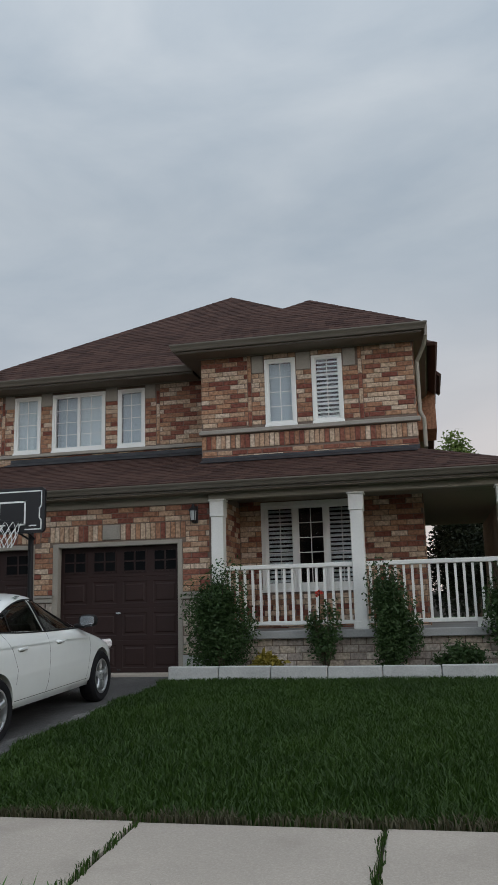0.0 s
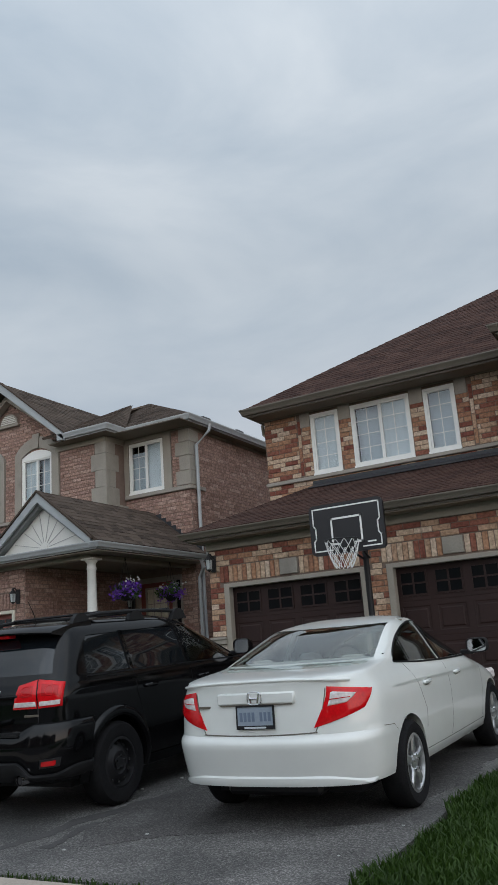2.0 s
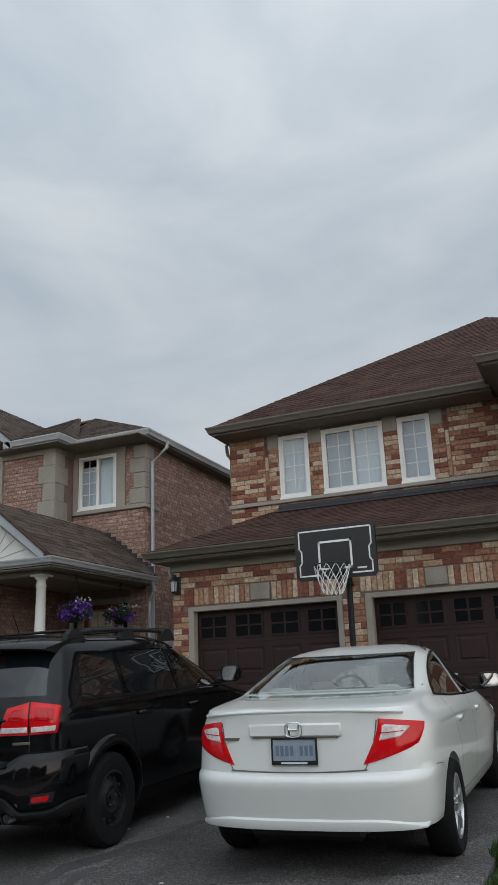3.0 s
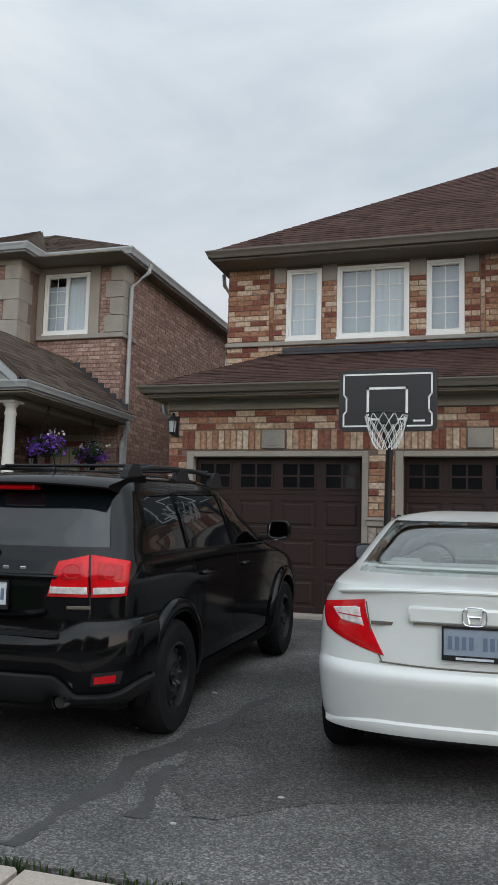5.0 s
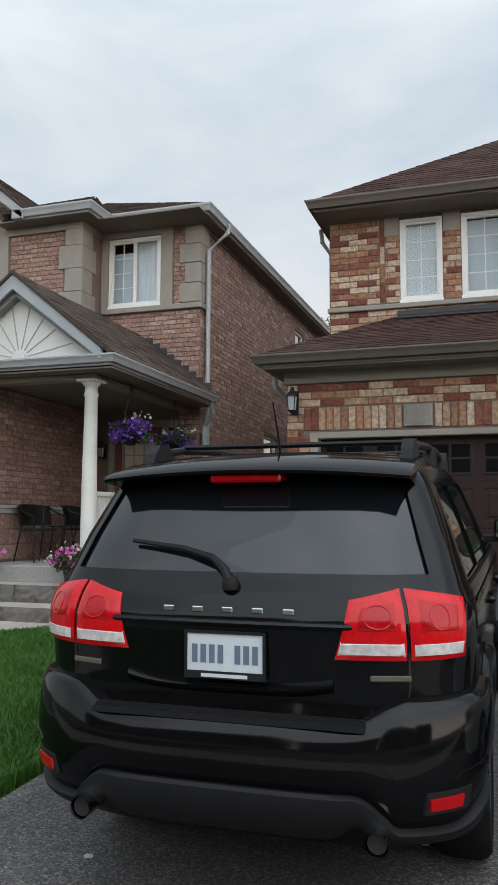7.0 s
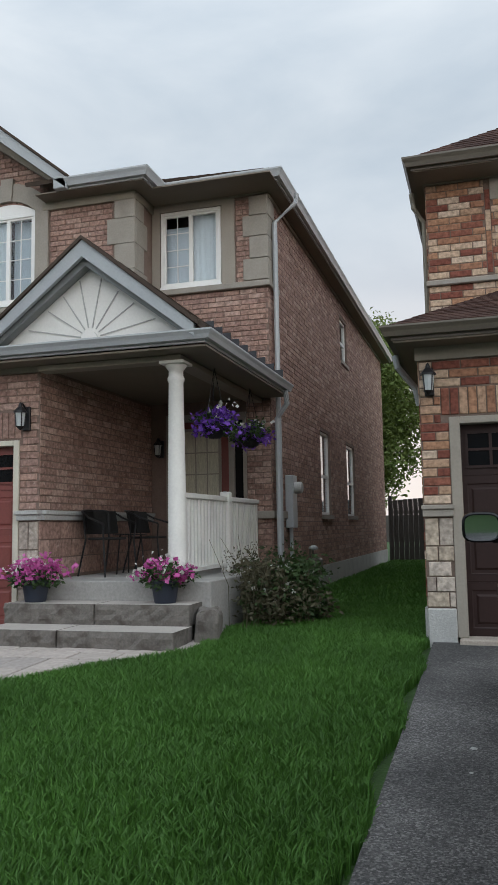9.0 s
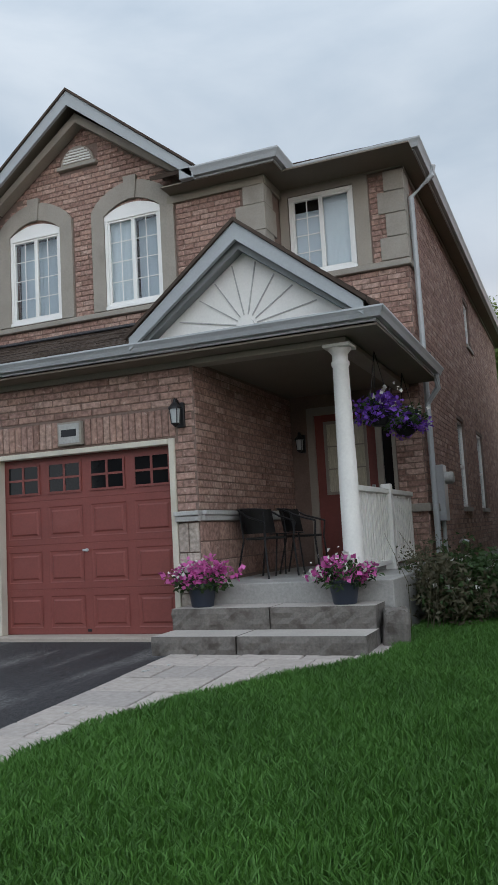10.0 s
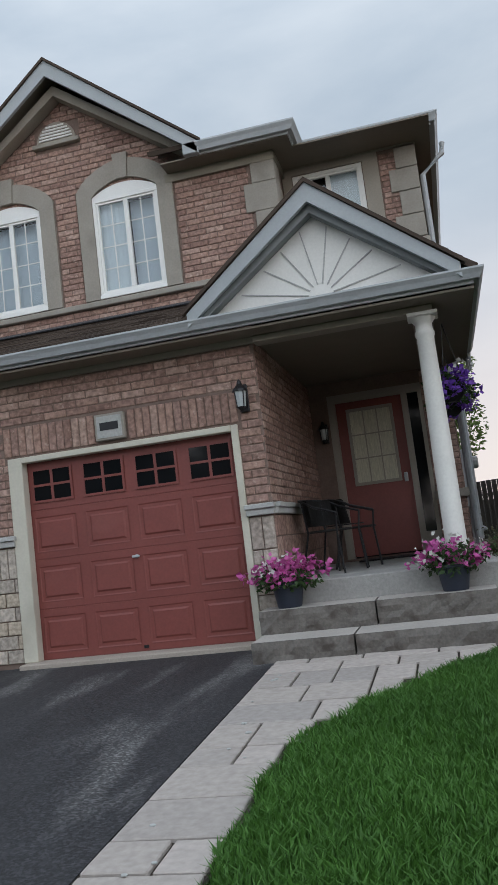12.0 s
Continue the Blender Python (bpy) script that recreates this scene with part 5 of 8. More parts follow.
for i, (x0, x1, z0, z1) in enumerate(G_A):
    garage_door(house_a, x0 + 0.14, x1 - 0.06, 0.50, z1 - 0.05, 12.76, M_DOOR_A, M_DARK_PANE, "faded red panelled garage door with small panes on top")
    part("door_trim", boxes((x0, x0 + 0.16, 12.63, 12.75, 0.50, z1), (x1 - 0.07, x1, 12.63, 12.75, 0.50, z1), (x0 + 0.16, x1 - 0.07, 12.63, 12.75, z1 - 0.06, z1), bevel=0.006), M_CREAM, house_a)
plaque = part("address_plaque", boxes((-15.18, -14.86, 12.60, 12.66, 2.64, 2.91), bevel=0.006), M_STONE_TRIM, house_a, "pale stone address plaque")
part("plaque_field", boxes((-15.155, -14.885, 12.594, 12.60, 2.665, 2.885)), M_KERB, plaque)
part("plaque_bar", boxes((-15.12, -14.92, 12.588, 12.594, 2.74, 2.82)), M_METAL_DARK, plaque)

# lower roof, its gutter and the gabled porch roof
AZ = 3.57
bm = bmesh.new()
slope(bm, [(-19.9, 12.28, AZ), (-13.9, 12.28, AZ), (-12.95, 13.9, AZ + 0.6), (-12.95, 15.14, AZ + 1.06), (-19.9, 15.14, AZ + 1.06)])
part("garage_roof", bm, M_ROOF_A, house_a, "dark shingled roof over the garage")
RX, RZ = -12.68, 4.65
bm = bmesh.new()
slope(bm, [(RX, 12.22, RZ), (-11.30, 12.22, AZ), (-11.30, 15.80, AZ), (RX, 15.80, RZ)])
slope(bm, [(RX, 12.22, RZ), (-13.98, 12.22, AZ + 0.01), (-13.98, 14.6, AZ + 0.01), (RX - 0.65, 15.78, RZ - 0.65 * (RZ - AZ - 0.01) / 1.30), (RX, 15.78, RZ)])
part("porch_roof", bm, M_ROOF_A, house_a, "gabled porch roof of dark shingles")
each("flashing", boxes((-19.6, -13.5, 15.06, 15.10, AZ + 1.02, AZ + 1.13)), M_FLASH, house_a)
apron(house_a, -19.6, -13.45, 15.08, AZ + 1.115, 1.06 / 2.86, 0.42)
for i in range(9):
    x = -12.55 + i * 0.13
    z = RZ - (x - RX) * (RZ - AZ) / 1.38
    part("step_flashing", boxes((x, x + 0.135, 15.775, 15.80, z - 0.08, z + 0.09)), M_FLASH, house_a)
each("soffit", boxes((-19.9, -13.46, 12.30, 12.64, AZ - 0.14, AZ - 0.12), (-13.46, -11.32, 12.30, 15.80, AZ - 0.141, AZ - 0.12)), M_SOFFIT, house_a)
gutter(house_a, [(-19.9, 12.28), (-11.32, 12.28), (-11.32, 15.8)], AZ + 0.02, M_GUTTER_A, 0.095)
each("frieze", boxes((-19.6, -13.43, 12.61, 12.65, 3.37, AZ - 0.14)), M_TRIM, house_a)
part("porch_beam", boxes((-13.43, -11.70, 12.56, 12.76, 3.36, AZ - 0.145), (-11.90, -11.70, 12.76, 15.80, 3.362, AZ - 0.145), bevel=0.006), M_TRIM, house_a)
# pediment with sunburst
bm = prism(bmesh.new(), [(RX - 1.05, AZ + 0.06), (RX + 1.05, AZ + 0.06), (RX, RZ - 0.17)], "y", 12.40, 12.46)
part("gable_backing", prism(bmesh.new(), [(RX - 1.22, AZ + 0.02), (RX + 1.22, AZ + 0.02), (RX, RZ - 0.02)], "y", 12.462, 12.50), M_TRIM, house_a)
ped = part("pediment", bm, M_WHITE_PAINT, house_a, "white sunburst panel in the porch gable")
for k in range(8):
    a = math.pi * (k + 0.5) / 8
    d = Vector((math.cos(a), math.sin(a)))
    reach = 0.76 / (abs(d.y) + abs(d.x) * 0.80)
    m = Matrix.Translation((RX, 12.395, AZ + 0.07)) @ Matrix.Rotation(-a, 4, "Y")
    part("ray", box(bmesh.new(), 0.12, reach, -0.004, 0.01, -0.006, 0.006, m=m), M_KERB, ped)
bm = prism(bmesh.new(), [(RX + 0.09 * math.cos(math.pi * i / 10), AZ + 0.06 + 0.09 * math.sin(math.pi * i / 10)) for i in range(11)], "y", 12.375, 12.40)
part("sun_disc", bm, M_WHITE_PAINT, ped)


def rake(house, x_low, z_low, x_top, z_top, y0, y1, w, material, name="rake_board"):
    """A sloping board under the edge of a gable roof."""
    bm = prism(bmesh.new(), [(x_low, z_low), (x_top, z_top), (x_top, z_top - w * 1.25), (x_low, z_low - w * 1.25 if x_low == x_top else z_low - w * 0.9)], "y", y0, y1)
    part(name, bm, material, house)


for s in (-1, 1):
    xl = RX + s * 1.27
    rake(house_a, xl, AZ + 0.08, RX, RZ + 0.03, 12.19, 12.24, 0.15, M_RAKE)
    rake(house_a, xl - s * 0.10, AZ + 0.05, RX, RZ - 0.13, 12.27, 12.395, 0.085, M_RAKE_DIM, "rake_moulding")
    part("drip_edge", prism(bmesh.new(), [(xl + s * 0.04, AZ + 0.065), (RX, RZ + 0.032), (RX, RZ + 0.075), (xl + s * 0.04, AZ + 0.105)], "y", 12.165, 12.30), M_ROOF_A, house_a)

# main gable and the hipped roof behind
GX, GZ, EA = -16.34, 8.31, 6.66
bm = bmesh.new()
slope(bm, [(GX, 14.72, GZ), (GX + 2.06, 14.72, EA), (GX + 2.06, 16.5, EA), (GX, 22.0, GZ)], 0.05)
slope(bm, [(GX, 14.72, GZ), (GX - 2.06, 14.72, EA), (GX - 2.06, 16.5, EA), (GX, 22.0, GZ)], 0.05)
part("gable_roof", bm, M_ROOF_A, house_a, "dark shingled gable roof")
AP = (-15.4, 19.6, 8.75)
bm = bmesh.new()
slope(bm, [(-13.9, 15.44, EA), (-11.32, 15.44, EA), AP])
slope(bm, [(-15.0, 14.78, EA), (-13.10, 14.78, EA), (-14.75, 17.9, EA + 1.5)])
slope(bm, [(-13.10, 14.78, EA), (-13.10, 15.46, EA), (-14.75, 17.9, EA + 1.5)])
slope(bm, [(-19.6, 14.78, EA), (-17.9, 14.78, EA), (-18.0, 17.9, EA + 1.5)])
slope(bm, [(-11.32, 15.44, EA), (-11.32, 29.4, EA), (-15.4, 25.2, 8.75), AP])
slope(bm, [(-19.6, 14.78, EA), (-19.6, 29.4, EA), (-15.4, 25.2, 8.75), AP])
slope(bm, [(-11.32, 29.4, EA), (-19.6, 29.4, EA), (-15.4, 25.2, 8.75)])
part("main_roof", bm, M_ROOF_A, house_a, "dark shingled hip roof")
each("soffit", boxes((-19.5, -18.0, 14.80, 15.13, EA - 0.14, EA - 0.12), (-14.85, -13.12, 14.80, 15.13, EA - 0.14, EA - 0.12), (-13.41, -11.34, 15.13, 15.80, EA - 0.14, EA - 0.12), (-11.58, -11.34, 15.80, 29.3, EA - 0.14, EA - 0.12)), M_SOFFIT, house_a)
gutter(house_a, [(-14.32, 14.78), (-13.10, 14.78), (-13.10, 15.44), (-11.32, 15.44), (-11.32, 29.4)], EA + 0.02, M_GUTTER_A)
gutter(house_a, [(-19.6, 14.78), (-18.38, 14.78)], EA + 0.02, M_GUTTER_A)
each("frieze", boxes((-14.9, -13.38, 15.09, 15.135, 6.40, EA - 0.14), (-13.40, -13.37, 15.135, 15.77, 6.40, EA - 0.14), (-13.40, -11.55, 15.76, 15.805, 6.50, EA - 0.14), (-11.575, -11.545, 15.805, 29.0, 6.46, EA - 0.14)), M_TRIM, house_a)
for s in (-1, 1):
    rake(house_a, GX + s * 2.06, EA + 0.02, GX, GZ + 0.05, 14.70, 14.75, 0.18, M_RAKE)
    part("drip_edge", prism(bmesh.new(), [(GX + s * 2.10, EA + 0.005), (GX, GZ + 0.052), (GX, GZ + 0.095), (GX + s * 2.10, EA + 0.045)], "y", 14.675, 14.80), M_ROOF_A, house_a)
    rake(house_a, GX + s * 1.96, EA + 0.0, GX, GZ - 0.20, 14.92, 15.12, 0.12, M_STUCCO, "rake_moulding")
    bm = prism(bmesh.new(), [(GX, GZ), (GX + s * 2.04, EA), (GX + s * 2.00, EA - 0.04), (GX, GZ - 0.06)], "y", 14.75, 15.13)
    part("gable_soffit", bm, M_SOFFIT, house_a)
    x0, x1 = sorted((GX + s * 1.84, GX + s * 2.05))
    part("eave_return", boxes((x0, x1, 14.70, 15.12, EA - 0.13, EA + 0.03), bevel=0.01), M_RAKE, house_a)
for i in range(6):
    y = 17.0 + i * 1.6
    part("roof_vent", boxes((-12.15, -11.9, y, y + 0.35, EA + 0.30, EA + 0.46), bevel=0.03), M_FLASH, house_a)

# front door with glazed upper half, and a sidelight
part("door_frame", boxes((-13.20, -13.10, 15.80, 15.95, 1.05, 3.25), (-12.22, -12.14, 15.80, 15.95, 1.05, 3.25), (-13.10, -12.22, 15.80, 15.95, 3.14, 3.25), (-12.14, -11.95, 15.80, 15.95, 3.14, 3.25), (-12.0, -11.95, 15.80, 15.95, 1.05, 3.14), (-12.14, -12.0, 15.80, 15.95, 1.05, 1.3)), M_STUCCO, house_a)
fd = part("front_door", boxes((-13.10, -12.95, 15.86, 15.90, 1.07, 3.14), (-12.37, -12.22, 15.86, 15.90, 1.07, 3.14), (-12.95, -12.37, 15.86, 15.90, 1.07, 2.02), (-12.95, -12.37, 15.86, 15.90, 3.02, 3.14)), M_DOOR_A, house_a, "dark red front door with a glazed upper half")
part("pane", boxes((-12.95, -12.37, 15.875, 15.885, 2.02, 3.02)), M_DARK_PANE, fd)
part("pane_frame", boxes((-12.97, -12.35, 15.84, 15.86, 2.0, 2.04), (-12.97, -12.35, 15.84, 15.86, 3.0, 3.04), (-12.97, -12.93, 15.84, 15.86, 2.04, 3.0), (-12.39, -12.35, 15.84, 15.86, 2.04, 3.0),
                         *[(-12.93 + 0.18 * k - 0.008, -12.93 + 0.18 * k + 0.008, 15.85, 15.862, 2.04, 3.0) for k in (1, 2)], *[(-12.93, -12.39, 15.8505, 15.8625, 2.04 + 0.32 * k - 0.008, 2.04 + 0.32 * k + 0.008) for k in (1, 2)]), M_STUCCO, fd)
part("curtain", boxes((-12.93, -12.39, 15.866, 15.874, 2.04, 3.0)), mat("cream_door_curtain", (0.55, 0.52, 0.40), 0.9, vary=0.3, scale=10, stretch=(6, 6, 0.5)), fd)
part("handle", boxes((-12.32, -12.27, 15.80, 15.86, 1.98, 2.10), bevel=0.01), M_GUTTER_A, fd)
part("sidelight", boxes((-12.14, -12.0, 15.87, 15.88, 1.3, 3.14)), M_DARK_PANE, house_a)

# column, porch slab, steps
part("porch_floor", boxes((-13.45, -11.42, 12.66, 15.80, 0.3, 1.02), bevel=0.012), M_PORCH, house_a, "weathered concrete porch slab")
bm = lathe(bmesh.new(), (-11.80, 12.68, 1.02), [(0.125, 0.0), (0.125, 0.07), (0.105, 0.10), (0.098, 0.14), (0.096, 1.0), (0.080, 2.12), (0.092, 2.14), (0.092, 2.17), (0.080, 2.19), (0.080, 2.25), (0.112, 2.29), (0.118, 2.31)], 28)
col = part("column", bm, M_WHITE_PAINT, house_a, "round tapered white porch column", True)
part("abacus", boxes((-11.94, -11.66, 12.54, 12.82, 3.33, 3.365), bevel=0.006), M_WHITE_PAINT, col)
part("plinth", boxes((-11.94, -11.66, 12.54, 12.82, 1.02, 1.06), bevel=0.006), M_WHITE_PAINT, col)


def rough_block(bm, x0, x1, y0, y1, z0, z1, seed):
    """A split stone block: a smooth tread and a rugged face."""
    rs = random.Random(seed)
    n, k = max(3, int((x1 - x0) / 0.06)), 4
    grid = [[bm.verts.new((x0 + (x1 - x0) * i / n, y0 + (rs.uniform(-0.012, 0.016) if 0 < j < k else 0.012), z0 + (z1 - z0) * j / k)) for j in range(k + 1)] for i in range(n + 1)]
    for i in range(n):
        for j in range(k):
            bm.faces.new((grid[i][j], grid[i + 1][j], grid[i + 1][j + 1], grid[i][j + 1]))
    top = [grid[i][k] for i in range(n + 1)]
    b0, b1 = bm.verts.new((x1, y1, z1)), bm.verts.new((x0, y1, z1))
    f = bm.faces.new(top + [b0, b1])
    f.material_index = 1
    for i, bb, rev in ((0, b1, True), (n, b0, False)):
        low = bm.verts.new((bb.co.x, y1, z0))
        loop = [grid[i][j] for j in range(k + 1)] + [bb, low]
        bm.faces.new(loop[::-1] if not rev else loop)


steps = thing("porch_steps", (-12.6, 12.1, 0.42), "two wide steps of split grey stone blocks", "steps")
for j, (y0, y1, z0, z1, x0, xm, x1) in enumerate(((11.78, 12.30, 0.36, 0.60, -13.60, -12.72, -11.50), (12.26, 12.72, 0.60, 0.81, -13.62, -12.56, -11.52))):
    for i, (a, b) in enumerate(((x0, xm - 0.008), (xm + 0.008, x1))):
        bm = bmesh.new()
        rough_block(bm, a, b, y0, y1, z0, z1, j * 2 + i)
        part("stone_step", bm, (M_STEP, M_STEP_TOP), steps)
boulder = bmesh.new()
bmesh.ops.create_cube(boulder, size=1.0, matrix=pose(-11.37, 12.42, 0.56, 0, 4, 12) @ Matrix.Diagonal((0.24, 0.36, 0.42, 1)))
bmesh.ops.bevel(boulder, geom=boulder.edges[:], offset=0.05, segments=2, affect="EDGES", profile=0.5)
bmesh.ops.subdivide_edges(boulder, edges=boulder.edges[:], cuts=3, use_grid_fill=True)
for v in boulder.verts:
    v.co += 0.03 * noise.noise_vector(v.co * 7.0) + 0.012 * noise.noise_vector(v.co * 23.0)
solo("boulder", boulder, M_STEP, "rough grey boulder beside the porch steps", "boulder")
rail = thing("porch_railing", (-11.5, 14.3, 1.02), "white porch railing with close square balusters", "railing")
part("top_rail", boxes((-11.84, -11.76, 12.82, 15.78, 1.90, 1.96), bevel=0.008), M_WHITE_PAINT, rail)
part("bottom_rail", boxes((-11.83, -11.77, 12.82, 15.78, 1.09, 1.14), bevel=0.006), M_WHITE_PAINT, rail)
for i in range(26):
    y = 12.90 + i * 0.112
    part("baluster", boxes((-11.818, -11.782, y, y + 0.045, 1.14, 1.90)), M_WHITE_PAINT, rail)
part("newel", boxes((-11.86, -11.74, 14.30, 14.42, 1.02, 2.02), bevel=0.01), M_WHITE_PAINT, rail)
for pts in ([(-11.30, 15.60, AZ - 0.08), (-11.30, 15.70, AZ - 0.25), (-11.47, 15.78, AZ - 0.45), (-11.47, 15.79, 0.6)],):
    part("downspout", tube(bmesh.new(), pts, 0.04, 8), M_GUTTER_A, house_a)
part("downspout", tube(bmesh.new(), [(-11.18, 16.1, EA - 0.1), (-11.20, 16.08, EA - 0.25), (-11.50, 15.98, EA - 0.55), (-11.50, 15.98, 0.6)], 0.04, 8), M_GUTTER_A, house_a)

# ---- parked cars ----
M_PAINT_W = mat("pearl_white_car_paint", (0.72, 0.74, 0.715), 0.32, vary=0.03, scale=1.5, fine=8, coat=1.0)
M_PAINT_K = mat("black_car_paint", (0.004, 0.004, 0.0045), 0.4, vary=0.3, scale=2, fine=60, coat=0.65, spec=0.0)
M_PAINT_K.node_tree.nodes["Principled BSDF"].inputs["Coat Roughness"].default_value = 0.09
M_PLASTIC = mat("black_plastic", (0.010, 0.010, 0.011), 0.6, vary=0.15, scale=5, spec=0.3)
M_RUBBER = mat("tyre_rubber", (0.012, 0.012, 0.013), 0.9, spec=0.15, vary=0.3, scale=12, bump=0.3, bump_scale=90)
M_ALLOY = mat("silver_alloy", (0.60, 0.61, 0.62), 0.3, metal=0.85, vary=0.06)
M_STEEL_K = mat("black_steel_wheel", (0.02, 0.02, 0.022), 0.45, metal=0.3, vary=0.2)
M_CHROME = mat("chrome", (0.75, 0.75, 0.76), 0.08, metal=1.0, vary=0.02)
M_MIRROR = mat("mirror_glass", (0.6, 0.63, 0.65), 0.03, metal=1.0, vary=0.02)
M_RED_LENS = mat("red_lens", (0.58, 0.004, 0.008), 0.2, vary=0.2, scale=25, fine=60, coat=0.5, spec=0.2)
M_RED_DEEP = mat("deep_red_lens", (0.42, 0.003, 0.006), 0.2, vary=0.1, coat=0.5, spec=0.2)
M_CLEAR_LENS = mat("clear_lens", (0.62, 0.58, 0.57), 0.15, vary=0.2, scale=40, coat=1.0)
M_CAR_GLASS = glass_mat("car_glass", (0.80, 0.86, 0.84), 0.01)
M_SIDE_GLASS = glass_mat("dim_car_glass", (0.07, 0.08, 0.08), 0.01)
M_TINT_GLASS = mat("tinted_car_glass", (0.006, 0.008, 0.010), 0.02, vary=0.1, spec=0.75)
M_SEAT = mat("grey_seat_cloth", (0.44, 0.43, 0.40), 0.9, vary=0.1)
M_SEAT_K = mat("black_seat_cloth", (0.03, 0.03, 0.032), 0.9, vary=0.1)
M_PLATE = mat("pale_plate", (0.60, 0.65, 0.68), 0.5, vary=0.05)
# Shaded copy of the pale plate: its shade is put into the colour.
M_PLATE_SHADED = mat("shaded_plate", (0.26, 0.31, 0.37), 0.5, vary=0.1)
M_PLATE_INK = mat("blue_plate_print", (0.13, 0.17, 0.24), 0.5, vary=0.05)
M_CABIN = mat("car_interior", (0.05, 0.05, 0.052), 0.9, vary=0.1)


class Shell:
    """A car's outer skin: level slices, each a rounded outline, given by runs over the height."""

    def __init__(self, rear, front, half, corner, fcorner=0.9, n=2.7, taper=0.05):
        self.runs = [np.array(r, float) for r in (rear, front, half, corner)]
        self.fc, self.n, self.taper = fcorner, n, taper

    def at(self, z):
        yr, yf, w, c = [float(np.interp(z, r[:, 0], r[:, 1])) for r in self.runs]
        return yr, yf, w, min(c, 0.42 * (yf - yr)), min(self.fc, 0.5 * (yf - yr))

    def thin(self, y):
        return 1 - self.taper * ((y - 2.3) / 2.3) ** 2

    def point(self, u, z):
        """u 0 to 1: round the rear from the middle to the flank; beyond 1: metres along the flank."""
        yr, yf, w, c, fc = self.at(z)
        if u <= 1:
            t = max(u, 0.0) * math.pi / 2
            x, y = w * math.sin(t) ** (2 / self.n), yr + c * (1 - max(math.cos(t), 0.0) ** (2 / self.n))
        else:
            x, y = w, yr + c + (u - 1)
            f = y - (yf - fc)
            if f > 0:
                x = w * max(1 - min(f / fc, 1) ** self.n, 0) ** (1 / self.n)
        return Vector((x * self.thin(y), y, z))

    def normal(self, u, z):
        e = 0.01
        a = self.point(u + e, z) - self.point(max(u - e, 0), z)
        b = self.point(u, z + e) - self.point(u, z - e)
        n = a.cross(b)
        return n.normalized() if n.length else Vector((0, -1, 0))

    def side(self, y, z, off=0.0):
        yr, yf, w, c, fc = self.at(z)
        x = w
        if y < yr + c:
            x = w * max(1 - (min((yr + c - y) / c, 1)) ** self.n, 0) ** (1 / self.n)
        elif y > yf - fc:
            x = w * max(1 - min((y - yf + fc) / fc, 1) ** self.n, 0) ** (1 / self.n)
        return Vector((x * self.thin(y) + off, y, z))

    def end(self, x, z, off=0.0, front=False):
        yr, yf, w, c, fc = self.at(z)
        if front:
            w, c = w * self.thin(yf), fc
        k = 1 - max(1 - min(abs(x) / (w * 0.97), 1) ** self.n, 0) ** (1 / self.n)
        return Vector((x, yf - c * k - off if front else yr + c * k + off, z))

    def solid(self, zs, shrink=0.0, ends=0.0):
        bm = bmesh.new()
        rings = []
        for z in zs:
            yr, yf, w, c, fc = self.at(z)
            pts = [self.point(i / 14, z) for i in range(15)]
            y0, y1 = yr + c, yf - fc
            pts += [self.side(y0 + (y1 - y0) * i / 26, z) for i in range(1, 26)]
            for i in range(15):
                t = i / 14 * math.pi / 2
                y = y1 + fc * math.sin(t) ** (2 / self.n)
                pts.append(Vector((w * max(math.cos(t), 0) ** (2 / self.n) * self.thin(y), y, z)))
            if shrink:
                fx, fy = (w - shrink) / w, (yf - yr - 2 * ends) / (yf - yr)
                pts = [Vector((p.x * fx, yr + ends + (p.y - yr) * fy, p.z)) for p in pts]
            left = [Vector((-p.x, p.y, p.z)) for p in pts[-2:0:-1]]
            rings.append([bm.verts.new(p) for p in pts + left])
        k = len(rings[0])
        for a, b in zip(rings, rings[1:]):
            for i in range(k):
                bm.faces.new((a[i], a[(i + 1) % k], b[(i + 1) % k], b[i]))
        bm.faces.new(rings[0][::-1])
        bm.faces.new(rings[-1])
        bmesh.ops.recalc_face_normals(bm, faces=bm.faces[:])
        return bm

    def patch(self, quad, off=0.006, depth=0.03, nu=10, nz=8, mirror=False):
        """A piece laid on the skin between four corners (u, z): low inner, low outer, high outer, high inner."""
        bm = bmesh.new()
        g = []
        for j in range(nz + 1):
            v, row = j / nz, []
            for i in range(nu + 1):
                s = i / nu
                u = (1 - v) * ((1 - s) * quad[0][0] + s * quad[1][0]) + v * ((1 - s) * quad[3][0] + s * quad[2][0])
                z = (1 - v) * ((1 - s) * quad[0][1] + s * quad[1][1]) + v * ((1 - s) * quad[3][1] + s * quad[2][1])
                p, n = self.point(u, z), self.normal(u, z)
                rim = i in (0, nu) or j in (0, nz)
                p = p + n * (off * (0.4 if rim else 1.0))
                if mirror:
                    p.x = -p.x
                row.append(bm.verts.new(p))
            g.append(row)
        for j in range(nz):
            for i in range(nu):
                bm.faces.new((g[j][i], g[j][i + 1], g[j + 1][i + 1], g[j + 1][i]))
        edge = [e for e in bm.edges if e.is_boundary]
        ret = bmesh.ops.extrude_edge_only(bm, edges=edge)
        cy = Vector((0, 2.2, 0.9))
        for v in ret["geom"]:
            if isinstance(v, bmesh.types.BMVert):
                v.co += (cy - v.co).normalized() * depth
        bmesh.ops.recalc_face_normals(bm, faces=bm.faces[:])
        return bm


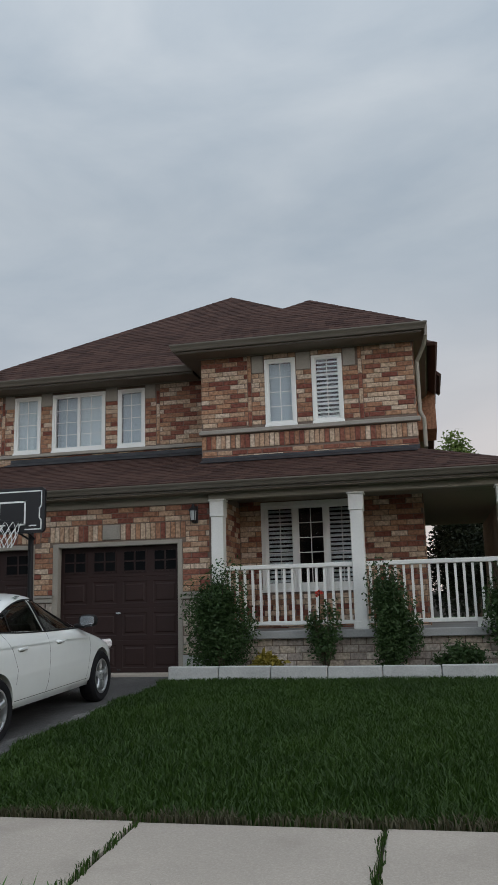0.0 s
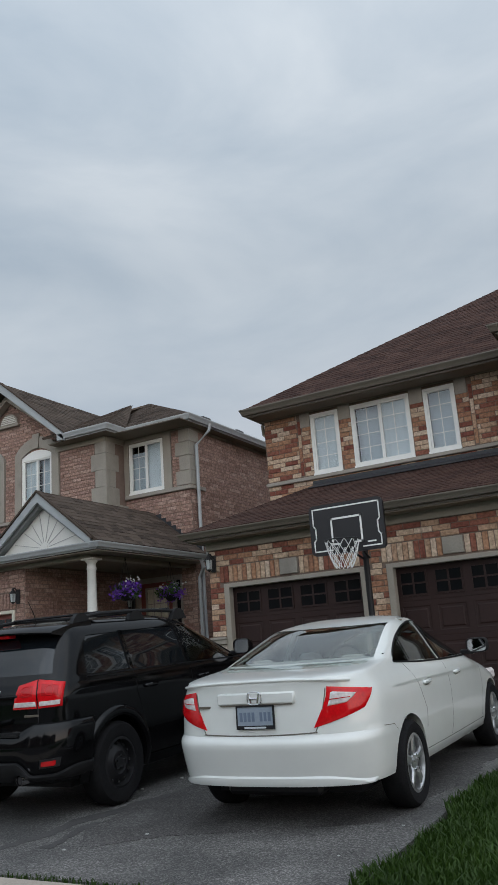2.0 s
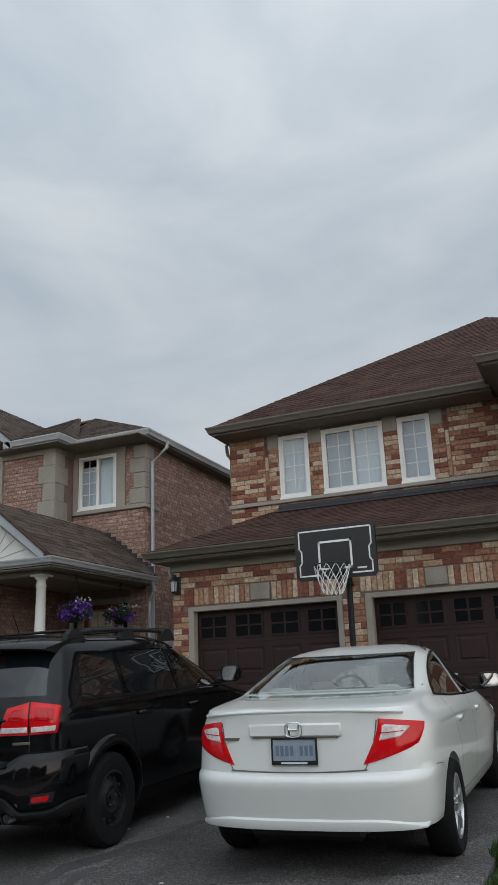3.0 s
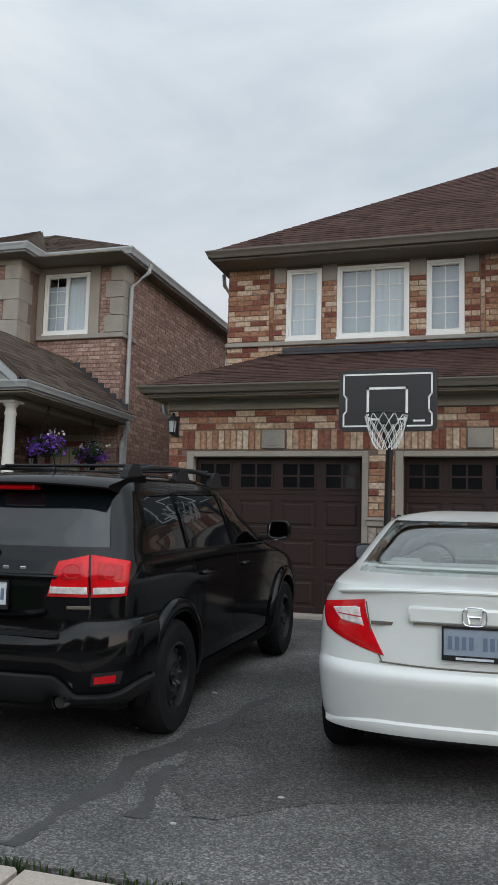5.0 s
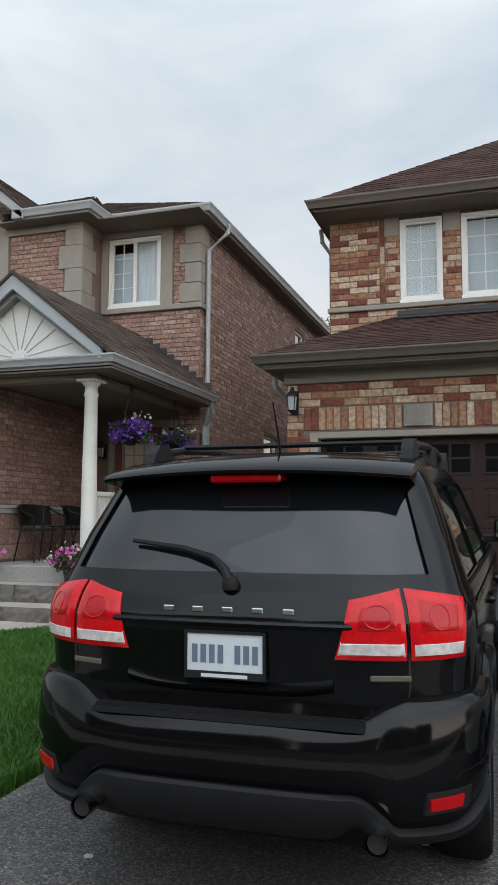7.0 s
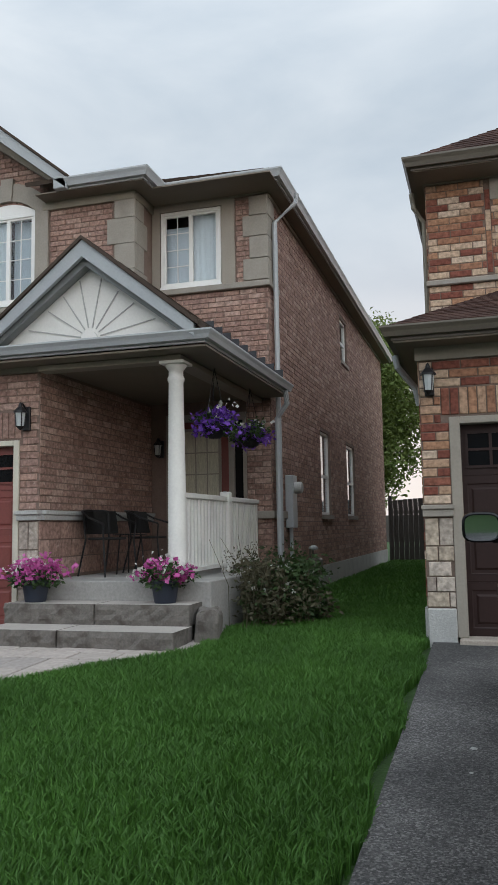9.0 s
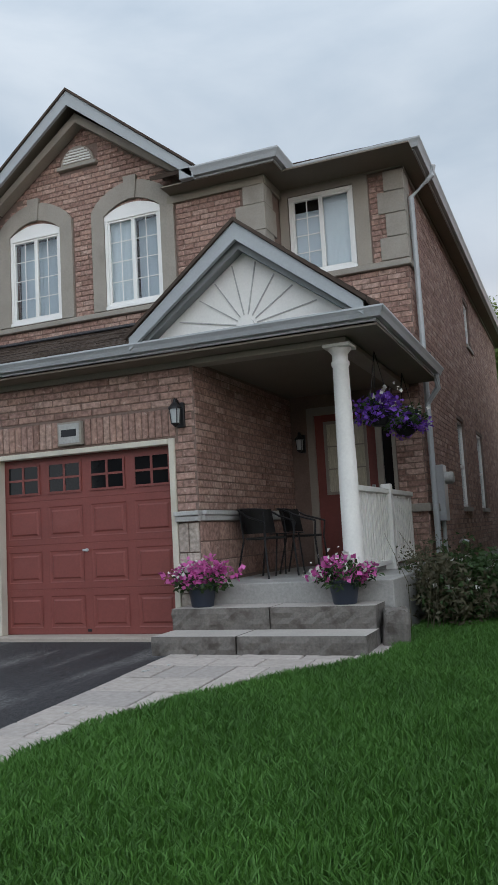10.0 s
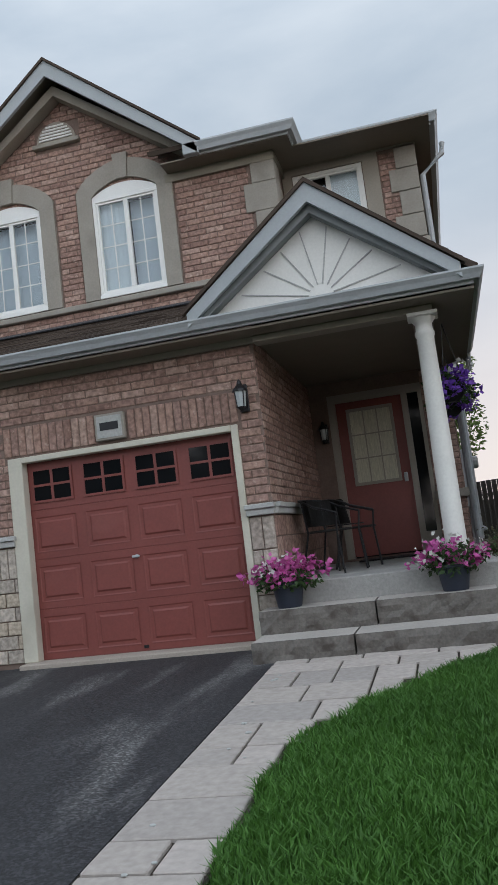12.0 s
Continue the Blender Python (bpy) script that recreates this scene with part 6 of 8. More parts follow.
def skin(sh, reach, low, high, rows, nu=72):
    """A full-width piece over the rear skin between two height lines of u; rows: (share of height, proud by)."""
    bm = bmesh.new()
    g = []
    for i in range(-nu, nu + 1):
        u = reach * i / nu
        a, col = abs(u), []
        z0, z1 = low(a), high(a)
        ease = min(1.0, (reach - a) / 0.08 + 0.06)
        for v, off in rows:
            z = z0 + (z1 - z0) * v
            p = sh.point(a, z) + sh.normal(max(a, 0.02), z) * off * ease
            col.append(bm.verts.new((p.x if u >= 0 else -p.x, p.y, p.z)))
        g.append(col)
    for a, b in zip(g, g[1:]):
        for j in range(len(rows) - 1):
            bm.faces.new((a[j], b[j], b[j + 1], a[j + 1]))
    bmesh.ops.remove_doubles(bm, verts=bm.verts[:], dist=1e-5)
    bmesh.ops.recalc_face_normals(bm, faces=bm.faces[:])
    bmesh.ops.solidify(bm, geom=bm.faces[:], thickness=0.004)
    return bm


def ease_step(a, b, x):
    t = min(max((x - a) / (b - a), 0.0), 1.0)
    return t * t * (3 - 2 * t)


def carve(bm, cutters, material):
    """The solid less all the cutters, as a mesh."""
    ob = new("body", mesh_of("body", bm, material))
    for c in cutters:
        bmesh.ops.recalc_face_normals(c, faces=c.faces[:])
        tool = new("tool", mesh_of("tool", c, material))
        mod = ob.modifiers.new("cut", "BOOLEAN")
        mod.object, mod.operation, mod.solver = tool, "DIFFERENCE", "EXACT"
        me = bpy.data.meshes.new_from_object(ob.evaluated_get(bpy.context.evaluated_depsgraph_get()))
        ob.modifiers.clear()
        ob.data = me
        bpy.data.objects.remove(tool)
    me = ob.data
    bpy.data.objects.remove(ob)
    me.shade_smooth()
    me.set_sharp_from_angle(angle=radians(32))
    return me


def wheel(car, x, y, r, width, rim_r, rim_mat, spokes, side):
    """A wheel on its tyre, facing out to the given side."""
    bm = bmesh.new()
    prof = [(rim_r, -width / 2 + 0.01), (rim_r + 0.02, -width / 2), (r - 0.03, -width / 2), (r - 0.008, -width / 2 + 0.025), (r, -width / 2 + 0.05), (r, width / 2 - 0.05), (r - 0.008, width / 2 - 0.025), (r - 0.03, width / 2), (rim_r + 0.02, width / 2), (rim_r, width / 2 - 0.01)]
    n = 40
    rings = [[bm.verts.new((side * a, q * math.cos(2 * math.pi * k / n), q * math.sin(2 * math.pi * k / n))) for k in range(n)] for q, a in prof]
    for a, b in zip(rings, rings[1:] + rings[:1]):
        for k in range(n):
            bm.faces.new((a[k], a[(k + 1) % n], b[(k + 1) % n], b[k]))
    bmesh.ops.recalc_face_normals(bm, faces=bm.faces[:])
    hub = Vector((x, y, r))
    w = part("wheel", bm, M_RUBBER, car, smooth=True)
    w.matrix_basis = Matrix.Translation(hub)
    bm = bmesh.new()
    d = width / 2
    for rows in ([(rim_r, d - 0.012), (rim_r - 0.022, d - 0.008), (rim_r - 0.03, d - 0.05), (rim_r - 0.03, -d + 0.02), (rim_r, -d + 0.02)],):
        rr = [[bm.verts.new((side * a, q * math.cos(2 * math.pi * k / n), q * math.sin(2 * math.pi * k / n))) for k in range(n)] for q, a in rows]
        for a, b in zip(rr, rr[1:]):
            for k in range(n):
                bm.faces.new((a[k], a[(k + 1) % n], b[(k + 1) % n], b[k]))
    rim = part("rim", bm, rim_mat, w, smooth=True)
    bm = bmesh.new()
    if spokes:
        for k in range(spokes):
            t = 2 * math.pi * k / spokes + math.pi / 2
            out, q = Vector((0, math.cos(t), math.sin(t))), Vector((0, -math.sin(t), math.cos(t)))
            secs = []
            for r_at, half, face in ((0.035, 0.040, d - 0.030), (0.09, 0.036, d - 0.014), (rim_r - 0.06, 0.034, d - 0.012), (rim_r - 0.015, 0.046, d - 0.016)):
                secs.append([bm.verts.new(out * r_at + q * half * e + Vector((side * dd, 0, 0))) for e, dd in ((-1, face - 0.012), (-0.55, face), (0.55, face), (1, face - 0.012), (0.9, face - 0.045), (-0.9, face - 0.045))])
            for m0, m1 in zip(secs, secs[1:]):
                for i in range(6):
                    bm.faces.new((m0[i], m0[(i + 1) % 6], m1[(i + 1) % 6], m1[i]))
            bm.faces.new(secs[0]), bm.faces.new(secs[-1][::-1])
        bmesh.ops.recalc_face_normals(bm, faces=bm.faces[:])
        part("spokes", bm, rim_mat, w)
        part("wheel_well", lathe(bmesh.new(), (0, 0, 0), [(rim_r - 0.03, -0.004), (rim_r - 0.03, 0.004)], 24), M_PLASTIC, w).matrix_basis = Matrix.Translation((side * (d - 0.10), 0, 0)) @ pose(0, 0, 0, 0, 90, 0)
    else:
        part("steel_disc", lathe(bmesh.new(), (0, 0, 0), [(rim_r - 0.03, -0.004), (rim_r - 0.05, 0.004), (0.13, 0.03), (0.10, 0.045), (0.07, 0.03), (0.05, 0.03)], 24), rim_mat, w, smooth=True).matrix_basis = Matrix.Translation((side * (d - 0.07), 0, 0)) @ pose(0, 0, 0, 0, 90 * side, 0)
        for k in range(12):
            t = 2 * math.pi * k / 12
            bm = lathe(bmesh.new(), (0, 0, 0), [(0.016, 0.0), (0.014, 0.006)], 8)
            # Near-black disc stands in for the shade in a wheel slot.
            part("slot", bm, M_SHADE_BLACK, w).matrix_basis = Matrix.Translation((side * (d - 0.052), 0.168 * math.cos(t), 0.168 * math.sin(t))) @ pose(0, 0, 0, 0, 90 * side, 0)
    for k in range(5):
        t = 2 * math.pi * k / 5 + 0.3
        part("wheel_nut", lathe(bmesh.new(), (0, 0, 0), [(0.011, 0), (0.010, 0.018)], 6), M_CHROME, w).matrix_basis = Matrix.Translation((side * (d - 0.022), 0.057 * math.cos(t), 0.057 * math.sin(t))) @ pose(0, 0, 0, 0, 90 * side, 0)
    part("hub_cap", lathe(bmesh.new(), (0, 0, 0), [(0.06, -0.04), (0.058, 0.0), (0.035, 0.006)], 16), rim_mat, w, smooth=True).matrix_basis = Matrix.Translation((side * (d - 0.022), 0, 0)) @ pose(0, 0, 0, 0, 90 * side, 0)
    return w


def ribbon(sh, pts, width, off=0.0025, mirror=False):
    """A narrow line on the flank along (y, z) points, for seams and mouldings."""
    bm = bmesh.new()
    pr = None
    fine = []
    for a, b in zip(pts, pts[1:]):
        k = max(1, int(math.dist(a, b) / 0.04))
        fine += [(a[0] + (b[0] - a[0]) * i / k, a[1] + (b[1] - a[1]) * i / k) for i in range(k)]
    fine.append(pts[-1])
    for i, p in enumerate(fine):
        a, b = fine[max(i - 1, 0)], fine[min(i + 1, len(fine) - 1)]
        d = Vector((b[0] - a[0], b[1] - a[1])).normalized()
        n = Vector((-d.y, d.x)) * width / 2
        cur = []
        for s in (-1, 1):
            q = sh.side(p[0] + n.x * s, p[1] + n.y * s, off)
            if mirror:
                q.x = -q.x
            cur.append(bm.verts.new(q))
        if pr:
            bm.faces.new((pr[0], pr[1], cur[1], cur[0]))
        pr = cur
    bmesh.ops.solidify(bm, geom=bm.faces[:], thickness=0.004)
    return bm


def side_glass(sh, low, high, car, glass, name="side_window"):
    """Panes on both flanks between a lower and an upper line, each of (y, z) at the same steps."""
    for s in (1, -1):
        bm = bmesh.new()
        g = [[bm.verts.new(Vector((s, 1, 1)) * sh.side(a[0] + (b[0] - a[0]) * v, a[1] + (b[1] - a[1]) * v, -0.010)) for v in [k / 6 for k in range(-1, 8)]] for a, b in zip(low, high)]
        for a, b in zip(g, g[1:]):
            for i in range(8):
                bm.faces.new((a[i], b[i], b[i + 1], a[i + 1]))
        bmesh.ops.recalc_face_normals(bm, faces=bm.faces[:])
        bmesh.ops.solidify(bm, geom=bm.faces[:], thickness=0.004)
        part(name, bm, glass, car, smooth=True)
    return prism(bmesh.new(), list(low) + list(high)[::-1], "x", -1.3, 1.3)


def end_glass(sh, x_low, x_high, z0, z1, car, glass, front=False, name="rear_window"):
    bm = bmesh.new()
    g = []
    for j in range(-1, 10):
        z = z0 + (z1 - z0) * j / 8
        w = x_low + (x_high - x_low) * j / 8
        g.append([bm.verts.new(sh.end(w * (i - 8) / 7.4, z, 0.010, front)) for i in range(17)])
    for a, b in zip(g, g[1:]):
        for i in range(16):
            bm.faces.new((a[i], a[i + 1], b[i + 1], b[i]))
    bmesh.ops.recalc_face_normals(bm, faces=bm.faces[:])
    bmesh.ops.solidify(bm, geom=bm.faces[:], thickness=0.004)
    part(name, bm, glass, car, smooth=True)
    a, b = (2.3, 5.5) if front else (-0.5, 1.75)
    return prism(bmesh.new(), [(-x_low, z0), (x_low, z0), (x_high, z1), (-x_high, z1)], "y", a, b)


def arch_cut(x, y, r, z):
    bm = bmesh.new()
    n = 36
    for s in (x,):
        pts = [(y + r * math.cos(2 * math.pi * k / n), z + r * math.sin(2 * math.pi * k / n)) for k in range(n)]
        prism(bm, pts, "x", s * 0.50, s * 1.4)
    return bm


def seat(car, x, y, z, material, bench=0.0):
    bm = bmesh.new()
    w = 0.24 + bench
    box(bm, -w, w, -0.06, 0.06, -0.1, 0.52, bevel=0.03, m=pose(x, y, z + 0.1, 14))
    for hx in ((-0.42, 0.42) if bench else (0.0,)):
        box(bm, hx - 0.12, hx + 0.12, -0.04, 0.05, 0.54, 0.70, bevel=0.04, m=pose(x, y, z + 0.1, 14))
    part("seat", bm, material, car, smooth=True)


def plate(car, x, y, z, lean, frame_mat, face, ink):
    m = pose(x, y, z, lean)
    p = part("number_plate", box(bmesh.new(), -0.152, 0.152, -0.006, 0.004, -0.076, 0.076, bevel=0.004, m=m), face, car, "plate with plain printed bars")
    part("plate_frame", boxes((-0.158, 0.158, -0.012, 0.002, 0.072, 0.082), (-0.158, 0.158, -0.012, 0.002, -0.084, -0.058), (-0.158, -0.148, -0.012, 0.002, -0.058, 0.072), (0.148, 0.158, -0.012, 0.002, -0.058, 0.072)), frame_mat, p).matrix_basis = m
    for x in (-0.118, -0.084, -0.050, -0.016, 0.050, 0.084, 0.118):
        part("plate_bar", boxes((x - 0.011, x + 0.011, -0.0085, -0.0065, -0.030, 0.034)), ink, p).matrix_basis = m
    part("frame_bar", boxes((-0.09, 0.09, -0.0135, -0.012, -0.078, -0.066)), M_PLATE, p).matrix_basis = m


def mirror_pod(car, sh, y, z, paint, s, w=0.108, h=0.074):
    """A door mirror: a rounded shell that narrows forwards, glass facing back, on a short arm."""
    q = sh.side(y, z)
    cx, cz = s * (q.x + 0.05 + w), z + 0.05 + h * 0.5

    def ring(fx, fz, yy):
        pts = []
        for k in range(28):
            a = 2 * math.pi * k / 28
            c, d = math.cos(a), math.sin(a)
            pts.append((cx + w * fx * math.copysign(abs(c) ** 0.55, c), yy, cz + h * fz * math.copysign(abs(d) ** 0.55, d)))
        return pts
    bm = bmesh.new()
    rows = [[bm.verts.new(p) for p in ring(*r)] for r in ((0.84, 0.80, y - 0.035), (0.90, 0.87, y - 0.05), (0.98, 0.97, y - 0.045), (1.0, 1.0, y - 0.02), (0.97, 0.95, y + 0.03), (0.84, 0.80, y + 0.08), (0.50, 0.45, y + 0.115))]
    for a, b in zip(rows, rows[1:]):
        for i in range(28):
            bm.faces.new((a[i], a[(i + 1) % 28], b[(i + 1) % 28], b[i]))
    bm.faces.new(rows[-1])
    bmesh.ops.recalc_face_normals(bm, faces=bm.faces[:])
    pod = part("door_mirror", bm, paint, car, smooth=True)
    part("mirror_glass", prism(bmesh.new(), [(p[0], p[2]) for p in ring(0.85, 0.81, 0)], "y", y - 0.036, y - 0.031), M_MIRROR, pod)
    part("mirror_arm", box(bmesh.new(), -0.07, 0.07, -0.03, 0.03, -0.02, 0.03, bevel=0.01, m=pose(s * (q.x + 0.04), y + 0.03, z + 0.02)), M_PLASTIC, pod)


def put(car, x, y, turn=0.0, size=(1, 1, 1)):
    """Stand a finished car on the sloping drive with its rear at y."""
    zr, zf = ground_z(y + 0.9), ground_z(y + 3.6)
    tilt = math.degrees(math.atan2(zf - zr, 2.7))
    car.matrix_basis = pose(x, y, zr - 0.9 * math.tan(radians(tilt)), tilt, 0, turn) @ Matrix.Diagonal((*size, 1))


# --- white sedan ---
sh = Shell(rear=[(0.2, 0.20), (0.245, 0.14), (0.28, 0.085), (0.36, 0.055), (0.48, 0.025), (0.58, 0.0), (0.61, 0.0), (0.635, 0.012), (0.66, 0.045), (0.75, 0.050), (0.88, 0.058), (0.96, 0.062), (1.02, 0.055), (1.045, 0.065), (1.058, 0.13), (1.068, 0.22), (1.08, 0.36), (1.092, 0.50), (1.105, 0.60), (1.2, 0.86), (1.3, 1.16), (1.36, 1.38), (1.40, 1.64), (1.425, 1.88), (1.435, 2.05)],
           front=[(0.2, 4.38), (0.4, 4.52), (0.6, 4.48), (0.7, 4.36), (0.8, 4.05), (0.90, 3.65), (0.98, 3.38), (1.1, 3.10), (1.25, 2.76), (1.34, 2.52), (1.40, 2.32), (1.435, 2.15)],
           half=[(0.2, 0.79), (0.28, 0.835), (0.36, 0.858), (0.48, 0.872), (0.60, 0.880), (0.72, 0.878), (0.84, 0.872), (0.90, 0.862), (0.96, 0.838), (1.01, 0.806), (1.05, 0.782), (1.08, 0.765), (1.105, 0.750), (1.2, 0.702), (1.3, 0.645), (1.345, 0.610), (1.38, 0.560), (1.405, 0.48), (1.425, 0.36), (1.435, 0.2)],
           corner=[(0.2, 0.46), (0.6, 0.50), (0.9, 0.52), (1.0, 0.48), (1.06, 0.44), (1.1, 0.50), (1.2, 0.56), (1.3, 0.52), (1.4, 0.34), (1.435, 0.1)], fcorner=0.95, n=3.0)
sedan = thing("sedan_car", (0, 0, 0), "white compact sedan parked on the asphalt driveway", "car")
zs = [0.312, 0.318, 0.33, 0.36, 0.39, 0.43, 0.48, 0.53, 0.565, 0.585, 0.60, 0.612, 0.623, 0.635, 0.646, 0.66, 0.70, 0.75, 0.80, 0.84, 0.87, 0.90, 0.93, 0.96, 0.985, 1.005, 1.02, 1.034, 1.045, 1.052, 1.058, 1.063, 1.068, 1.074, 1.08, 1.086, 1.092, 1.098, 1.105, 1.13, 1.16, 1.2, 1.25, 1.3, 1.33, 1.345, 1.36, 1.38, 1.392, 1.405, 1.416, 1.426, 1.433]
cuts = []
k = 16
# rear door glass runs back into a point; front door glass follows the roof down to the mirror
low = [(1.00 + 1.06 * i / k, 1.075 - 0.070 * (i / k) ** 0.8) for i in range(k + 1)]
high = [(1.04 + 0.99 * i / k, 1.095 + 0.255 * math.sin(min(i / k, 1) * math.pi / 2) ** 0.85) for i in range(k + 1)]
cuts.append(side_glass(sh, low, high, sedan, M_SIDE_GLASS))
low = [(2.12 + (3.12 - 2.12) * i / k, 1.003 - 0.028 * i / k) for i in range(k + 1)]
high = [(2.09 + (3.04 - 2.09) * i / k, min(1.352 - 0.012 * i / k, 1.012 + (3.10 - (2.09 + 0.95 * i / k)) * 0.56)) for i in range(k + 1)]
cuts.append(side_glass(sh, low, high, sedan, M_SIDE_GLASS))
cuts.append(end_glass(sh, 0.665, 0.545, 1.116, 1.365, sedan, M_CAR_GLASS))
cuts.append(end_glass(sh, 0.64, 0.52, 1.03, 1.35, sedan, M_CAR_GLASS, True, "windscreen"))
cabin = sh.solid([1.108, 1.16, 1.2, 1.25, 1.3, 1.335, 1.368], 0.055, 0.12)
well = boxes((-0.70, 0.70, 0.95, 3.0, 0.70, 1.14))
me = carve(sh.solid(zs), [cabin, well] + cuts[::-1] + [arch_cut(s, y, 0.350, 0.325) for s in (1, -1) for y in (0.94, 3.61)], M_PAINT_W)
body = new("body", me)
body.parent = sedan
for s in (1, -1):
    for y in (0.94, 3.61):
        wheel(sedan, s * 0.775, y, 0.318, 0.205, 0.215, M_ALLOY, 5, s)
    mir = s < 0
    lamp = part("tail_light", sh.patch([(0.255, 0.705), (0.69, 0.815), (0.84, 0.935), (0.400, 0.980)], 0.012, 0.02, mirror=mir), M_RED_LENS, sedan, "red tail light with a clear inset", True)
    part("clear_inset", sh.patch([(0.355, 0.840), (0.52, 0.858), (0.65, 0.922), (0.410, 0.950)], 0.018, 0.012, mirror=mir), M_CLEAR_LENS, lamp, smooth=True)
    part("lens_divider", sh.patch([(0.380, 0.886), (0.57, 0.893), (0.575, 0.899), (0.383, 0.894)], 0.021, 0.012, mirror=mir), M_RED_DEEP, lamp, smooth=True)
    for pts in ([(2.08, 1.0), (2.10, 0.75), (2.06, 0.45), (1.98, 0.30)], [(1.14, 1.06), (1.27, 0.86), (1.36, 0.66), (1.33, 0.52)], [(3.22, 0.96), (3.24, 0.70), (3.16, 0.40), (3.10, 0.30)], [(1.32, 0.355), (3.2, 0.345)]):
        part("door_seam", ribbon(sh, pts, 0.006, 0.001, mir), M_PLASTIC, sedan)
    part("bumper_seam", ribbon(sh, [(0.42, 0.665), (0.60, 0.650), (0.66, 0.60)], 0.005, 0.001, mir), M_GUTTER, sedan)
    # raised crease along the flank through the door handles
    part("flank_crease", ribbon(sh, [(0.70, 0.905), (1.30, 0.895), (2.20, 0.870), (3.20, 0.835)], 0.020, 0.004, mir), M_PAINT_W, sedan, smooth=True)
    for y in (1.38, 2.28):
        q = sh.side(y + 0.08, 0.865)
        part("door_handle", box(bmesh.new(), -0.018, 0.026, -0.095, 0.095, -0.017, 0.017, bevel=0.012, m=Matrix.Translation((s * q.x, y + 0.08, 0.862))), M_PAINT_W, sedan, smooth=True)
        # Flat dark strip paints the shade behind the handle; no hollow is cut.
        part("handle_shade", ribbon(sh, [(y + 0.02, 0.852), (y + 0.12, 0.852)], 0.035, 0.0012, mir), M_GUTTER, sedan)
    part("sill", ribbon(sh, [(1.30, 0.315), (3.2, 0.30)], 0.06, 0.010, mir), M_PAINT_W, sedan)
    part("window_trim", ribbon(sh, [(0.99, 1.068), (1.5, 1.025), (2.09, 0.996), (3.12, 0.966)], 0.016, 0.003, mir), M_PLASTIC, sedan)
    part("window_trim", ribbon(sh, [(y, z + 0.006) for y, z in [(1.04 + 0.99 * i / k, 1.095 + 0.255 * math.sin(i / k * math.pi / 2) ** 0.85) for i in range(k + 1)]] + [(2.60, 1.348), (3.12, 0.995)], 0.012, 0.002, mir), M_PLASTIC, sedan)
    part("pillar_trim", ribbon(sh, [(2.09, 1.0), (2.06, 1.35)], 0.062, 0.002, mir), M_PLASTIC, sedan)
    part("quarter_bar", ribbon(sh, [(1.36, 1.055), (1.40, 1.245)], 0.022, 0.001, mir), M_PLASTIC, sedan)
    mirror_pod(sedan, sh, 3.00, 0.965, M_PLASTIC, s)
# boot lid: seams, lip, raised garnish over the plate
bm = bmesh.new()
for sx in (-1, 1):
    tube(bm, [sh.end(sx * (0.545 - 0.008 * t - 0.04 * (t / 6) ** 3), 0.97 - 0.295 * t / 6, -0.0005) for t in range(7)], 0.0035, 6)
tube(bm, [sh.end(-0.47 + 0.94 * t / 20, 0.675 - 0.012 * math.sin(math.pi * t / 20), -0.0005) for t in range(21)], 0.0045, 6)
part("boot_seam", bm, M_GUTTER, sedan)
bm = bmesh.new()
tube(bm, [sh.end(-0.70 + 1.40 * t / 24, 1.042 - 0.030 * abs(t / 12 - 1) ** 3, -0.006) for t in range(25)], 0.012, 8)
part("boot_lip", bm, M_PAINT_W, sedan, smooth=True)
q = sh.end(0, 0.925)
bm = box(bmesh.new(), -0.325, 0.325, -0.014, 0.03, -0.045, 0.040, bevel=0.012, m=Matrix.Translation(q))
part("garnish", bm, M_PAINT_W, sedan, smooth=True)
# Dark strip painted as the shade along the garnish's lower edge.
part("garnish_shadow", box(bmesh.new(), -0.30, 0.30, -0.008, 0.02, -0.008, 0.0, m=Matrix.Translation(sh.end(0, 0.882))), M_GUTTER, sedan)
bm = bmesh.new()
for sx in (-1, 1):
    tube(bm, [(sx * 0.026, q.y - 0.019, 0.893), (sx * 0.033, q.y - 0.019, 0.925), (sx * 0.040, q.y - 0.019, 0.960)], 0.0065, 6)
tube(bm, [(-0.032, q.y - 0.019, 0.926), (0.032, q.y - 0.019, 0.926)], 0.0065, 6)
ring = [Vector((0.058 * math.copysign(abs(math.cos(a)) ** 0.6, math.cos(a)), q.y - 0.017, 0.926 + 0.046 * math.copysign(abs(math.sin(a)) ** 0.6, math.sin(a)))) for a in [2 * math.pi * j / 28 for j in range(29)]]
tube(bm, ring, 0.004, 6)
part("badge", bm, M_CHROME, sedan, "small chrome badge")
part("name_bar", box(bmesh.new(), -0.515, -0.385, -0.006, 0.004, -0.009, 0.009, m=Matrix.Translation(Vector((0, sh.end(-0.45, 0.86).y, 0.868)))), M_GUTTER, sedan)
plate(sedan, 0, sh.end(0, 0.80).y - 0.012, 0.795, -3, M_PLASTIC, M_PLATE_SHADED, M_PLATE_INK)
# lower edge of the bumper: a shallow proud lip
bm = skin(sh, 0.80, lambda u: 0.312, lambda u: 0.385 - 0.045 * ease_step(0.25, 0.75, u), [(0.0, 0.0), (0.12, 0.020), (0.5, 0.022), (0.85, 0.014), (1.0, -0.003)])
part("bumper_lip", bm, M_PAINT_W, sedan, smooth=True)
part("underbody", boxes((-0.60, 0.60, 0.45, 4.1, 0.20, 0.318)), M_PLASTIC, sedan)
part("silencer", boxes((-0.45, 0.35, 0.30, 0.62, 0.20, 0.317), bevel=0.03), M_METAL_DARK, sedan)
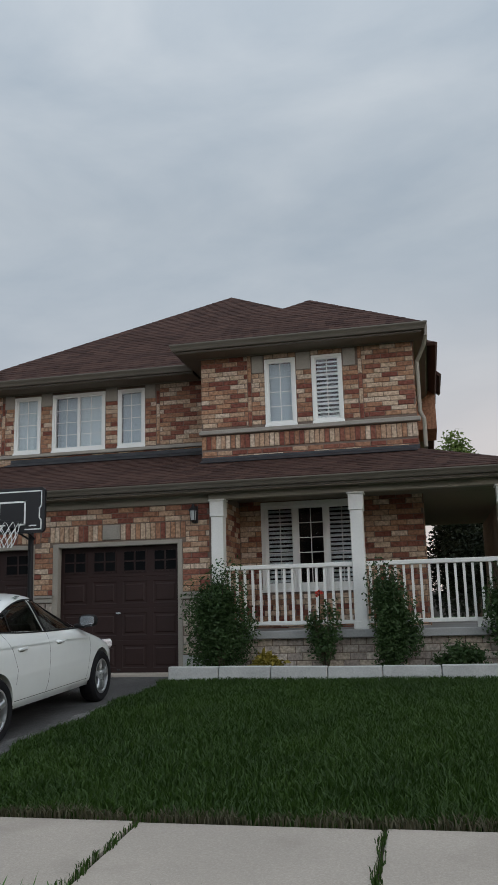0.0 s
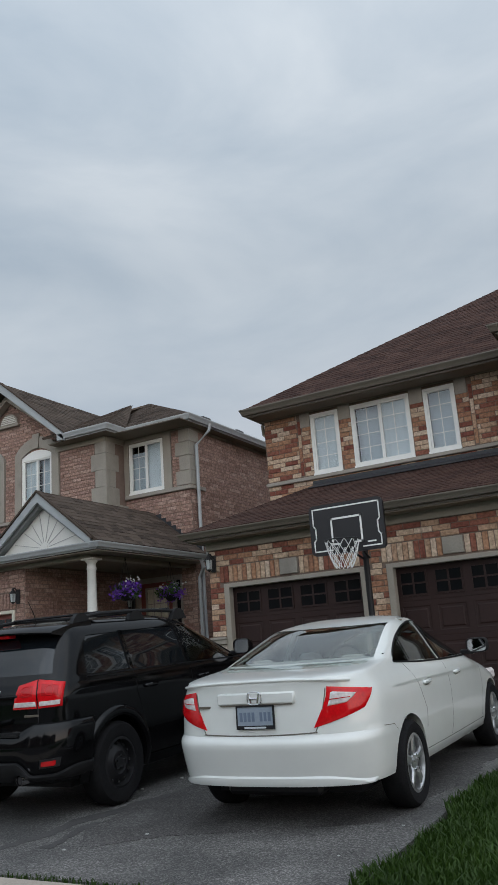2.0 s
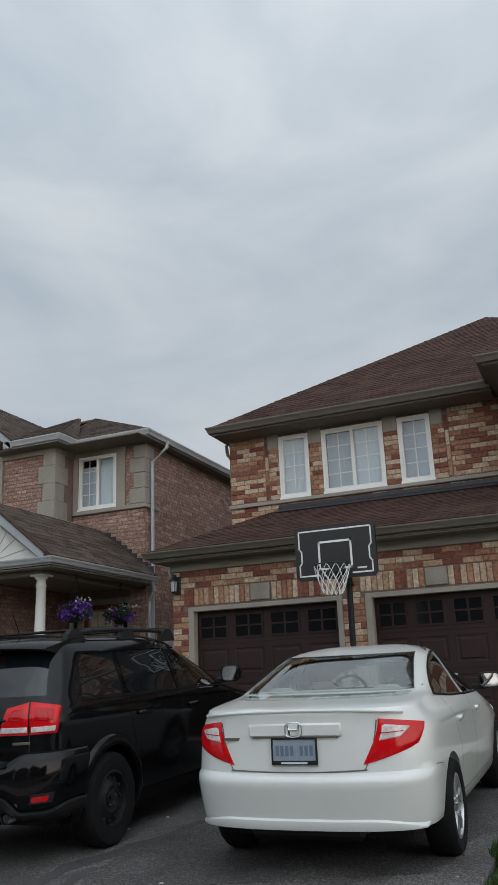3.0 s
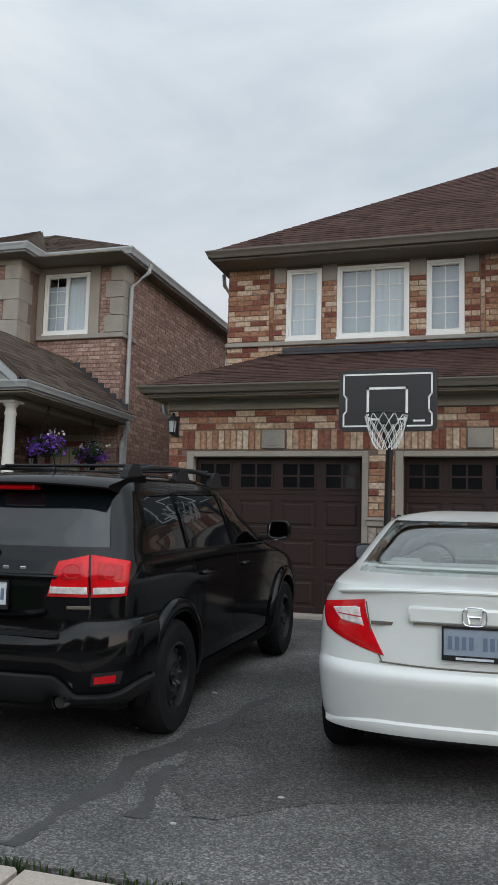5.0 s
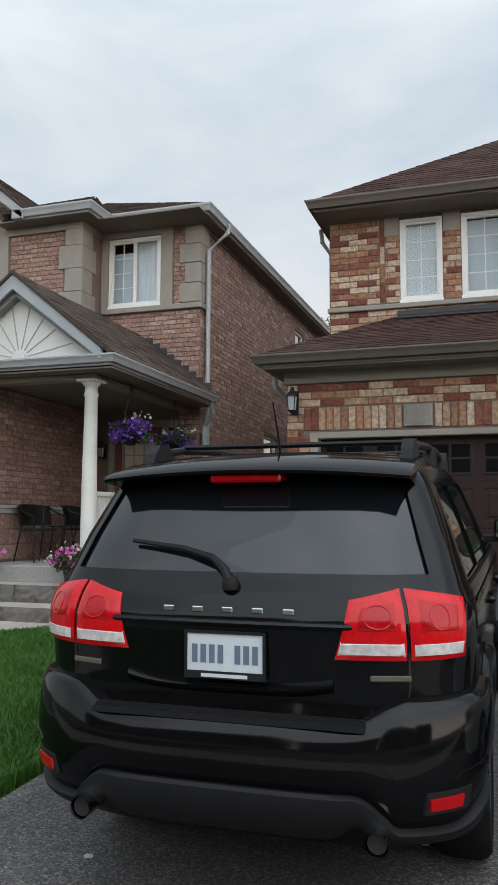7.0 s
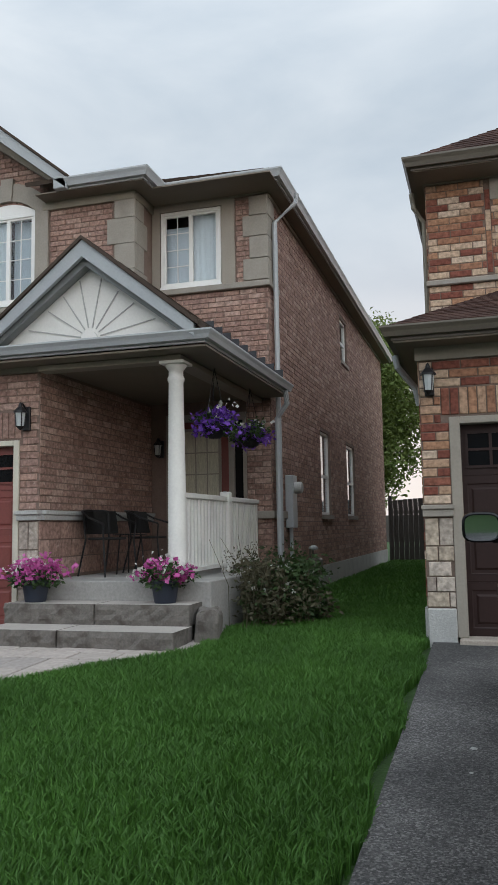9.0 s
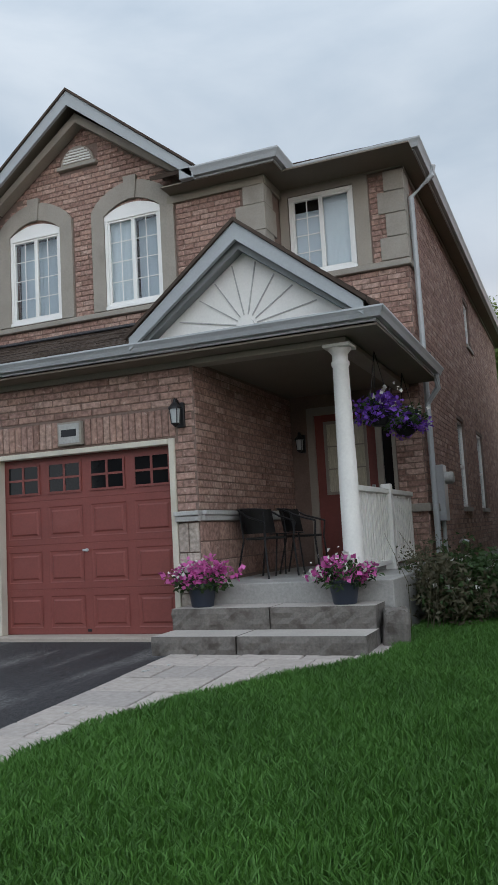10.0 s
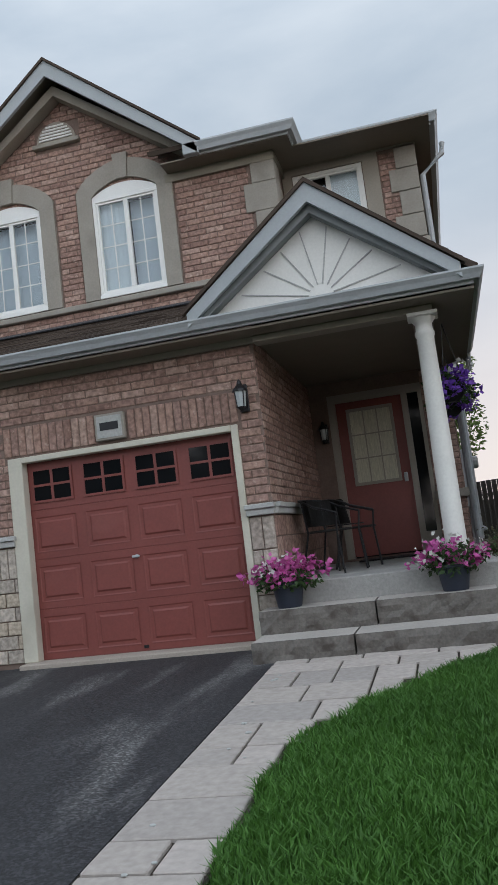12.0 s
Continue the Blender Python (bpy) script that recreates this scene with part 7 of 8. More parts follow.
part("parcel_shelf", boxes((-0.58, 0.58, 0.74, 0.98, 1.108, 1.118)), M_SEAT, sedan)
part("cabin_floor", boxes((-0.69, 0.69, 0.96, 2.99, 0.705, 0.72)), M_CABIN, sedan)
seat(sedan, 0, 1.16, 0.36, M_SEAT, 0.36)
for x in (-0.36, 0.36):
    seat(sedan, x, 2.0, 0.36, M_SEAT)
part("dashboard", boxes((-0.68, 0.68, 2.72, 2.98, 0.722, 1.02), bevel=0.04), M_CABIN, sedan)
part("steering_wheel", tube(bmesh.new(), [Vector((-0.36 + 0.18 * math.cos(a), 2.68 + 0.06 * math.sin(a), 0.98 + 0.17 * math.sin(a))) for a in [2 * math.pi * j / 24 for j in range(25)]], 0.014, 6), M_PLASTIC, sedan)
for s in (1, -1):
    part("headlight", box(bmesh.new(), -0.16, 0.16, -0.1, 0.1, -0.06, 0.06, bevel=0.03, m=Matrix.Translation((s * 0.62, 4.17, 0.68)) @ pose(0, 0, 0, 0, 0, -30 * s)), M_CLEAR_LENS, sedan)
put(sedan, -5.03, 6.53, 0.5)

# --- black crossover ---
sh = Shell(rear=[(0.26, 0.20), (0.34, 0.11), (0.44, 0.075), (0.66, 0.070), (0.74, 0.090), (0.80, 0.105), (0.90, 0.105), (1.02, 0.100), (1.08, 0.105), (1.15, 0.140), (1.20, 0.180), (1.22, 0.195), (1.35, 0.275), (1.52, 0.40), (1.58, 0.44), (1.62, 0.50), (1.655, 0.62), (1.675, 0.82), (1.69, 1.1), (1.695, 1.3)],
           front=[(0.26, 4.75), (0.6, 4.88), (0.85, 4.80), (0.95, 4.62), (1.02, 4.25), (1.09, 3.85), (1.15, 3.66), (1.4, 3.12), (1.55, 2.82), (1.62, 2.62), (1.66, 2.45), (1.69, 2.2), (1.695, 2.0)],
           half=[(0.26, 0.82), (0.4, 0.865), (0.6, 0.885), (0.80, 0.895), (0.98, 0.905), (1.06, 0.900), (1.12, 0.885), (1.18, 0.858), (1.35, 0.80), (1.52, 0.728), (1.58, 0.695), (1.62, 0.655), (1.65, 0.61), (1.675, 0.53), (1.69, 0.42), (1.695, 0.3)],
           corner=[(0.26, 0.42), (0.75, 0.42), (0.8, 0.40), (1.1, 0.38), (1.2, 0.34), (1.55, 0.28), (1.65, 0.26), (1.695, 0.1)], fcorner=0.9, n=3.3, taper=0.03)
suv = thing("crossover_car", (0, 0, 0), "black crossover SUV with roof rails parked on the driveway", "car")
zs = [0.32, 0.335, 0.36, 0.4, 0.46, 0.52, 0.58, 0.64, 0.68, 0.72, 0.76, 0.80, 0.86, 0.92, 0.98, 1.02, 1.05, 1.08, 1.10, 1.12, 1.135, 1.15, 1.165, 1.18, 1.20, 1.22, 1.28, 1.35, 1.42, 1.48, 1.53, 1.57, 1.6, 1.62, 1.64, 1.655, 1.667, 1.677, 1.685, 1.692]
cuts = []
k = 16


def soft_corner(i, rise):
    """Heights of a window's top edge that rounds off at its rear end."""
    return rise * min(1.0, (i / 3.0) ** 0.6)


low = [(0.62 + 0.62 * i / k, 1.178) for i in range(k + 1)]
high = [(0.66 + 0.58 * i / k, 1.38 + soft_corner(i, 0.14) + 0.015 * i / k) for i in range(k + 1)]
cuts.append(side_glass(sh, low, high, suv, M_TINT_GLASS))
low = [(1.29 + 0.92 * i / k, 1.17 - 0.012 * i / k) for i in range(k + 1)]
high = [(1.30 + 0.89 * i / k, 1.537 + 0.008 * i / k) for i in range(k + 1)]
cuts.append(side_glass(sh, low, high, suv, M_TINT_GLASS))
low = [(2.28 + 1.10 * i / k, 1.155 - 0.015 * i / k) for i in range(k + 1)]
high = [(2.26 + 1.04 * i / k, min(1.545, 1.17 + (3.34 - (2.26 + 1.04 * i / k)) * 0.62)) for i in range(k + 1)]
cuts.append(side_glass(sh, low, high, suv, M_SIDE_GLASS))
cuts.append(end_glass(sh, 0.725, 0.615, 1.222, 1.548, suv, M_TINT_GLASS))
cuts.append(end_glass(sh, 0.70, 0.58, 1.16, 1.56, suv, M_CAR_GLASS, True, "windscreen"))
cabin = sh.solid([1.17, 1.22, 1.28, 1.35, 1.42, 1.48, 1.53, 1.58, 1.61], 0.06, 0.10)
well = boxes((-0.76, 0.76, 0.45, 3.3, 0.85, 1.21))
me = carve(sh.solid(zs), [cabin, well] + cuts[::-1] + [arch_cut(s, y, 0.40, 0.375) for s in (1, -1) for y in (0.98, 3.87)], M_PAINT_K)
body = new("body", me)
body.parent = suv


def bumper_top(u):
    """Low across the tailgate, rising into a shoulder under each tail light."""
    return 0.738 + 0.084 * ease_step(0.21, 0.42, u)


def valance_top(u):
    return 0.520 - 0.100 * ease_step(0.24, 0.42, u) + 0.045 * ease_step(0.62, 1.0, u)


bumper = part("bumper", skin(sh, 1.15, lambda u: valance_top(u) - 0.01, bumper_top, [(0.0, 0.0), (0.02, 0.030), (0.10, 0.044), (0.30, 0.058), (0.55, 0.064), (0.80, 0.058), (0.93, 0.048), (0.98, 0.036), (1.0, 0.022), (1.002, -0.004)]), M_PAINT_K, suv, "glossy black rear bumper", True)
part("bumper_valance", skin(sh, 1.15, lambda u: 0.362 + 0.055 * math.exp(-((u - 0.255) / 0.045) ** 2), valance_top, [(0.0, -0.01), (0.02, 0.030), (0.3, 0.050), (0.75, 0.062), (0.93, 0.062), (1.0, 0.050), (1.005, 0.0)]), M_PLASTIC, suv, "matt black lower bumper", True)
# ribs of the step pad on the bumper
for j in range(4):
    y0 = sh.end(0, 0.738).y - 0.058 + 0.015 * j
    part("step_rib", box(bmesh.new(), -0.52, 0.52, y0, y0 + 0.009, 0.728, 0.746 + 0.004 * j), M_PLASTIC, bumper)
for s in (1, -1):
    mir = s < 0
    for y in (0.98, 3.87):
        wheel(suv, s * 0.79, y, 0.362, 0.225, 0.225, M_STEEL_K, 0, s)
        bm = bmesh.new()
        rows = []
        for i in range(33):
            a = math.pi * (i / 32 * 1.16 - 0.08)
            cur = []
            for rr, o in ((0.396, 0.004), (0.402, 0.036), (0.425, 0.044), (0.470, 0.040), (0.486, 0.026), (0.496, 0.002)):
                yy, zz = y + rr * math.cos(a), 0.375 + rr * math.sin(a)
                q = sh.side(yy, max(zz, 0.27), o)
                cur.append(bm.verts.new((s * q.x, yy, max(zz, 0.27))))
            rows.append(cur)
        for a, b in zip(rows, rows[1:]):
            for i in range(5):
                bm.faces.new((a[i], a[i + 1], b[i + 1], b[i]))
        bmesh.ops.recalc_face_normals(bm, faces=bm.faces[:])
        bmesh.ops.solidify(bm, geom=bm.faces[:], thickness=0.006)
        part("wheel_arch_flare", bm, M_PAINT_K, suv, smooth=True)
    lamp = part("tail_light", sh.patch([(0.440, 0.945), (0.75, 0.950), (0.82, 1.142), (0.440, 1.178)], 0.016, 0.03, mirror=mir), M_RED_LENS, suv, "red tail light with a clear lower band", True)
    part("clear_band", sh.patch([(0.448, 0.960), (0.735, 0.964), (0.755, 1.008), (0.448, 1.006)], 0.020, 0.01, mirror=mir), M_CLEAR_LENS, lamp, smooth=True)
    part("lens_well", sh.patch([(0.470, 1.035), (0.71, 1.032), (0.74, 1.124), (0.470, 1.150)], 0.019, 0.01, mirror=mir), M_RED_DEEP, lamp, smooth=True)
    lamp2 = part("tail_light", sh.patch([(0.180, 0.945), (0.422, 0.945), (0.422, 1.178), (0.228, 1.140)], 0.012, 0.03, mirror=mir), M_RED_LENS, suv, "red tail light with a clear lower band", True)
    part("clear_band", sh.patch([(0.188, 0.960), (0.415, 0.960), (0.415, 1.006), (0.198, 1.006)], 0.016, 0.01, mirror=mir), M_CLEAR_LENS, lamp2, smooth=True)
    part("lens_well", sh.patch([(0.235, 1.035), (0.395, 1.035), (0.395, 1.142), (0.255, 1.120)], 0.015, 0.01, mirror=mir), M_RED_DEEP, lamp2, smooth=True)
    for uu, zz, rr, own, off in ((0.590, 1.084, 0.038, lamp, 0.019), (0.318, 1.086, 0.036, lamp2, 0.015)):
        for size in (1.0,):
            ring = []
            for j in range(25):
                a = 2 * math.pi * j / 24
                u, z = uu + rr * size * math.cos(a) * 1.4, zz + rr * size * math.sin(a)
                q = sh.point(u, z) + sh.normal(u, z) * off
                ring.append(Vector((-q.x if mir else q.x, q.y, q.z)))
            part("lamp_ring", tube(bmesh.new(), ring, 0.0035, 6), M_RED_LENS, own)
    part("reflector_pocket", sh.patch([(0.475, 0.455), (0.74, 0.465), (0.77, 0.558), (0.475, 0.548)], 0.062, 0.02, mirror=mir), M_PLASTIC, bumper, smooth=True)
    part("reflector", sh.patch([(0.500, 0.475), (0.69, 0.482), (0.70, 0.532), (0.500, 0.524)], 0.070, 0.02, mirror=mir), M_RED_DEEP, bumper, "low red reflector", True)
    part("reflector_trim", sh.patch([(0.60, 0.572), (0.88, 0.588), (0.90, 0.615), (0.64, 0.600)], 0.066, 0.02, mirror=mir), M_PAINT_K, bumper, smooth=True)
    for pts in ([(1.27, 1.16), (1.29, 0.95), (1.40, 0.70), (1.46, 0.45), (1.44, 0.34)], [(2.24, 1.15), (2.25, 0.8), (2.20, 0.40)], [(3.36, 1.12), (3.38, 0.8), (3.32, 0.40)], [(1.45, 0.345), (3.4, 0.345)]):
        part("door_seam", ribbon(sh, pts, 0.007, 0.001, mir), M_PLASTIC, suv)
    part("window_trim", ribbon(sh, [(0.60, 1.166), (2.25, 1.150), (3.40, 1.130)], 0.014, 0.004, mir), M_PLASTIC, suv)
    for y in (2.26, 1.265):
        part("pillar_trim", ribbon(sh, [(y, 1.16), (y + 0.01, 1.545)], 0.055, 0.002, mir), M_TINT_GLASS, suv)
    part("shoulder_crease", ribbon(sh, [(0.62, 1.095), (2.2, 1.085), (3.6, 1.045)], 0.022, 0.006, mir), M_PAINT_K, suv, smooth=True)
    part("sill_cladding", ribbon(sh, [(1.42, 0.305), (3.46, 0.305)], 0.09, 0.010, mir), M_PLASTIC, suv)
    for y in (1.50, 2.46):
        q = sh.side(y, 0.985)
        part("door_handle", box(bmesh.new(), -0.02, 0.030, -0.105, 0.105, -0.017, 0.017, bevel=0.012, m=Matrix.Translation((s * q.x, y, 0.995))), M_PAINT_K, suv, smooth=True)
    mirror_pod(suv, sh, 3.22, 1.15, M_PAINT_K, s, 0.115, 0.088)
    # roof rail with three feet
    rr = [(s * 0.60, 0.72, 1.64), (s * 0.60, 0.86, 1.695), (s * 0.60, 1.1, 1.718), (s * 0.60, 1.5, 1.728), (s * 0.595, 2.0, 1.725), (s * 0.585, 2.42, 1.705), (s * 0.575, 2.62, 1.65)]
    bar = part("roof_rail", tube(bmesh.new(), rr, 0.019, 8), M_PLASTIC, suv, smooth=True)
    for y in (0.82, 1.68, 2.46):
        part("rail_foot", prism(bmesh.new(), [(y - 0.15, 1.61), (y + 0.15, 1.62), (y + 0.09, 1.70), (y + 0.04, 1.735), (y - 0.05, 1.73), (y - 0.10, 1.69)], "x", s * 0.60 - 0.026, s * 0.60 + 0.026), M_PLASTIC, bar)
    pipe = part("exhaust_tip", tube(bmesh.new(), [(s * 0.56, 0.012, 0.385), (s * 0.56, 0.24, 0.385)], 0.040, 20, cap=False), M_CHROME, suv, "chrome exhaust tip", True)
    # Near-black plug stands in for the shade inside the pipe.
    part("exhaust_bore", tube(bmesh.new(), [(s * 0.56, 0.03, 0.385), (s * 0.56, 0.235, 0.385)], 0.034, 20), M_SHADE_BLACK, pipe)
for y in (1.12, 2.30):
    part("cross_bar", boxes((-0.60, 0.60, y - 0.03, y + 0.03, 1.722, 1.745), bevel=0.01), M_PLASTIC, suv)
# spoiler with an inset brake light
bm = bmesh.new()
secs = []
for i in range(-12, 13):
    x = 0.655 * i / 12
    bow = 0.075 * abs(i / 12) ** 2.4
    drop = 0.030 * abs(i / 12) ** 2
    secs.append([bm.verts.new((x, y + bow * (1.0 if y < 0.6 else 0.3), z - drop)) for y, z in ((0.300, 1.588), (0.292, 1.600), (0.306, 1.614), (0.55, 1.664), (0.90, 1.690), (0.90, 1.62), (0.50, 1.555), (0.36, 1.580))])
for a, b in zip(secs, secs[1:]):
    for j in range(8):
        bm.faces.new((a[j], b[j], b[(j + 1) % 8], a[(j + 1) % 8]))
bm.faces.new(secs[0]), bm.faces.new(secs[-1][::-1])
bmesh.ops.recalc_face_normals(bm, faces=bm.faces[:])
spoiler = part("roof_spoiler", bm, M_PAINT_K, suv, smooth=True)
part("brake_light", boxes((-0.15, 0.15, 0.325, 0.42, 1.552, 1.585), bevel=0.008), M_RED_DEEP, spoiler)
part("antenna", tube(bmesh.new(), [(0.0, 0.85, 1.67), (0.0, 0.80, 1.78), (0.0, 0.73, 1.90)], 0.006, 6, 0.003), M_PLASTIC, suv)
bm = bmesh.new()
tube(bm, [sh.end(0.0, 1.185, -0.02), sh.end(-0.03, 1.235, -0.035), sh.end(-0.09, 1.275, -0.03), sh.end(-0.22, 1.305, -0.025), sh.end(-0.46, 1.330, -0.02)], 0.021, 8, 0.008)
lathe(bm, tuple(sh.end(0.0, 1.165, 0.0)), [(0.03, 0.0), (0.034, 0.02), (0.026, 0.045)], 14)
part("rear_wiper", bm, M_PLASTIC, suv, smooth=True)
# tailgate: handle moulding, plate pocket with a lower lip
g = bmesh.new()
tube(g, [sh.end(-0.47 + 0.94 * t / 16, 1.055, -0.003) for t in range(17)], 0.013, 8)
part("tailgate_moulding", g, M_PAINT_K, suv, smooth=True)
lip = bmesh.new()
secs = []
for i in range(-10, 11):
    x = 0.40 * i / 10
    p = sh.end(x, 0.85)
    rise = 0.025 * abs(i / 10) ** 4
    secs.append([lip.verts.new((x, p.y + dy, 0.835 + rise + dz)) for dy, dz in ((0.01, -0.035), (-0.022, -0.012), (-0.026, 0.0), (0.004, 0.022), (0.01, 0.02))])
for a, b in zip(secs, secs[1:]):
    for j in range(5):
        lip.faces.new((a[j], b[j], b[(j + 1) % 5], a[(j + 1) % 5]))
lip.faces.new(secs[0]), lip.faces.new(secs[-1][::-1])
bmesh.ops.recalc_face_normals(lip, faces=lip.faces[:])
part("plate_pocket_lip", lip, M_PAINT_K, suv, smooth=True)
for sx in (-1, 1):
    pts = ((0.668, 1.17), (0.664, 1.06), (0.664, 0.95), (0.664, 0.86), (0.655, 0.80), (0.62, 0.77), (0.57, 0.75))
    part("tailgate_seam", tube(bmesh.new(), [sh.end(sx * x, z, 0.0) for x, z in pts], 0.005, 6), M_SHADE_BLACK, suv)
for i in range(5):
    x = -0.255 + i * 0.118 + 0.02
    part("name_letter", box(bmesh.new(), -0.022, 0.022, -0.006, 0.004, -0.010, 0.010, bevel=0.003, m=Matrix.Translation(sh.end(x, 1.098, -0.003))), M_CHROME, suv)
for x, z in ((0.60, 0.885), (-0.60, 0.885)):
    part("name_bar", box(bmesh.new(), -0.072, 0.072, -0.004, 0.004, -0.010, 0.010, bevel=0.003, m=Matrix.Translation(sh.end(x, z, -0.002)) @ pose(0, 0, 0, 0, 0, 14 * (1 if x > 0 else -1))), M_GUTTER, suv)
plate(suv, 0.0, sh.end(0, 0.945).y - 0.014, 0.945, -2, M_PLASTIC, M_PLATE, M_PLATE_INK)
part("underbody", boxes((-0.70, 0.70, 0.5, 4.4, 0.24, 0.33)), M_PLASTIC, suv)
part("cabin_floor", boxes((-0.80, 0.80, 0.3, 3.4, 0.84, 0.87)), M_CABIN, suv)
seat(suv, 0, 1.45, 0.72, M_SEAT_K, 0.36)
for x in (-0.38, 0.38):
    seat(suv, x, 2.35, 0.70, M_SEAT_K)
part("dashboard", boxes((-0.75, 0.75, 3.0, 3.4, 0.88, 1.15), bevel=0.04), M_CABIN, suv)
put(suv, -7.72, 6.34, 0.0, (0.94, 0.97, 0.985))

# ---- plants ----
def leaves(count, spread, size, seed, squash=0.5, droop=0.3):
    """Points of many small bent leaves. spread(rs, n) gives their places. Returns vertices and faces."""
    rs = np.random.RandomState(seed)
    p = spread(rs, count)
    n = len(p)
    d = rs.normal(size=(n, 3))
    d[:, 2] = d[:, 2] * 0.6 - droop
    d /= np.linalg.norm(d, axis=1)[:, None]
    r = rs.normal(size=(n, 3))
    side = np.cross(d, r)
    side /= np.linalg.norm(side, axis=1)[:, None] + 1e-9
    s = size * rs.uniform(0.6, 1.35, n)[:, None]
    fold = np.cross(side, d) * s * 0.18
    v = np.stack((p, p + d * s * 0.5 + side * s * squash * 0.5 + fold, p + d * s, p + d * s * 0.5 - side * s * squash * 0.5 + fold), 1)
    return v


def leaf_mesh(name, v, material):
    n = len(v)
    me = bpy.data.meshes.new(name)
    me.vertices.add(n * 4)
    me.vertices.foreach_set("co", v.ravel())
    me.loops.add(n * 6)
    me.loops.foreach_set("vertex_index", (np.arange(n)[:, None] * 4 + np.array([0, 1, 2, 0, 2, 3])).ravel().astype(np.int32))
    me.polygons.add(n * 2)
    me.polygons.foreach_set("loop_start", (np.arange(n * 2) * 3).astype(np.int32))
    me.update(calc_edges=True)
    me.materials.append(material)
    return me


def cloud(centre, radii, lumps, seed, hollow=0.35, base=None):
    """A spread of leaves over an uneven cluster of lumps."""
    def spread(rs, n):
        k = np.random.RandomState(seed)
        c = k.normal(size=(lumps, 3))
        c /= np.linalg.norm(c, axis=1)[:, None]
        c *= k.uniform(0.25, 0.85, lumps)[:, None]
        rad = k.uniform(0.28, 0.55, lumps)
        which = rs.randint(0, lumps, n)
        q = rs.normal(size=(n, 3))
        q /= np.linalg.norm(q, axis=1)[:, None]
        q *= (hollow + (1 - hollow) * rs.uniform(0, 1, n) ** 0.5)[:, None]
        p = (c[which] + q * rad[which][:, None]) * np.array(radii) + np.array(centre)
        if base is not None:
            p = p[p[:, 2] > base]
        return p
    return spread


def shrub(name, x, y, z, w, h, count, size, material, label, seed, depth=None, lumps=26, stems=7, category="shrub", group=""):
    depth = depth or w
    ob = thing(name, (x, y, z), label, category, group)
    rs = random.Random(seed)
    for i in range(stems):
        a, r = rs.uniform(0, 6.28), rs.uniform(0.1, 0.35)
        top = (x + math.cos(a) * w * r, y + math.sin(a) * depth * r, z + h * rs.uniform(0.6, 0.95))
        part("stem", tube(bmesh.new(), [(x + rs.uniform(-0.05, 0.05) * w, y + rs.uniform(-0.05, 0.05), z - 0.02), ((x + top[0]) / 2 + rs.uniform(-0.03, 0.03), (y + top[1]) / 2, z + h * 0.4), top], 0.012, 6, 0.004), M_BARK, ob)
    me = leaf_mesh("foliage", leaves(count, cloud((x, y, z + h * 0.5), (w * 0.52, depth * 0.52, h * 0.55), lumps, seed, 0.1, base=z + 0.01), size, seed), material)
    f = new("foliage", me)
    f.parent = ob
    f.matrix_parent_inverse = Matrix.Translation(-BASE[ob])
    return ob


def petals(ob, name, centre, radii, count, size, material, seed, lumps=16, base=None, label=""):
    me = leaf_mesh(name, leaves(count, cloud(centre, radii, lumps, seed, 0.75, base), size, seed + 1, 0.95, 0.0), material)
    f = new(name, me)
    f.parent = ob
    f.matrix_parent_inverse = Matrix.Translation(-BASE[ob])
    return tagged(f, label)


def tree(name, x, y, z, h, crown_r, crown_z, count, size, material, label, seed, trunk_r=0.15, tall=None):
    ob = thing(name, (x, y, z), label, "tree")
    rs = random.Random(seed)
    part("trunk", tube(bmesh.new(), [(x, y, z - 0.1), (x + 0.05, y, z + h * 0.3), (x - 0.04, y + 0.05, z + h * 0.6), (x, y, z + h * 0.93)], trunk_r, 10, trunk_r * 0.15), M_BARK, ob, smooth=True)
    for i in range(9):
        a, zz = i * 2.4 + rs.uniform(-0.4, 0.4), z + h * rs.uniform(0.3, 0.75)
        r = crown_r * rs.uniform(0.5, 0.9)
        part("limb", tube(bmesh.new(), [(x, y, zz), (x + math.cos(a) * r * 0.5, y + math.sin(a) * r * 0.5, zz + h * 0.06), (x + math.cos(a) * r, y + math.sin(a) * r, zz + h * 0.16)], trunk_r * 0.35, 6, trunk_r * 0.08), M_BARK, ob)
    me = leaf_mesh("crown", leaves(count, cloud((x, y, crown_z), (crown_r, crown_r, tall or (z + h - crown_z)), 46, seed), size, seed), material)
    f = new("crown", me)
    f.parent = ob
    f.matrix_parent_inverse = Matrix.Translation(-BASE[ob])
    return ob


# bed in front of the porch railing
bm = bmesh.new()
strip(bm, -3.84, 3.0, (12.1, 12.56), 0.03, base=0.2)
solo("flower_bed", bm, M_SOIL, "dark soil bed along the porch", "flower bed", "structure")
edging = thing("bed_edging", (-0.5, 12.02, 0.45), "pale stone edging blocks along a flower bed", "edging")
rng = random.Random(8)
x = -3.90
while x < 3.0:
    w = rng.uniform(0.72, 0.98)
    bm = bmesh.new()
    box(bm, -w / 2 + 0.006, w / 2 - 0.006, -0.075, 0.075, -0.12, 0.10, bevel=0.012)
    part("edging_block", bm, M_KERB, edging).matrix_basis = pose(x + w / 2, 12.03, 0.53 + rng.uniform(-0.008, 0.008), rng.uniform(-2, 2), rng.uniform(-0.6, 0.6), rng.uniform(-0.8, 0.8))
    x += w
shrub("shrub", -3.17, 12.27, 0.47, 1.0, 1.62, 12000, 0.058, M_LEAF, "tall dense dark green shrub beside the porch post", 41, depth=0.5, lumps=44)
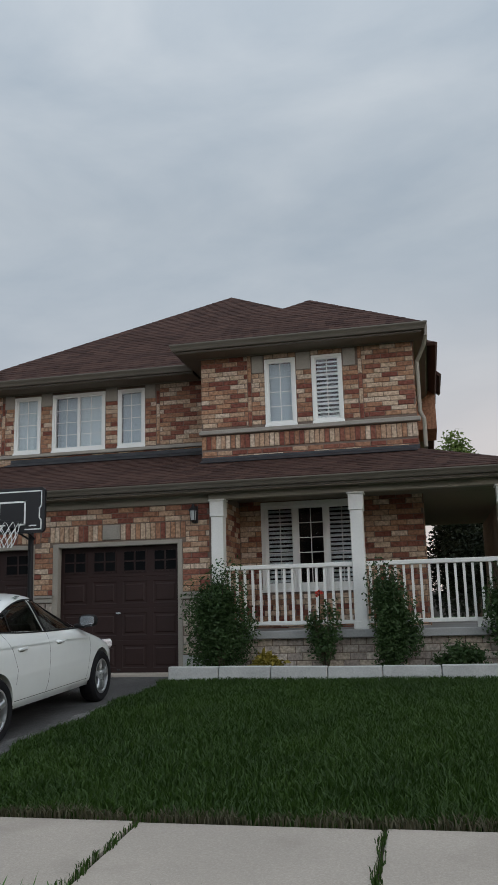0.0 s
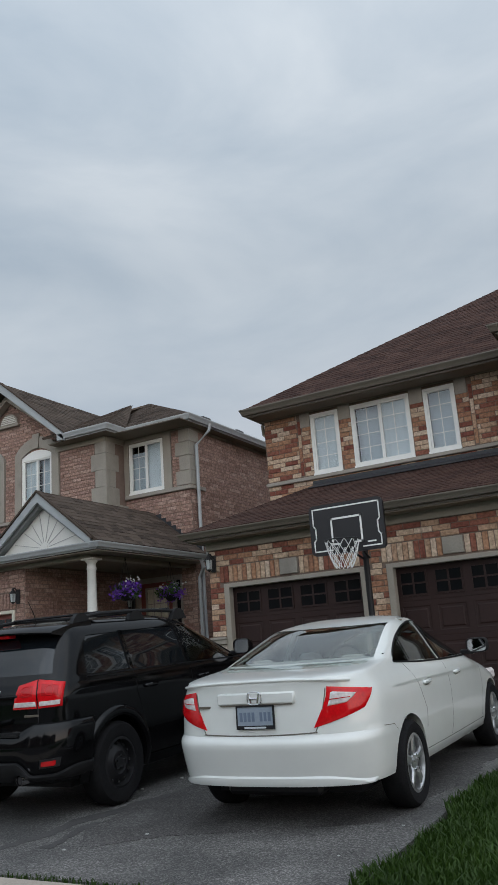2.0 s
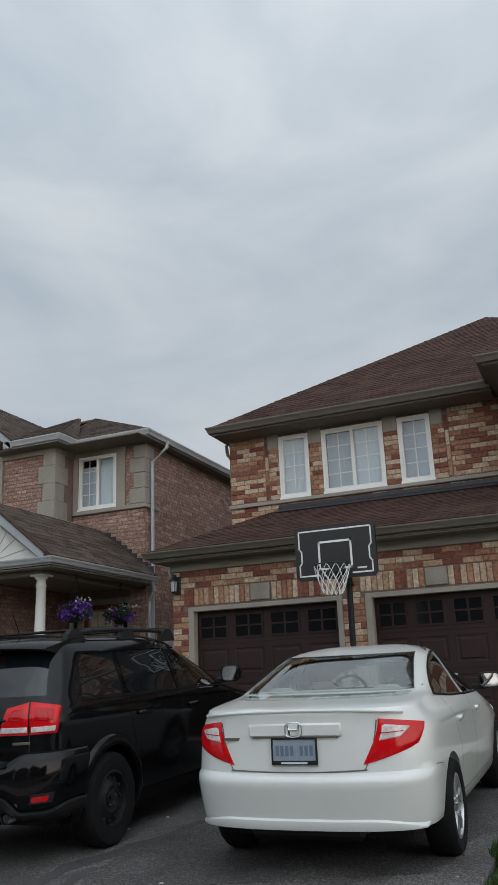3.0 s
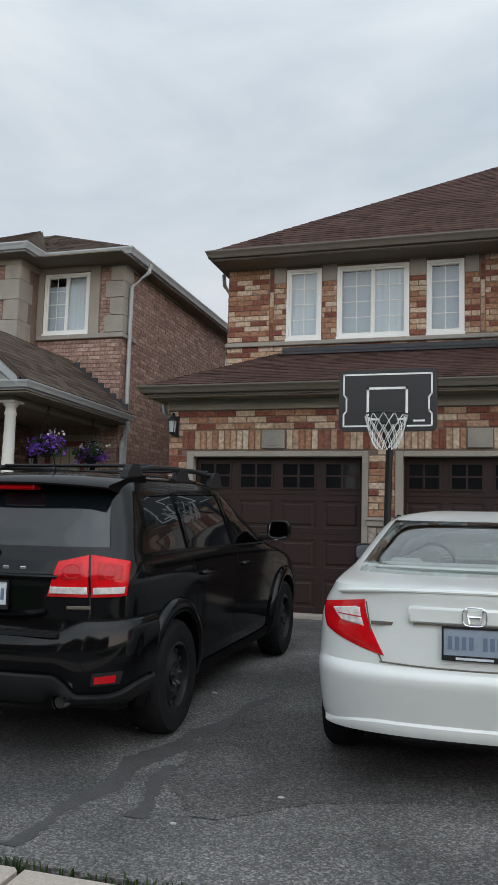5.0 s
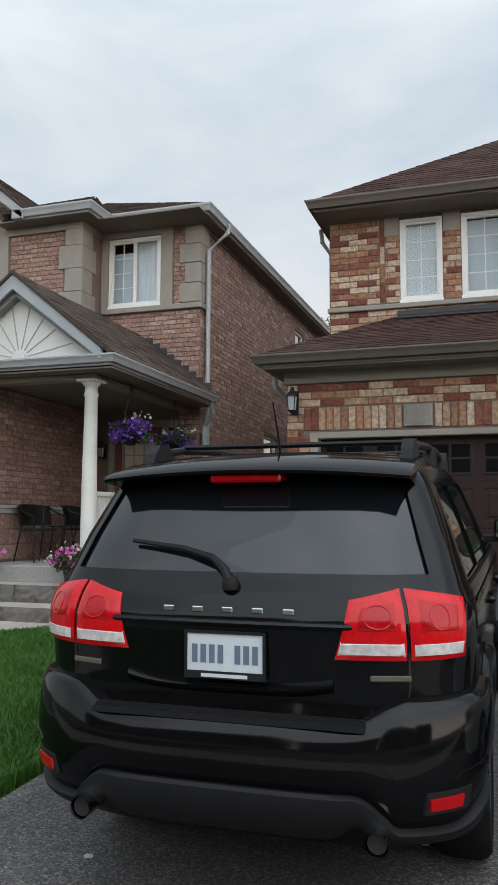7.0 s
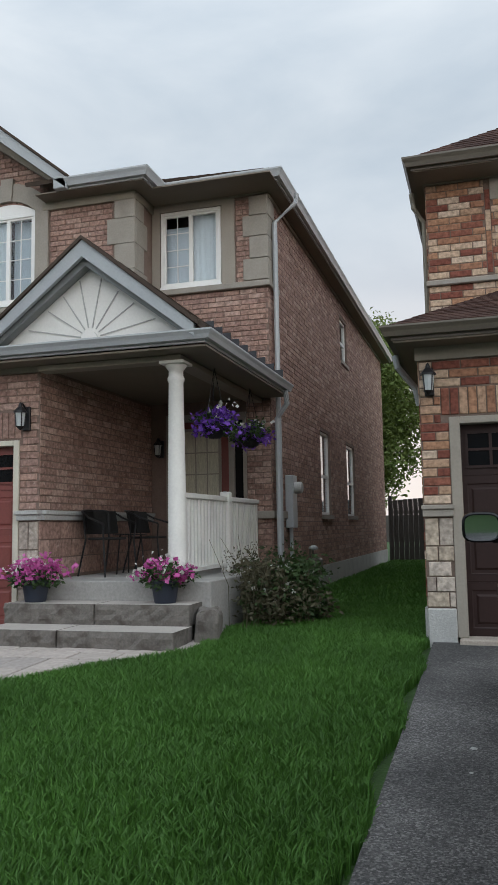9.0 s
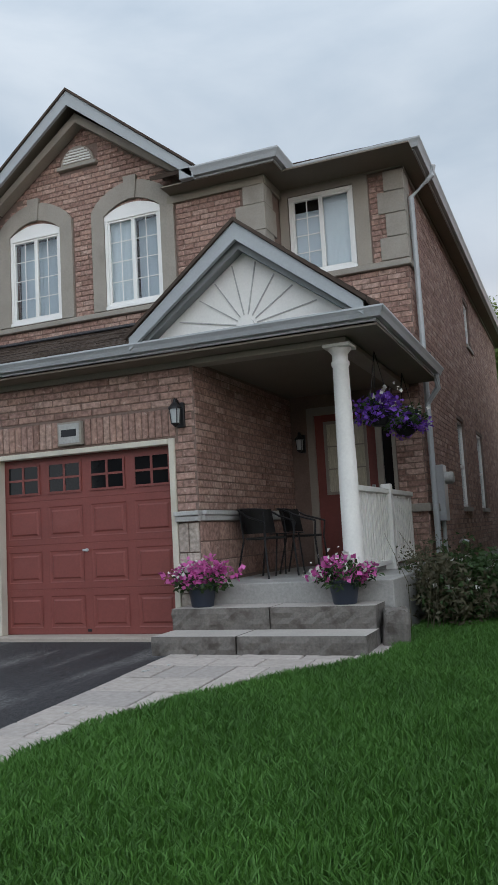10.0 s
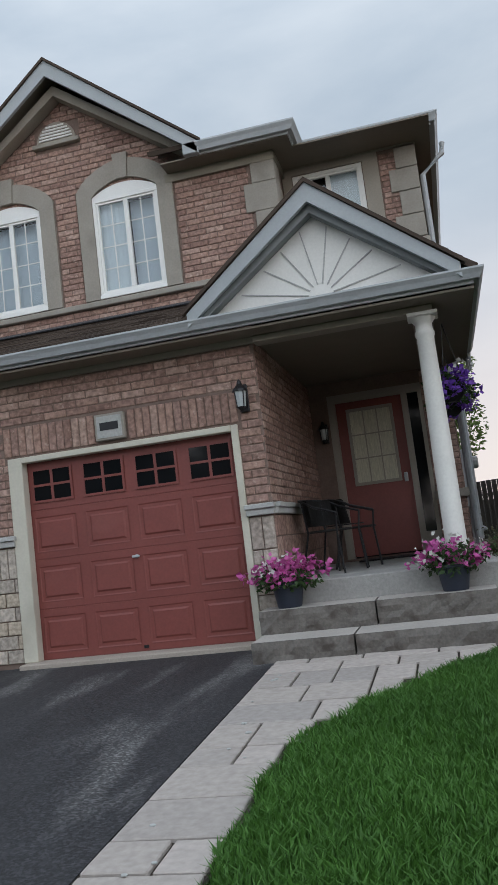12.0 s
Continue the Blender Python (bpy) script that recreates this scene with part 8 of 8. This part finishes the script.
shrub("shrub", -0.56, 12.27, 0.47, 0.78, 1.62, 11000, 0.056, M_LEAF, "tall dense dark green shrub in front of the railing", 42, depth=0.5, lumps=40)
rose = shrub("rose_bush", -1.55, 12.27, 0.47, 0.62, 1.1, 1500, 0.06, M_LEAF, "loose rose bush with one red bloom by the porch", 43, depth=0.4)
petals(rose, "bloom", (-1.60, 12.2, 1.68), (0.045, 0.045, 0.05), 40, 0.04, M_RED_PETAL, 44, 5, label="red rose bloom")
part("stem", tube(bmesh.new(), [(-1.55, 12.25, 0.6), (-1.62, 12.22, 1.3), (-1.60, 12.2, 1.70)], 0.007, 6), M_LEAF_DARK, rose)
shrub("yellow_plant", -2.45, 12.25, 0.47, 0.55, 0.36, 900, 0.10, M_LEAF_YEL, "low yellow-green spiky plant in a flower bed", 45, depth=0.4, stems=3, category="plant")
shrub("low_plant", 0.40, 12.28, 0.47, 0.85, 0.52, 1500, 0.07, M_LEAF, "low leafy plant in a flower bed", 46, depth=0.4, stems=4, category="plant")
shrub("climbing_plant", 1.08, 12.30, 0.47, 0.62, 1.55, 2200, 0.07, M_LEAF, "climbing plant over the porch railing", 47, depth=0.35, lumps=30, category="plant")

# ---- pots and baskets of flowers ----
M_POT = mat("dark_blue_pot", (0.018, 0.024, 0.040), 0.5, vary=0.15)


def flower_pot(x, y, z, seed):
    pot = thing("flower_pot", (x, y, z), "dark pot of pink petunias on a stone step", "flower pot", "flower pots")
    part("pot", lathe(bmesh.new(), (x, y, z), [(0.11, 0.0), (0.115, 0.02), (0.145, 0.20), (0.158, 0.205), (0.158, 0.235), (0.14, 0.235), (0.135, 0.20)], 24), M_POT, pot, smooth=True)
    me = leaf_mesh("foliage", leaves(700, cloud((x, y, z + 0.28), (0.30, 0.26, 0.16), 16, seed, base=z + 0.17), 0.06, seed), M_LEAF)
    f = new("foliage", me)
    f.parent = pot
    f.matrix_parent_inverse = Matrix.Translation(-BASE[pot])
    petals(pot, "blossom", (x, y - 0.02, z + 0.33), (0.36, 0.30, 0.17), 620, 0.055, M_PINK, seed + 5, 18, z + 0.2, "pink petunia blossom")
    petals(pot, "pale_blossom", (x, y - 0.02, z + 0.33), (0.37, 0.31, 0.18), 90, 0.045, M_WHITE_PETAL, seed + 9, 18, z + 0.2)


flower_pot(-13.36, 12.46, 0.812, 61)
flower_pot(-11.86, 12.48, 0.812, 62)
for i, (x, y, z) in enumerate(((-11.62, 13.44, 2.80), (-11.62, 14.91, 2.82))):
    bask = thing("hanging_basket", (x, y, z), "hanging basket of purple petunias under the porch eave", "hanging basket", "hanging baskets")
    part("bowl", lathe(bmesh.new(), (x, y, z - 0.2), [(0.06, 0.0), (0.11, 0.05), (0.145, 0.14), (0.15, 0.16), (0.13, 0.16)], 18), M_PLASTIC, bask, smooth=True)
    for k in range(3):
        a = 2.1 * k
        part("chain", tube(bmesh.new(), [(x + 0.145 * math.cos(a), y + 0.145 * math.sin(a), z - 0.05), (x, y, 3.425)], 0.004, 5), M_METAL_DARK, bask)
    me = leaf_mesh("foliage", leaves(600, cloud((x, y, z), (0.26, 0.26, 0.18), 16, 70 + i), 0.06, 70 + i), M_LEAF)
    f = new("foliage", me)
    f.parent = bask
    f.matrix_parent_inverse = Matrix.Translation(-BASE[bask])
    petals(bask, "blossom", (x, y, z - 0.02), (0.30, 0.30, 0.21), 460, 0.055, M_PURPLE, 75 + i, 18, label="purple petunia blossom")
    petals(bask, "pale_blossom", (x + 0.08, y, z + 0.08), (0.30, 0.30, 0.18), 26, 0.06, M_WHITE_PETAL, 79 + i, 12)

# the rambling bush at the porch corner
bush = shrub("rambling_bush", -11.0, 13.75, 0.44, 1.30, 0.78, 2000, 0.075, M_LEAF_GREY, "rambling half-dry bush with white flowers beside the porch", 81, depth=1.5, lumps=34, stems=14)
me = leaf_mesh("green_foliage", leaves(2600, cloud((-10.95, 14.1, 0.82), (0.75, 0.95, 0.45), 26, 83, base=0.45), 0.075, 83), M_LEAF)
f = new("green_foliage", me)
f.parent = bush
f.matrix_parent_inverse = Matrix.Translation(-BASE[bush])
petals(bush, "white_blossom", (-10.75, 14.0, 0.85), (0.75, 0.95, 0.42), 110, 0.06, M_WHITE_PETAL, 84, 14, 0.5)
rs = random.Random(6)
for i in range(16):
    x, y = -11.25 + rs.uniform(-0.3, 0.3), 13.3 + rs.uniform(-0.4, 0.5)
    part("dry_stalk", tube(bmesh.new(), [(x, y, 0.45), (x + rs.uniform(-0.1, 0.1), y, 0.95), (x + rs.uniform(-0.25, 0.25), y + rs.uniform(-0.2, 0.2), rs.uniform(1.15, 1.5))], 0.005, 5, 0.002), M_LEAF_GREY, bush)
me = leaf_mesh("dry_spray", leaves(260, cloud((-11.25, 13.3, 1.2), (0.42, 0.42, 0.26), 14, 86), 0.035, 86), M_LEAF_GREY)
f = new("dry_spray", me)
f.parent = bush
f.matrix_parent_inverse = Matrix.Translation(-BASE[bush])

# ---- lanterns ----
def lantern(x, y, z, label, size=1.0):
    ob = thing("wall_lantern", (x, y, z), label, "lantern", "wall lanterns")
    s = size
    part("back_plate", boxes((x - 0.055 * s, x + 0.055 * s, y - 0.02, y + 0.02, z - 0.16 * s, z + 0.16 * s), bevel=0.006), M_METAL_DARK, ob)
    part("arm", tube(bmesh.new(), [(x, y - 0.01, z + 0.12 * s), (x, y - 0.09, z + 0.19 * s), (x, y - 0.13, z + 0.15 * s)], 0.011, 8), M_METAL_DARK, ob)
    c = (x, y - 0.13, z)
    part("glass", lathe(bmesh.new(), (c[0], c[1], z - 0.12 * s), [(0.050 * s, 0.0), (0.068 * s, 0.18 * s)], 8), M_LANTERN, ob)
    for k in range(4):
        a = math.pi / 4 + k * math.pi / 2
        part("cage_bar", tube(bmesh.new(), [(c[0] + 0.054 * s * math.cos(a), c[1] + 0.054 * s * math.sin(a), z - 0.125 * s), (c[0] + 0.073 * s * math.cos(a), c[1] + 0.073 * s * math.sin(a), z + 0.065 * s)], 0.006, 5), M_METAL_DARK, ob)
    part("cap", lathe(bmesh.new(), (c[0], c[1], z + 0.06 * s), [(0.092 * s, 0.0), (0.085 * s, 0.02 * s), (0.03 * s, 0.08 * s), (0.02 * s, 0.12 * s), (0.004, 0.14 * s)], 8), M_METAL_DARK, ob)
    part("base_cap", lathe(bmesh.new(), (c[0], c[1], z - 0.17 * s), [(0.006, 0.0), (0.03 * s, 0.02 * s), (0.062 * s, 0.05 * s)], 8), M_METAL_DARK, ob)


M_LANTERN = mat("lantern_glass", (0.42, 0.45, 0.45), 0.15, vary=0.1, spec=0.7)
lantern(-9.12, 12.61, 2.95, "dark metal wall lantern beside a garage door", 0.85)
lantern(-3.63, 12.61, 2.98, "dark metal wall lantern beside a garage door", 0.85)
lantern(-13.60, 12.63, 2.84, "dark metal wall lantern beside the red garage door", 0.85)
lantern(-13.28, 15.80, 2.75, "dark wall lantern beside the front door", 0.8)

# ---- basketball hoop ----
hoop = thing("basketball_hoop", (-6.15, 11.9, 0.44), "portable basketball hoop with black backboard on the driveway", "basketball hoop")
M_BOARD = mat("black_backboard", (0.010, 0.010, 0.012), 0.35, vary=0.15)
BX, BY, BZ0, BZ1 = -6.03, 11.06, 2.65, 3.33
pts = []
for cx, cz, a0 in ((BX + 0.46, BZ1 - 0.07, 0), (BX - 0.46, BZ1 - 0.07, 90), (BX - 0.46, BZ0 + 0.07, 180), (BX + 0.46, BZ0 + 0.07, 270)):
    pts += [(cx + 0.07 * math.cos(radians(a0 + t * 22.5)), cz + 0.07 * math.sin(radians(a0 + t * 22.5))) for t in range(5)]
board = part("backboard", prism(bmesh.new(), pts, "y", BY - 0.02, BY + 0.03), M_BOARD, hoop, "black backboard with white lines")


def lines(segs, w, name):
    bm = bmesh.new()
    for (xa, za), (xb, zb) in segs:
        d = Vector((xb - xa, 0, zb - za))
        a = math.atan2(d.z, d.x)
        box(bm, -w / 2, d.length + w / 2, -0.0025, 0.0, -w / 2, w / 2, m=Matrix.Translation((xa, BY - 0.021, za)) @ Matrix.Rotation(-a, 4, "Y"))
    part(name, bm, M_WHITE, board)


L, R, T, B = BX - 0.475, BX + 0.475, BZ1 - 0.055, BZ0 + 0.055
lines([((L, T), (R, T)), ((L, B), (BX - 0.22, B)), ((BX + 0.22, B), (R, B)), ((R, T), (R, T - 0.22)), ((L, T), (L, T - 0.22)), ((R, T - 0.22), (R - 0.03, T - 0.26)), ((L, T - 0.22), (L + 0.03, T - 0.26)),
       ((R - 0.03, T - 0.26), (R - 0.03, T - 0.40)), ((L + 0.03, T - 0.26), (L + 0.03, T - 0.40)), ((R - 0.03, T - 0.40), (R, T - 0.44)), ((L + 0.03, T - 0.40), (L, T - 0.44)), ((R, T - 0.44), (R, B)), ((L, T - 0.44), (L, B))], 0.018, "border_line")
lines([((BX - 0.21, BZ1 - 0.21), (BX + 0.21, BZ1 - 0.21)), ((BX - 0.21, BZ1 - 0.21), (BX - 0.21, BZ0 + 0.13)), ((BX + 0.21, BZ1 - 0.21), (BX + 0.21, BZ0 + 0.13)), ((BX - 0.21, BZ0 + 0.13), (BX + 0.21, BZ0 + 0.13))], 0.026, "target_line")
part("name_bar", boxes((BX + 0.28, BX + 0.40, BY - 0.0235, BY - 0.02, BZ0 + 0.10, BZ0 + 0.12)), M_WHITE, board)
RC = (BX + 0.02, BY - 0.26, 2.79)
rim = part("rim", tube(bmesh.new(), [(RC[0] + 0.228 * math.cos(2 * math.pi * k / 28), RC[1] + 0.228 * math.sin(2 * math.pi * k / 28), RC[2]) for k in range(29)], 0.009, 8), M_METAL_DARK, hoop, smooth=True)
part("bracket", boxes((RC[0] - 0.09, RC[0] + 0.09, BY - 0.09, BY - 0.02, 2.72, 2.82), bevel=0.01), M_METAL_DARK, hoop)
M_NET = mat("white_net", (0.75, 0.75, 0.74), 0.9, vary=0.1)
net = bmesh.new()
for k in range(12):
    for sgn in (1, -1):
        run = []
        for j in range(9):
            t = j / 8
            a = 2 * math.pi * (k + sgn * t * 2.0) / 12
            r = 0.225 * (1 - t) ** 0.8 + 0.10 - 0.10 * (1 - t)
            run.append((RC[0] + r * math.cos(a), RC[1] + r * math.sin(a), RC[2] - 0.36 * t))
        tube(net, run, 0.0045, 4, cap=False)
part("net", net, M_NET, hoop)
part("pole", tube(bmesh.new(), [(-6.14, 11.95, 0.5), (-6.12, 11.86, 1.6), (-6.08, 11.75, 2.9)], 0.042, 12), M_METAL_DARK, hoop, smooth=True)
for z in (2.78, 3.10):
    for dx in (-0.10, 0.10):
        part("support_arm", tube(bmesh.new(), [(-6.08 + dx * 0.5, 11.77, z - 0.15), (BX + dx, BY + 0.03, z)], 0.016, 8), M_METAL_DARK, hoop)
bm = bmesh.new()
box(bm, -6.60, -5.72, 11.70, 12.44, 0.40, 0.58, bevel=0.06)
part("base_tank", bm, M_PLASTIC, hoop)
for s in (-1, 1):
    part("brace", tube(bmesh.new(), [(-6.14 + s * 0.30, 12.3, 0.56), (-6.13, 11.93, 1.02)], 0.014, 8), M_METAL_DARK, hoop)

# ---- porch chairs ----
def porch_chair(m, label):
    ch = thing("porch_chair", (0, 0, 0), label, "chair", "porch chairs")
    seat_bm = lathe(bmesh.new(), (0, 0, 0.43), [(0.02, 0.0), (0.22, 0.0), (0.235, 0.012), (0.22, 0.026), (0.02, 0.02)], 20)
    part("seat", seat_bm, M_WICKER, ch, smooth=True)
    bm = bmesh.new()
    n, rows = 14, 5
    g = [[bm.verts.new((0.26 * math.sin(a), 0.24 * math.cos(a) + 0.05 * j / rows, 0.50 + 0.28 * j / rows)) for a in [radians(-75 + 150 * i / n) for i in range(n + 1)]] for j in range(rows + 1)]
    for a, b in zip(g, g[1:]):
        for i in range(n):
            bm.faces.new((a[i], a[i + 1], b[i + 1], b[i]))
    bmesh.ops.solidify(bm, geom=bm.faces[:], thickness=0.012)
    part("backrest", bm, M_WICKER, ch)
    part("top_rail", tube(bmesh.new(), [(-0.27, -0.22, 0.62)] + [(0.275 * math.sin(a), 0.255 * math.cos(a) + 0.05, 0.79 - 0.10 * abs(a / 1.7) ** 3) for a in [radians(-95 + 190 * i / 16) for i in range(17)]] + [(0.27, -0.22, 0.62)], 0.012, 8), M_METAL_DARK, ch, smooth=True)
    for sx in (-1, 1):
        part("leg", tube(bmesh.new(), [(sx * 0.27, -0.22, 0.62), (sx * 0.25, -0.20, 0.43), (sx * 0.26, -0.24, 0.0)], 0.011, 8), M_METAL_DARK, ch)
        part("leg", tube(bmesh.new(), [(sx * 0.20, 0.20, 0.75), (sx * 0.19, 0.17, 0.43), (sx * 0.22, 0.27, 0.0)], 0.011, 8), M_METAL_DARK, ch)
    ch.matrix_basis = m
    return ch


M_WICKER = mat("black_wicker", (0.014, 0.013, 0.012), 0.7, vary=0.4, scale=30, bump=0.8, bump_scale=70)
porch_chair(pose(-13.05, 13.55, 1.02, 0, 0, 70), "black wicker porch chair against the brick wall")
porch_chair(pose(-12.88, 14.40, 1.02, 0, 0, 95), "black wicker porch chair near the front door")
tb = thing("porch_table", (-12.95, 13.98, 1.02), "small round black porch table between chairs", "table")
part("tabletop", lathe(bmesh.new(), (-12.95, 13.98, 1.50), [(0.02, 0.0), (0.21, 0.0), (0.215, 0.012), (0.02, 0.014)], 20), M_METAL_DARK, tb)
for k in range(3):
    a = 2.1 * k
    part("leg", tube(bmesh.new(), [(-12.95 + 0.15 * math.cos(a), 13.98 + 0.15 * math.sin(a), 1.50), (-12.95 + 0.2 * math.cos(a), 13.98 + 0.2 * math.sin(a), 1.02)], 0.01, 6), M_METAL_DARK, tb)
solo("doormat", boxes((-13.0, -12.3, 15.30, 15.76, 1.022, 1.04), bevel=0.004), M_PLASTIC, "black doormat at the front door", "doormat")

# ---- meters and boxes on the side wall ----
em = thing("electric_meter", (-11.5, 16.7, 1.5), "grey electric meter box with a round glass dial", "meter")
part("box", boxes((-11.57, -11.45, 16.55, 16.85, 1.55, 2.35), bevel=0.01), M_GUTTER_A, em)
part("dial", lathe(bmesh.new(), (0, 0, 0), [(0.09, 0.0), (0.088, 0.10), (0.07, 0.12)], 20), M_KERB, em, smooth=True).matrix_basis = pose(-11.45, 16.70, 2.16, 0, 90, 0)
part("conduit", tube(bmesh.new(), [(-11.52, 16.70, 0.5), (-11.52, 16.70, 1.56)], 0.03, 8), M_GUTTER_A, em)
gm = thing("gas_meter", (-11.4, 17.8, 0.6), "small grey gas meter on pipes by the wall", "meter")
part("casing", boxes((-11.50, -11.28, 17.6, 17.9, 0.75, 1.05), bevel=0.03), M_GUTTER, gm)
part("pipe", tube(bmesh.new(), [(-11.42, 17.55, 0.4), (-11.42, 17.55, 1.2), (-11.42, 17.75, 1.25), (-11.42, 17.75, 1.05)], 0.02, 8), M_GUTTER, gm)
part("regulator", lathe(bmesh.new(), (-11.38, 17.62, 1.18), [(0.03, 0.0), (0.08, 0.02), (0.08, 0.05), (0.03, 0.08)], 14), M_GUTTER_A, gm)

# ---- far end of the passage ----
fence = thing("wooden_fence", (-10.4, 29.5, 0.4), "weathered dark board fence across the passage between houses", "fence")
M_FENCE = mat("weathered_boards", (0.065, 0.058, 0.052), 0.9, vary=0.3, scale=4, stretch=(3, 3, 0.4), bump=0.4)
for i in range(16):
    x = -11.55 + i * 0.15
    part("board", boxes((x, x + 0.14, 29.50, 29.53, 0.4, 2.30 + 0.06 * math.sin(i / 16 * math.pi)), bevel=0.004), M_FENCE, fence)
for z in (0.8, 1.9):
    part("fence_rail", boxes((-11.55, -9.15, 29.53, 29.58, z, z + 0.09)), M_FENCE, fence)
for x in (-11.5, -9.25):
    part("post", boxes((x - 0.05, x + 0.05, 29.58, 29.68, 0.3, 2.45)), M_FENCE, fence)
bin_ = thing("bin", (-9.6, 24.0, 0.45), "dark bin with a lid against the side wall", "bin")
part("bin_body", boxes((-9.95, -9.35, 24.0, 24.6, 0.45, 1.35), bevel=0.03), M_PLASTIC, bin_)
part("lid", boxes((-9.98, -9.32, 23.97, 24.63, 1.352, 1.42), bevel=0.02), M_PLASTIC, bin_)
pail = thing("bucket", (-9.65, 22.5, 0.45), "pale grey plastic bucket on the grass", "bucket")
part("pail", lathe(bmesh.new(), (-9.68, 22.5, 0.45), [(0.14, 0.0), (0.17, 0.42), (0.185, 0.43), (0.185, 0.46), (0.16, 0.46), (0.15, 0.40)], 20), M_KERB, pail, smooth=True)
tree("leafy_tree", -13.1, 36.0, 0.4, 9.6, 2.9, 5.4, 46000, 0.19, M_LEAF_TREE, "tall green leafy tree behind the wooden fence", 91, 0.16, 4.0)
tree("back_tree", 1.9, 45.0, 0.4, 10.3, 1.0, 9.2, 2200, 0.22, M_LEAF_TREE, "sparse tree showing above the porch roof", 92, 0.14)
tree("dark_tree", 1.4, 25.5, 0.4, 4.6, 1.7, 2.9, 17000, 0.14, M_LEAF_DARK, "dark leafy tree beyond the porch", 93, 0.1)
solo("back_lawn_wall", boxes((-30, 30, 60.0, 60.3, 0.2, 2.2)), M_FENCE, "far dark board fence", "fence", "structure")

# ---- the other side of the street, seen only in reflections ----
M_OPP = mat("far_brick", (0.16, 0.10, 0.08), 0.9, vary=0.2)
for i, x in enumerate((-30, -18.5, -7, 4.5, 16)):
    h = thing("opposite_house", (x, -22, -0.1), "plain brick house across the street", "house", "houses across the street")
    part("walls", boxes((x - 4.6, x + 4.6, -28, -17.5, -0.2, 6.2)), M_OPP, h)
    bm = bmesh.new()
    pk0, pk1 = (x, -21.5, 9.2), (x, -24.5, 9.2)
    slope(bm, [(x - 5, -17.1, 6.1), (x + 5, -17.1, 6.1), pk0])
    slope(bm, [(x - 5, -17.1, 6.1), pk0, pk1, (x - 5, -28.4, 6.1)])
    slope(bm, [(x + 5, -17.1, 6.1), pk0, pk1, (x + 5, -28.4, 6.1)])
    SLOPES.clear()
    part("roof", bm, M_ROOF_B, h)
    part("garage_door", boxes((x - 3.6, x - 1.0, -17.5, -17.45, 0.0, 2.2)), M_DOOR_B, h)
    for dx in (-2.5, 0.8, 2.9):
        part("window", boxes((x + dx - 0.5, x + dx + 0.5, -17.5, -17.46, 4.0, 5.3)), M_DARK_PANE, h)
for i, x in enumerate((-24.5, -12.7, -1.2, 10.5)):
    tree("street_tree", x, -11.5, -0.05, 7.0, 2.2, 4.6, 5000, 0.26, M_LEAF_DARK, "street tree across the road", 95 + i, 0.12)
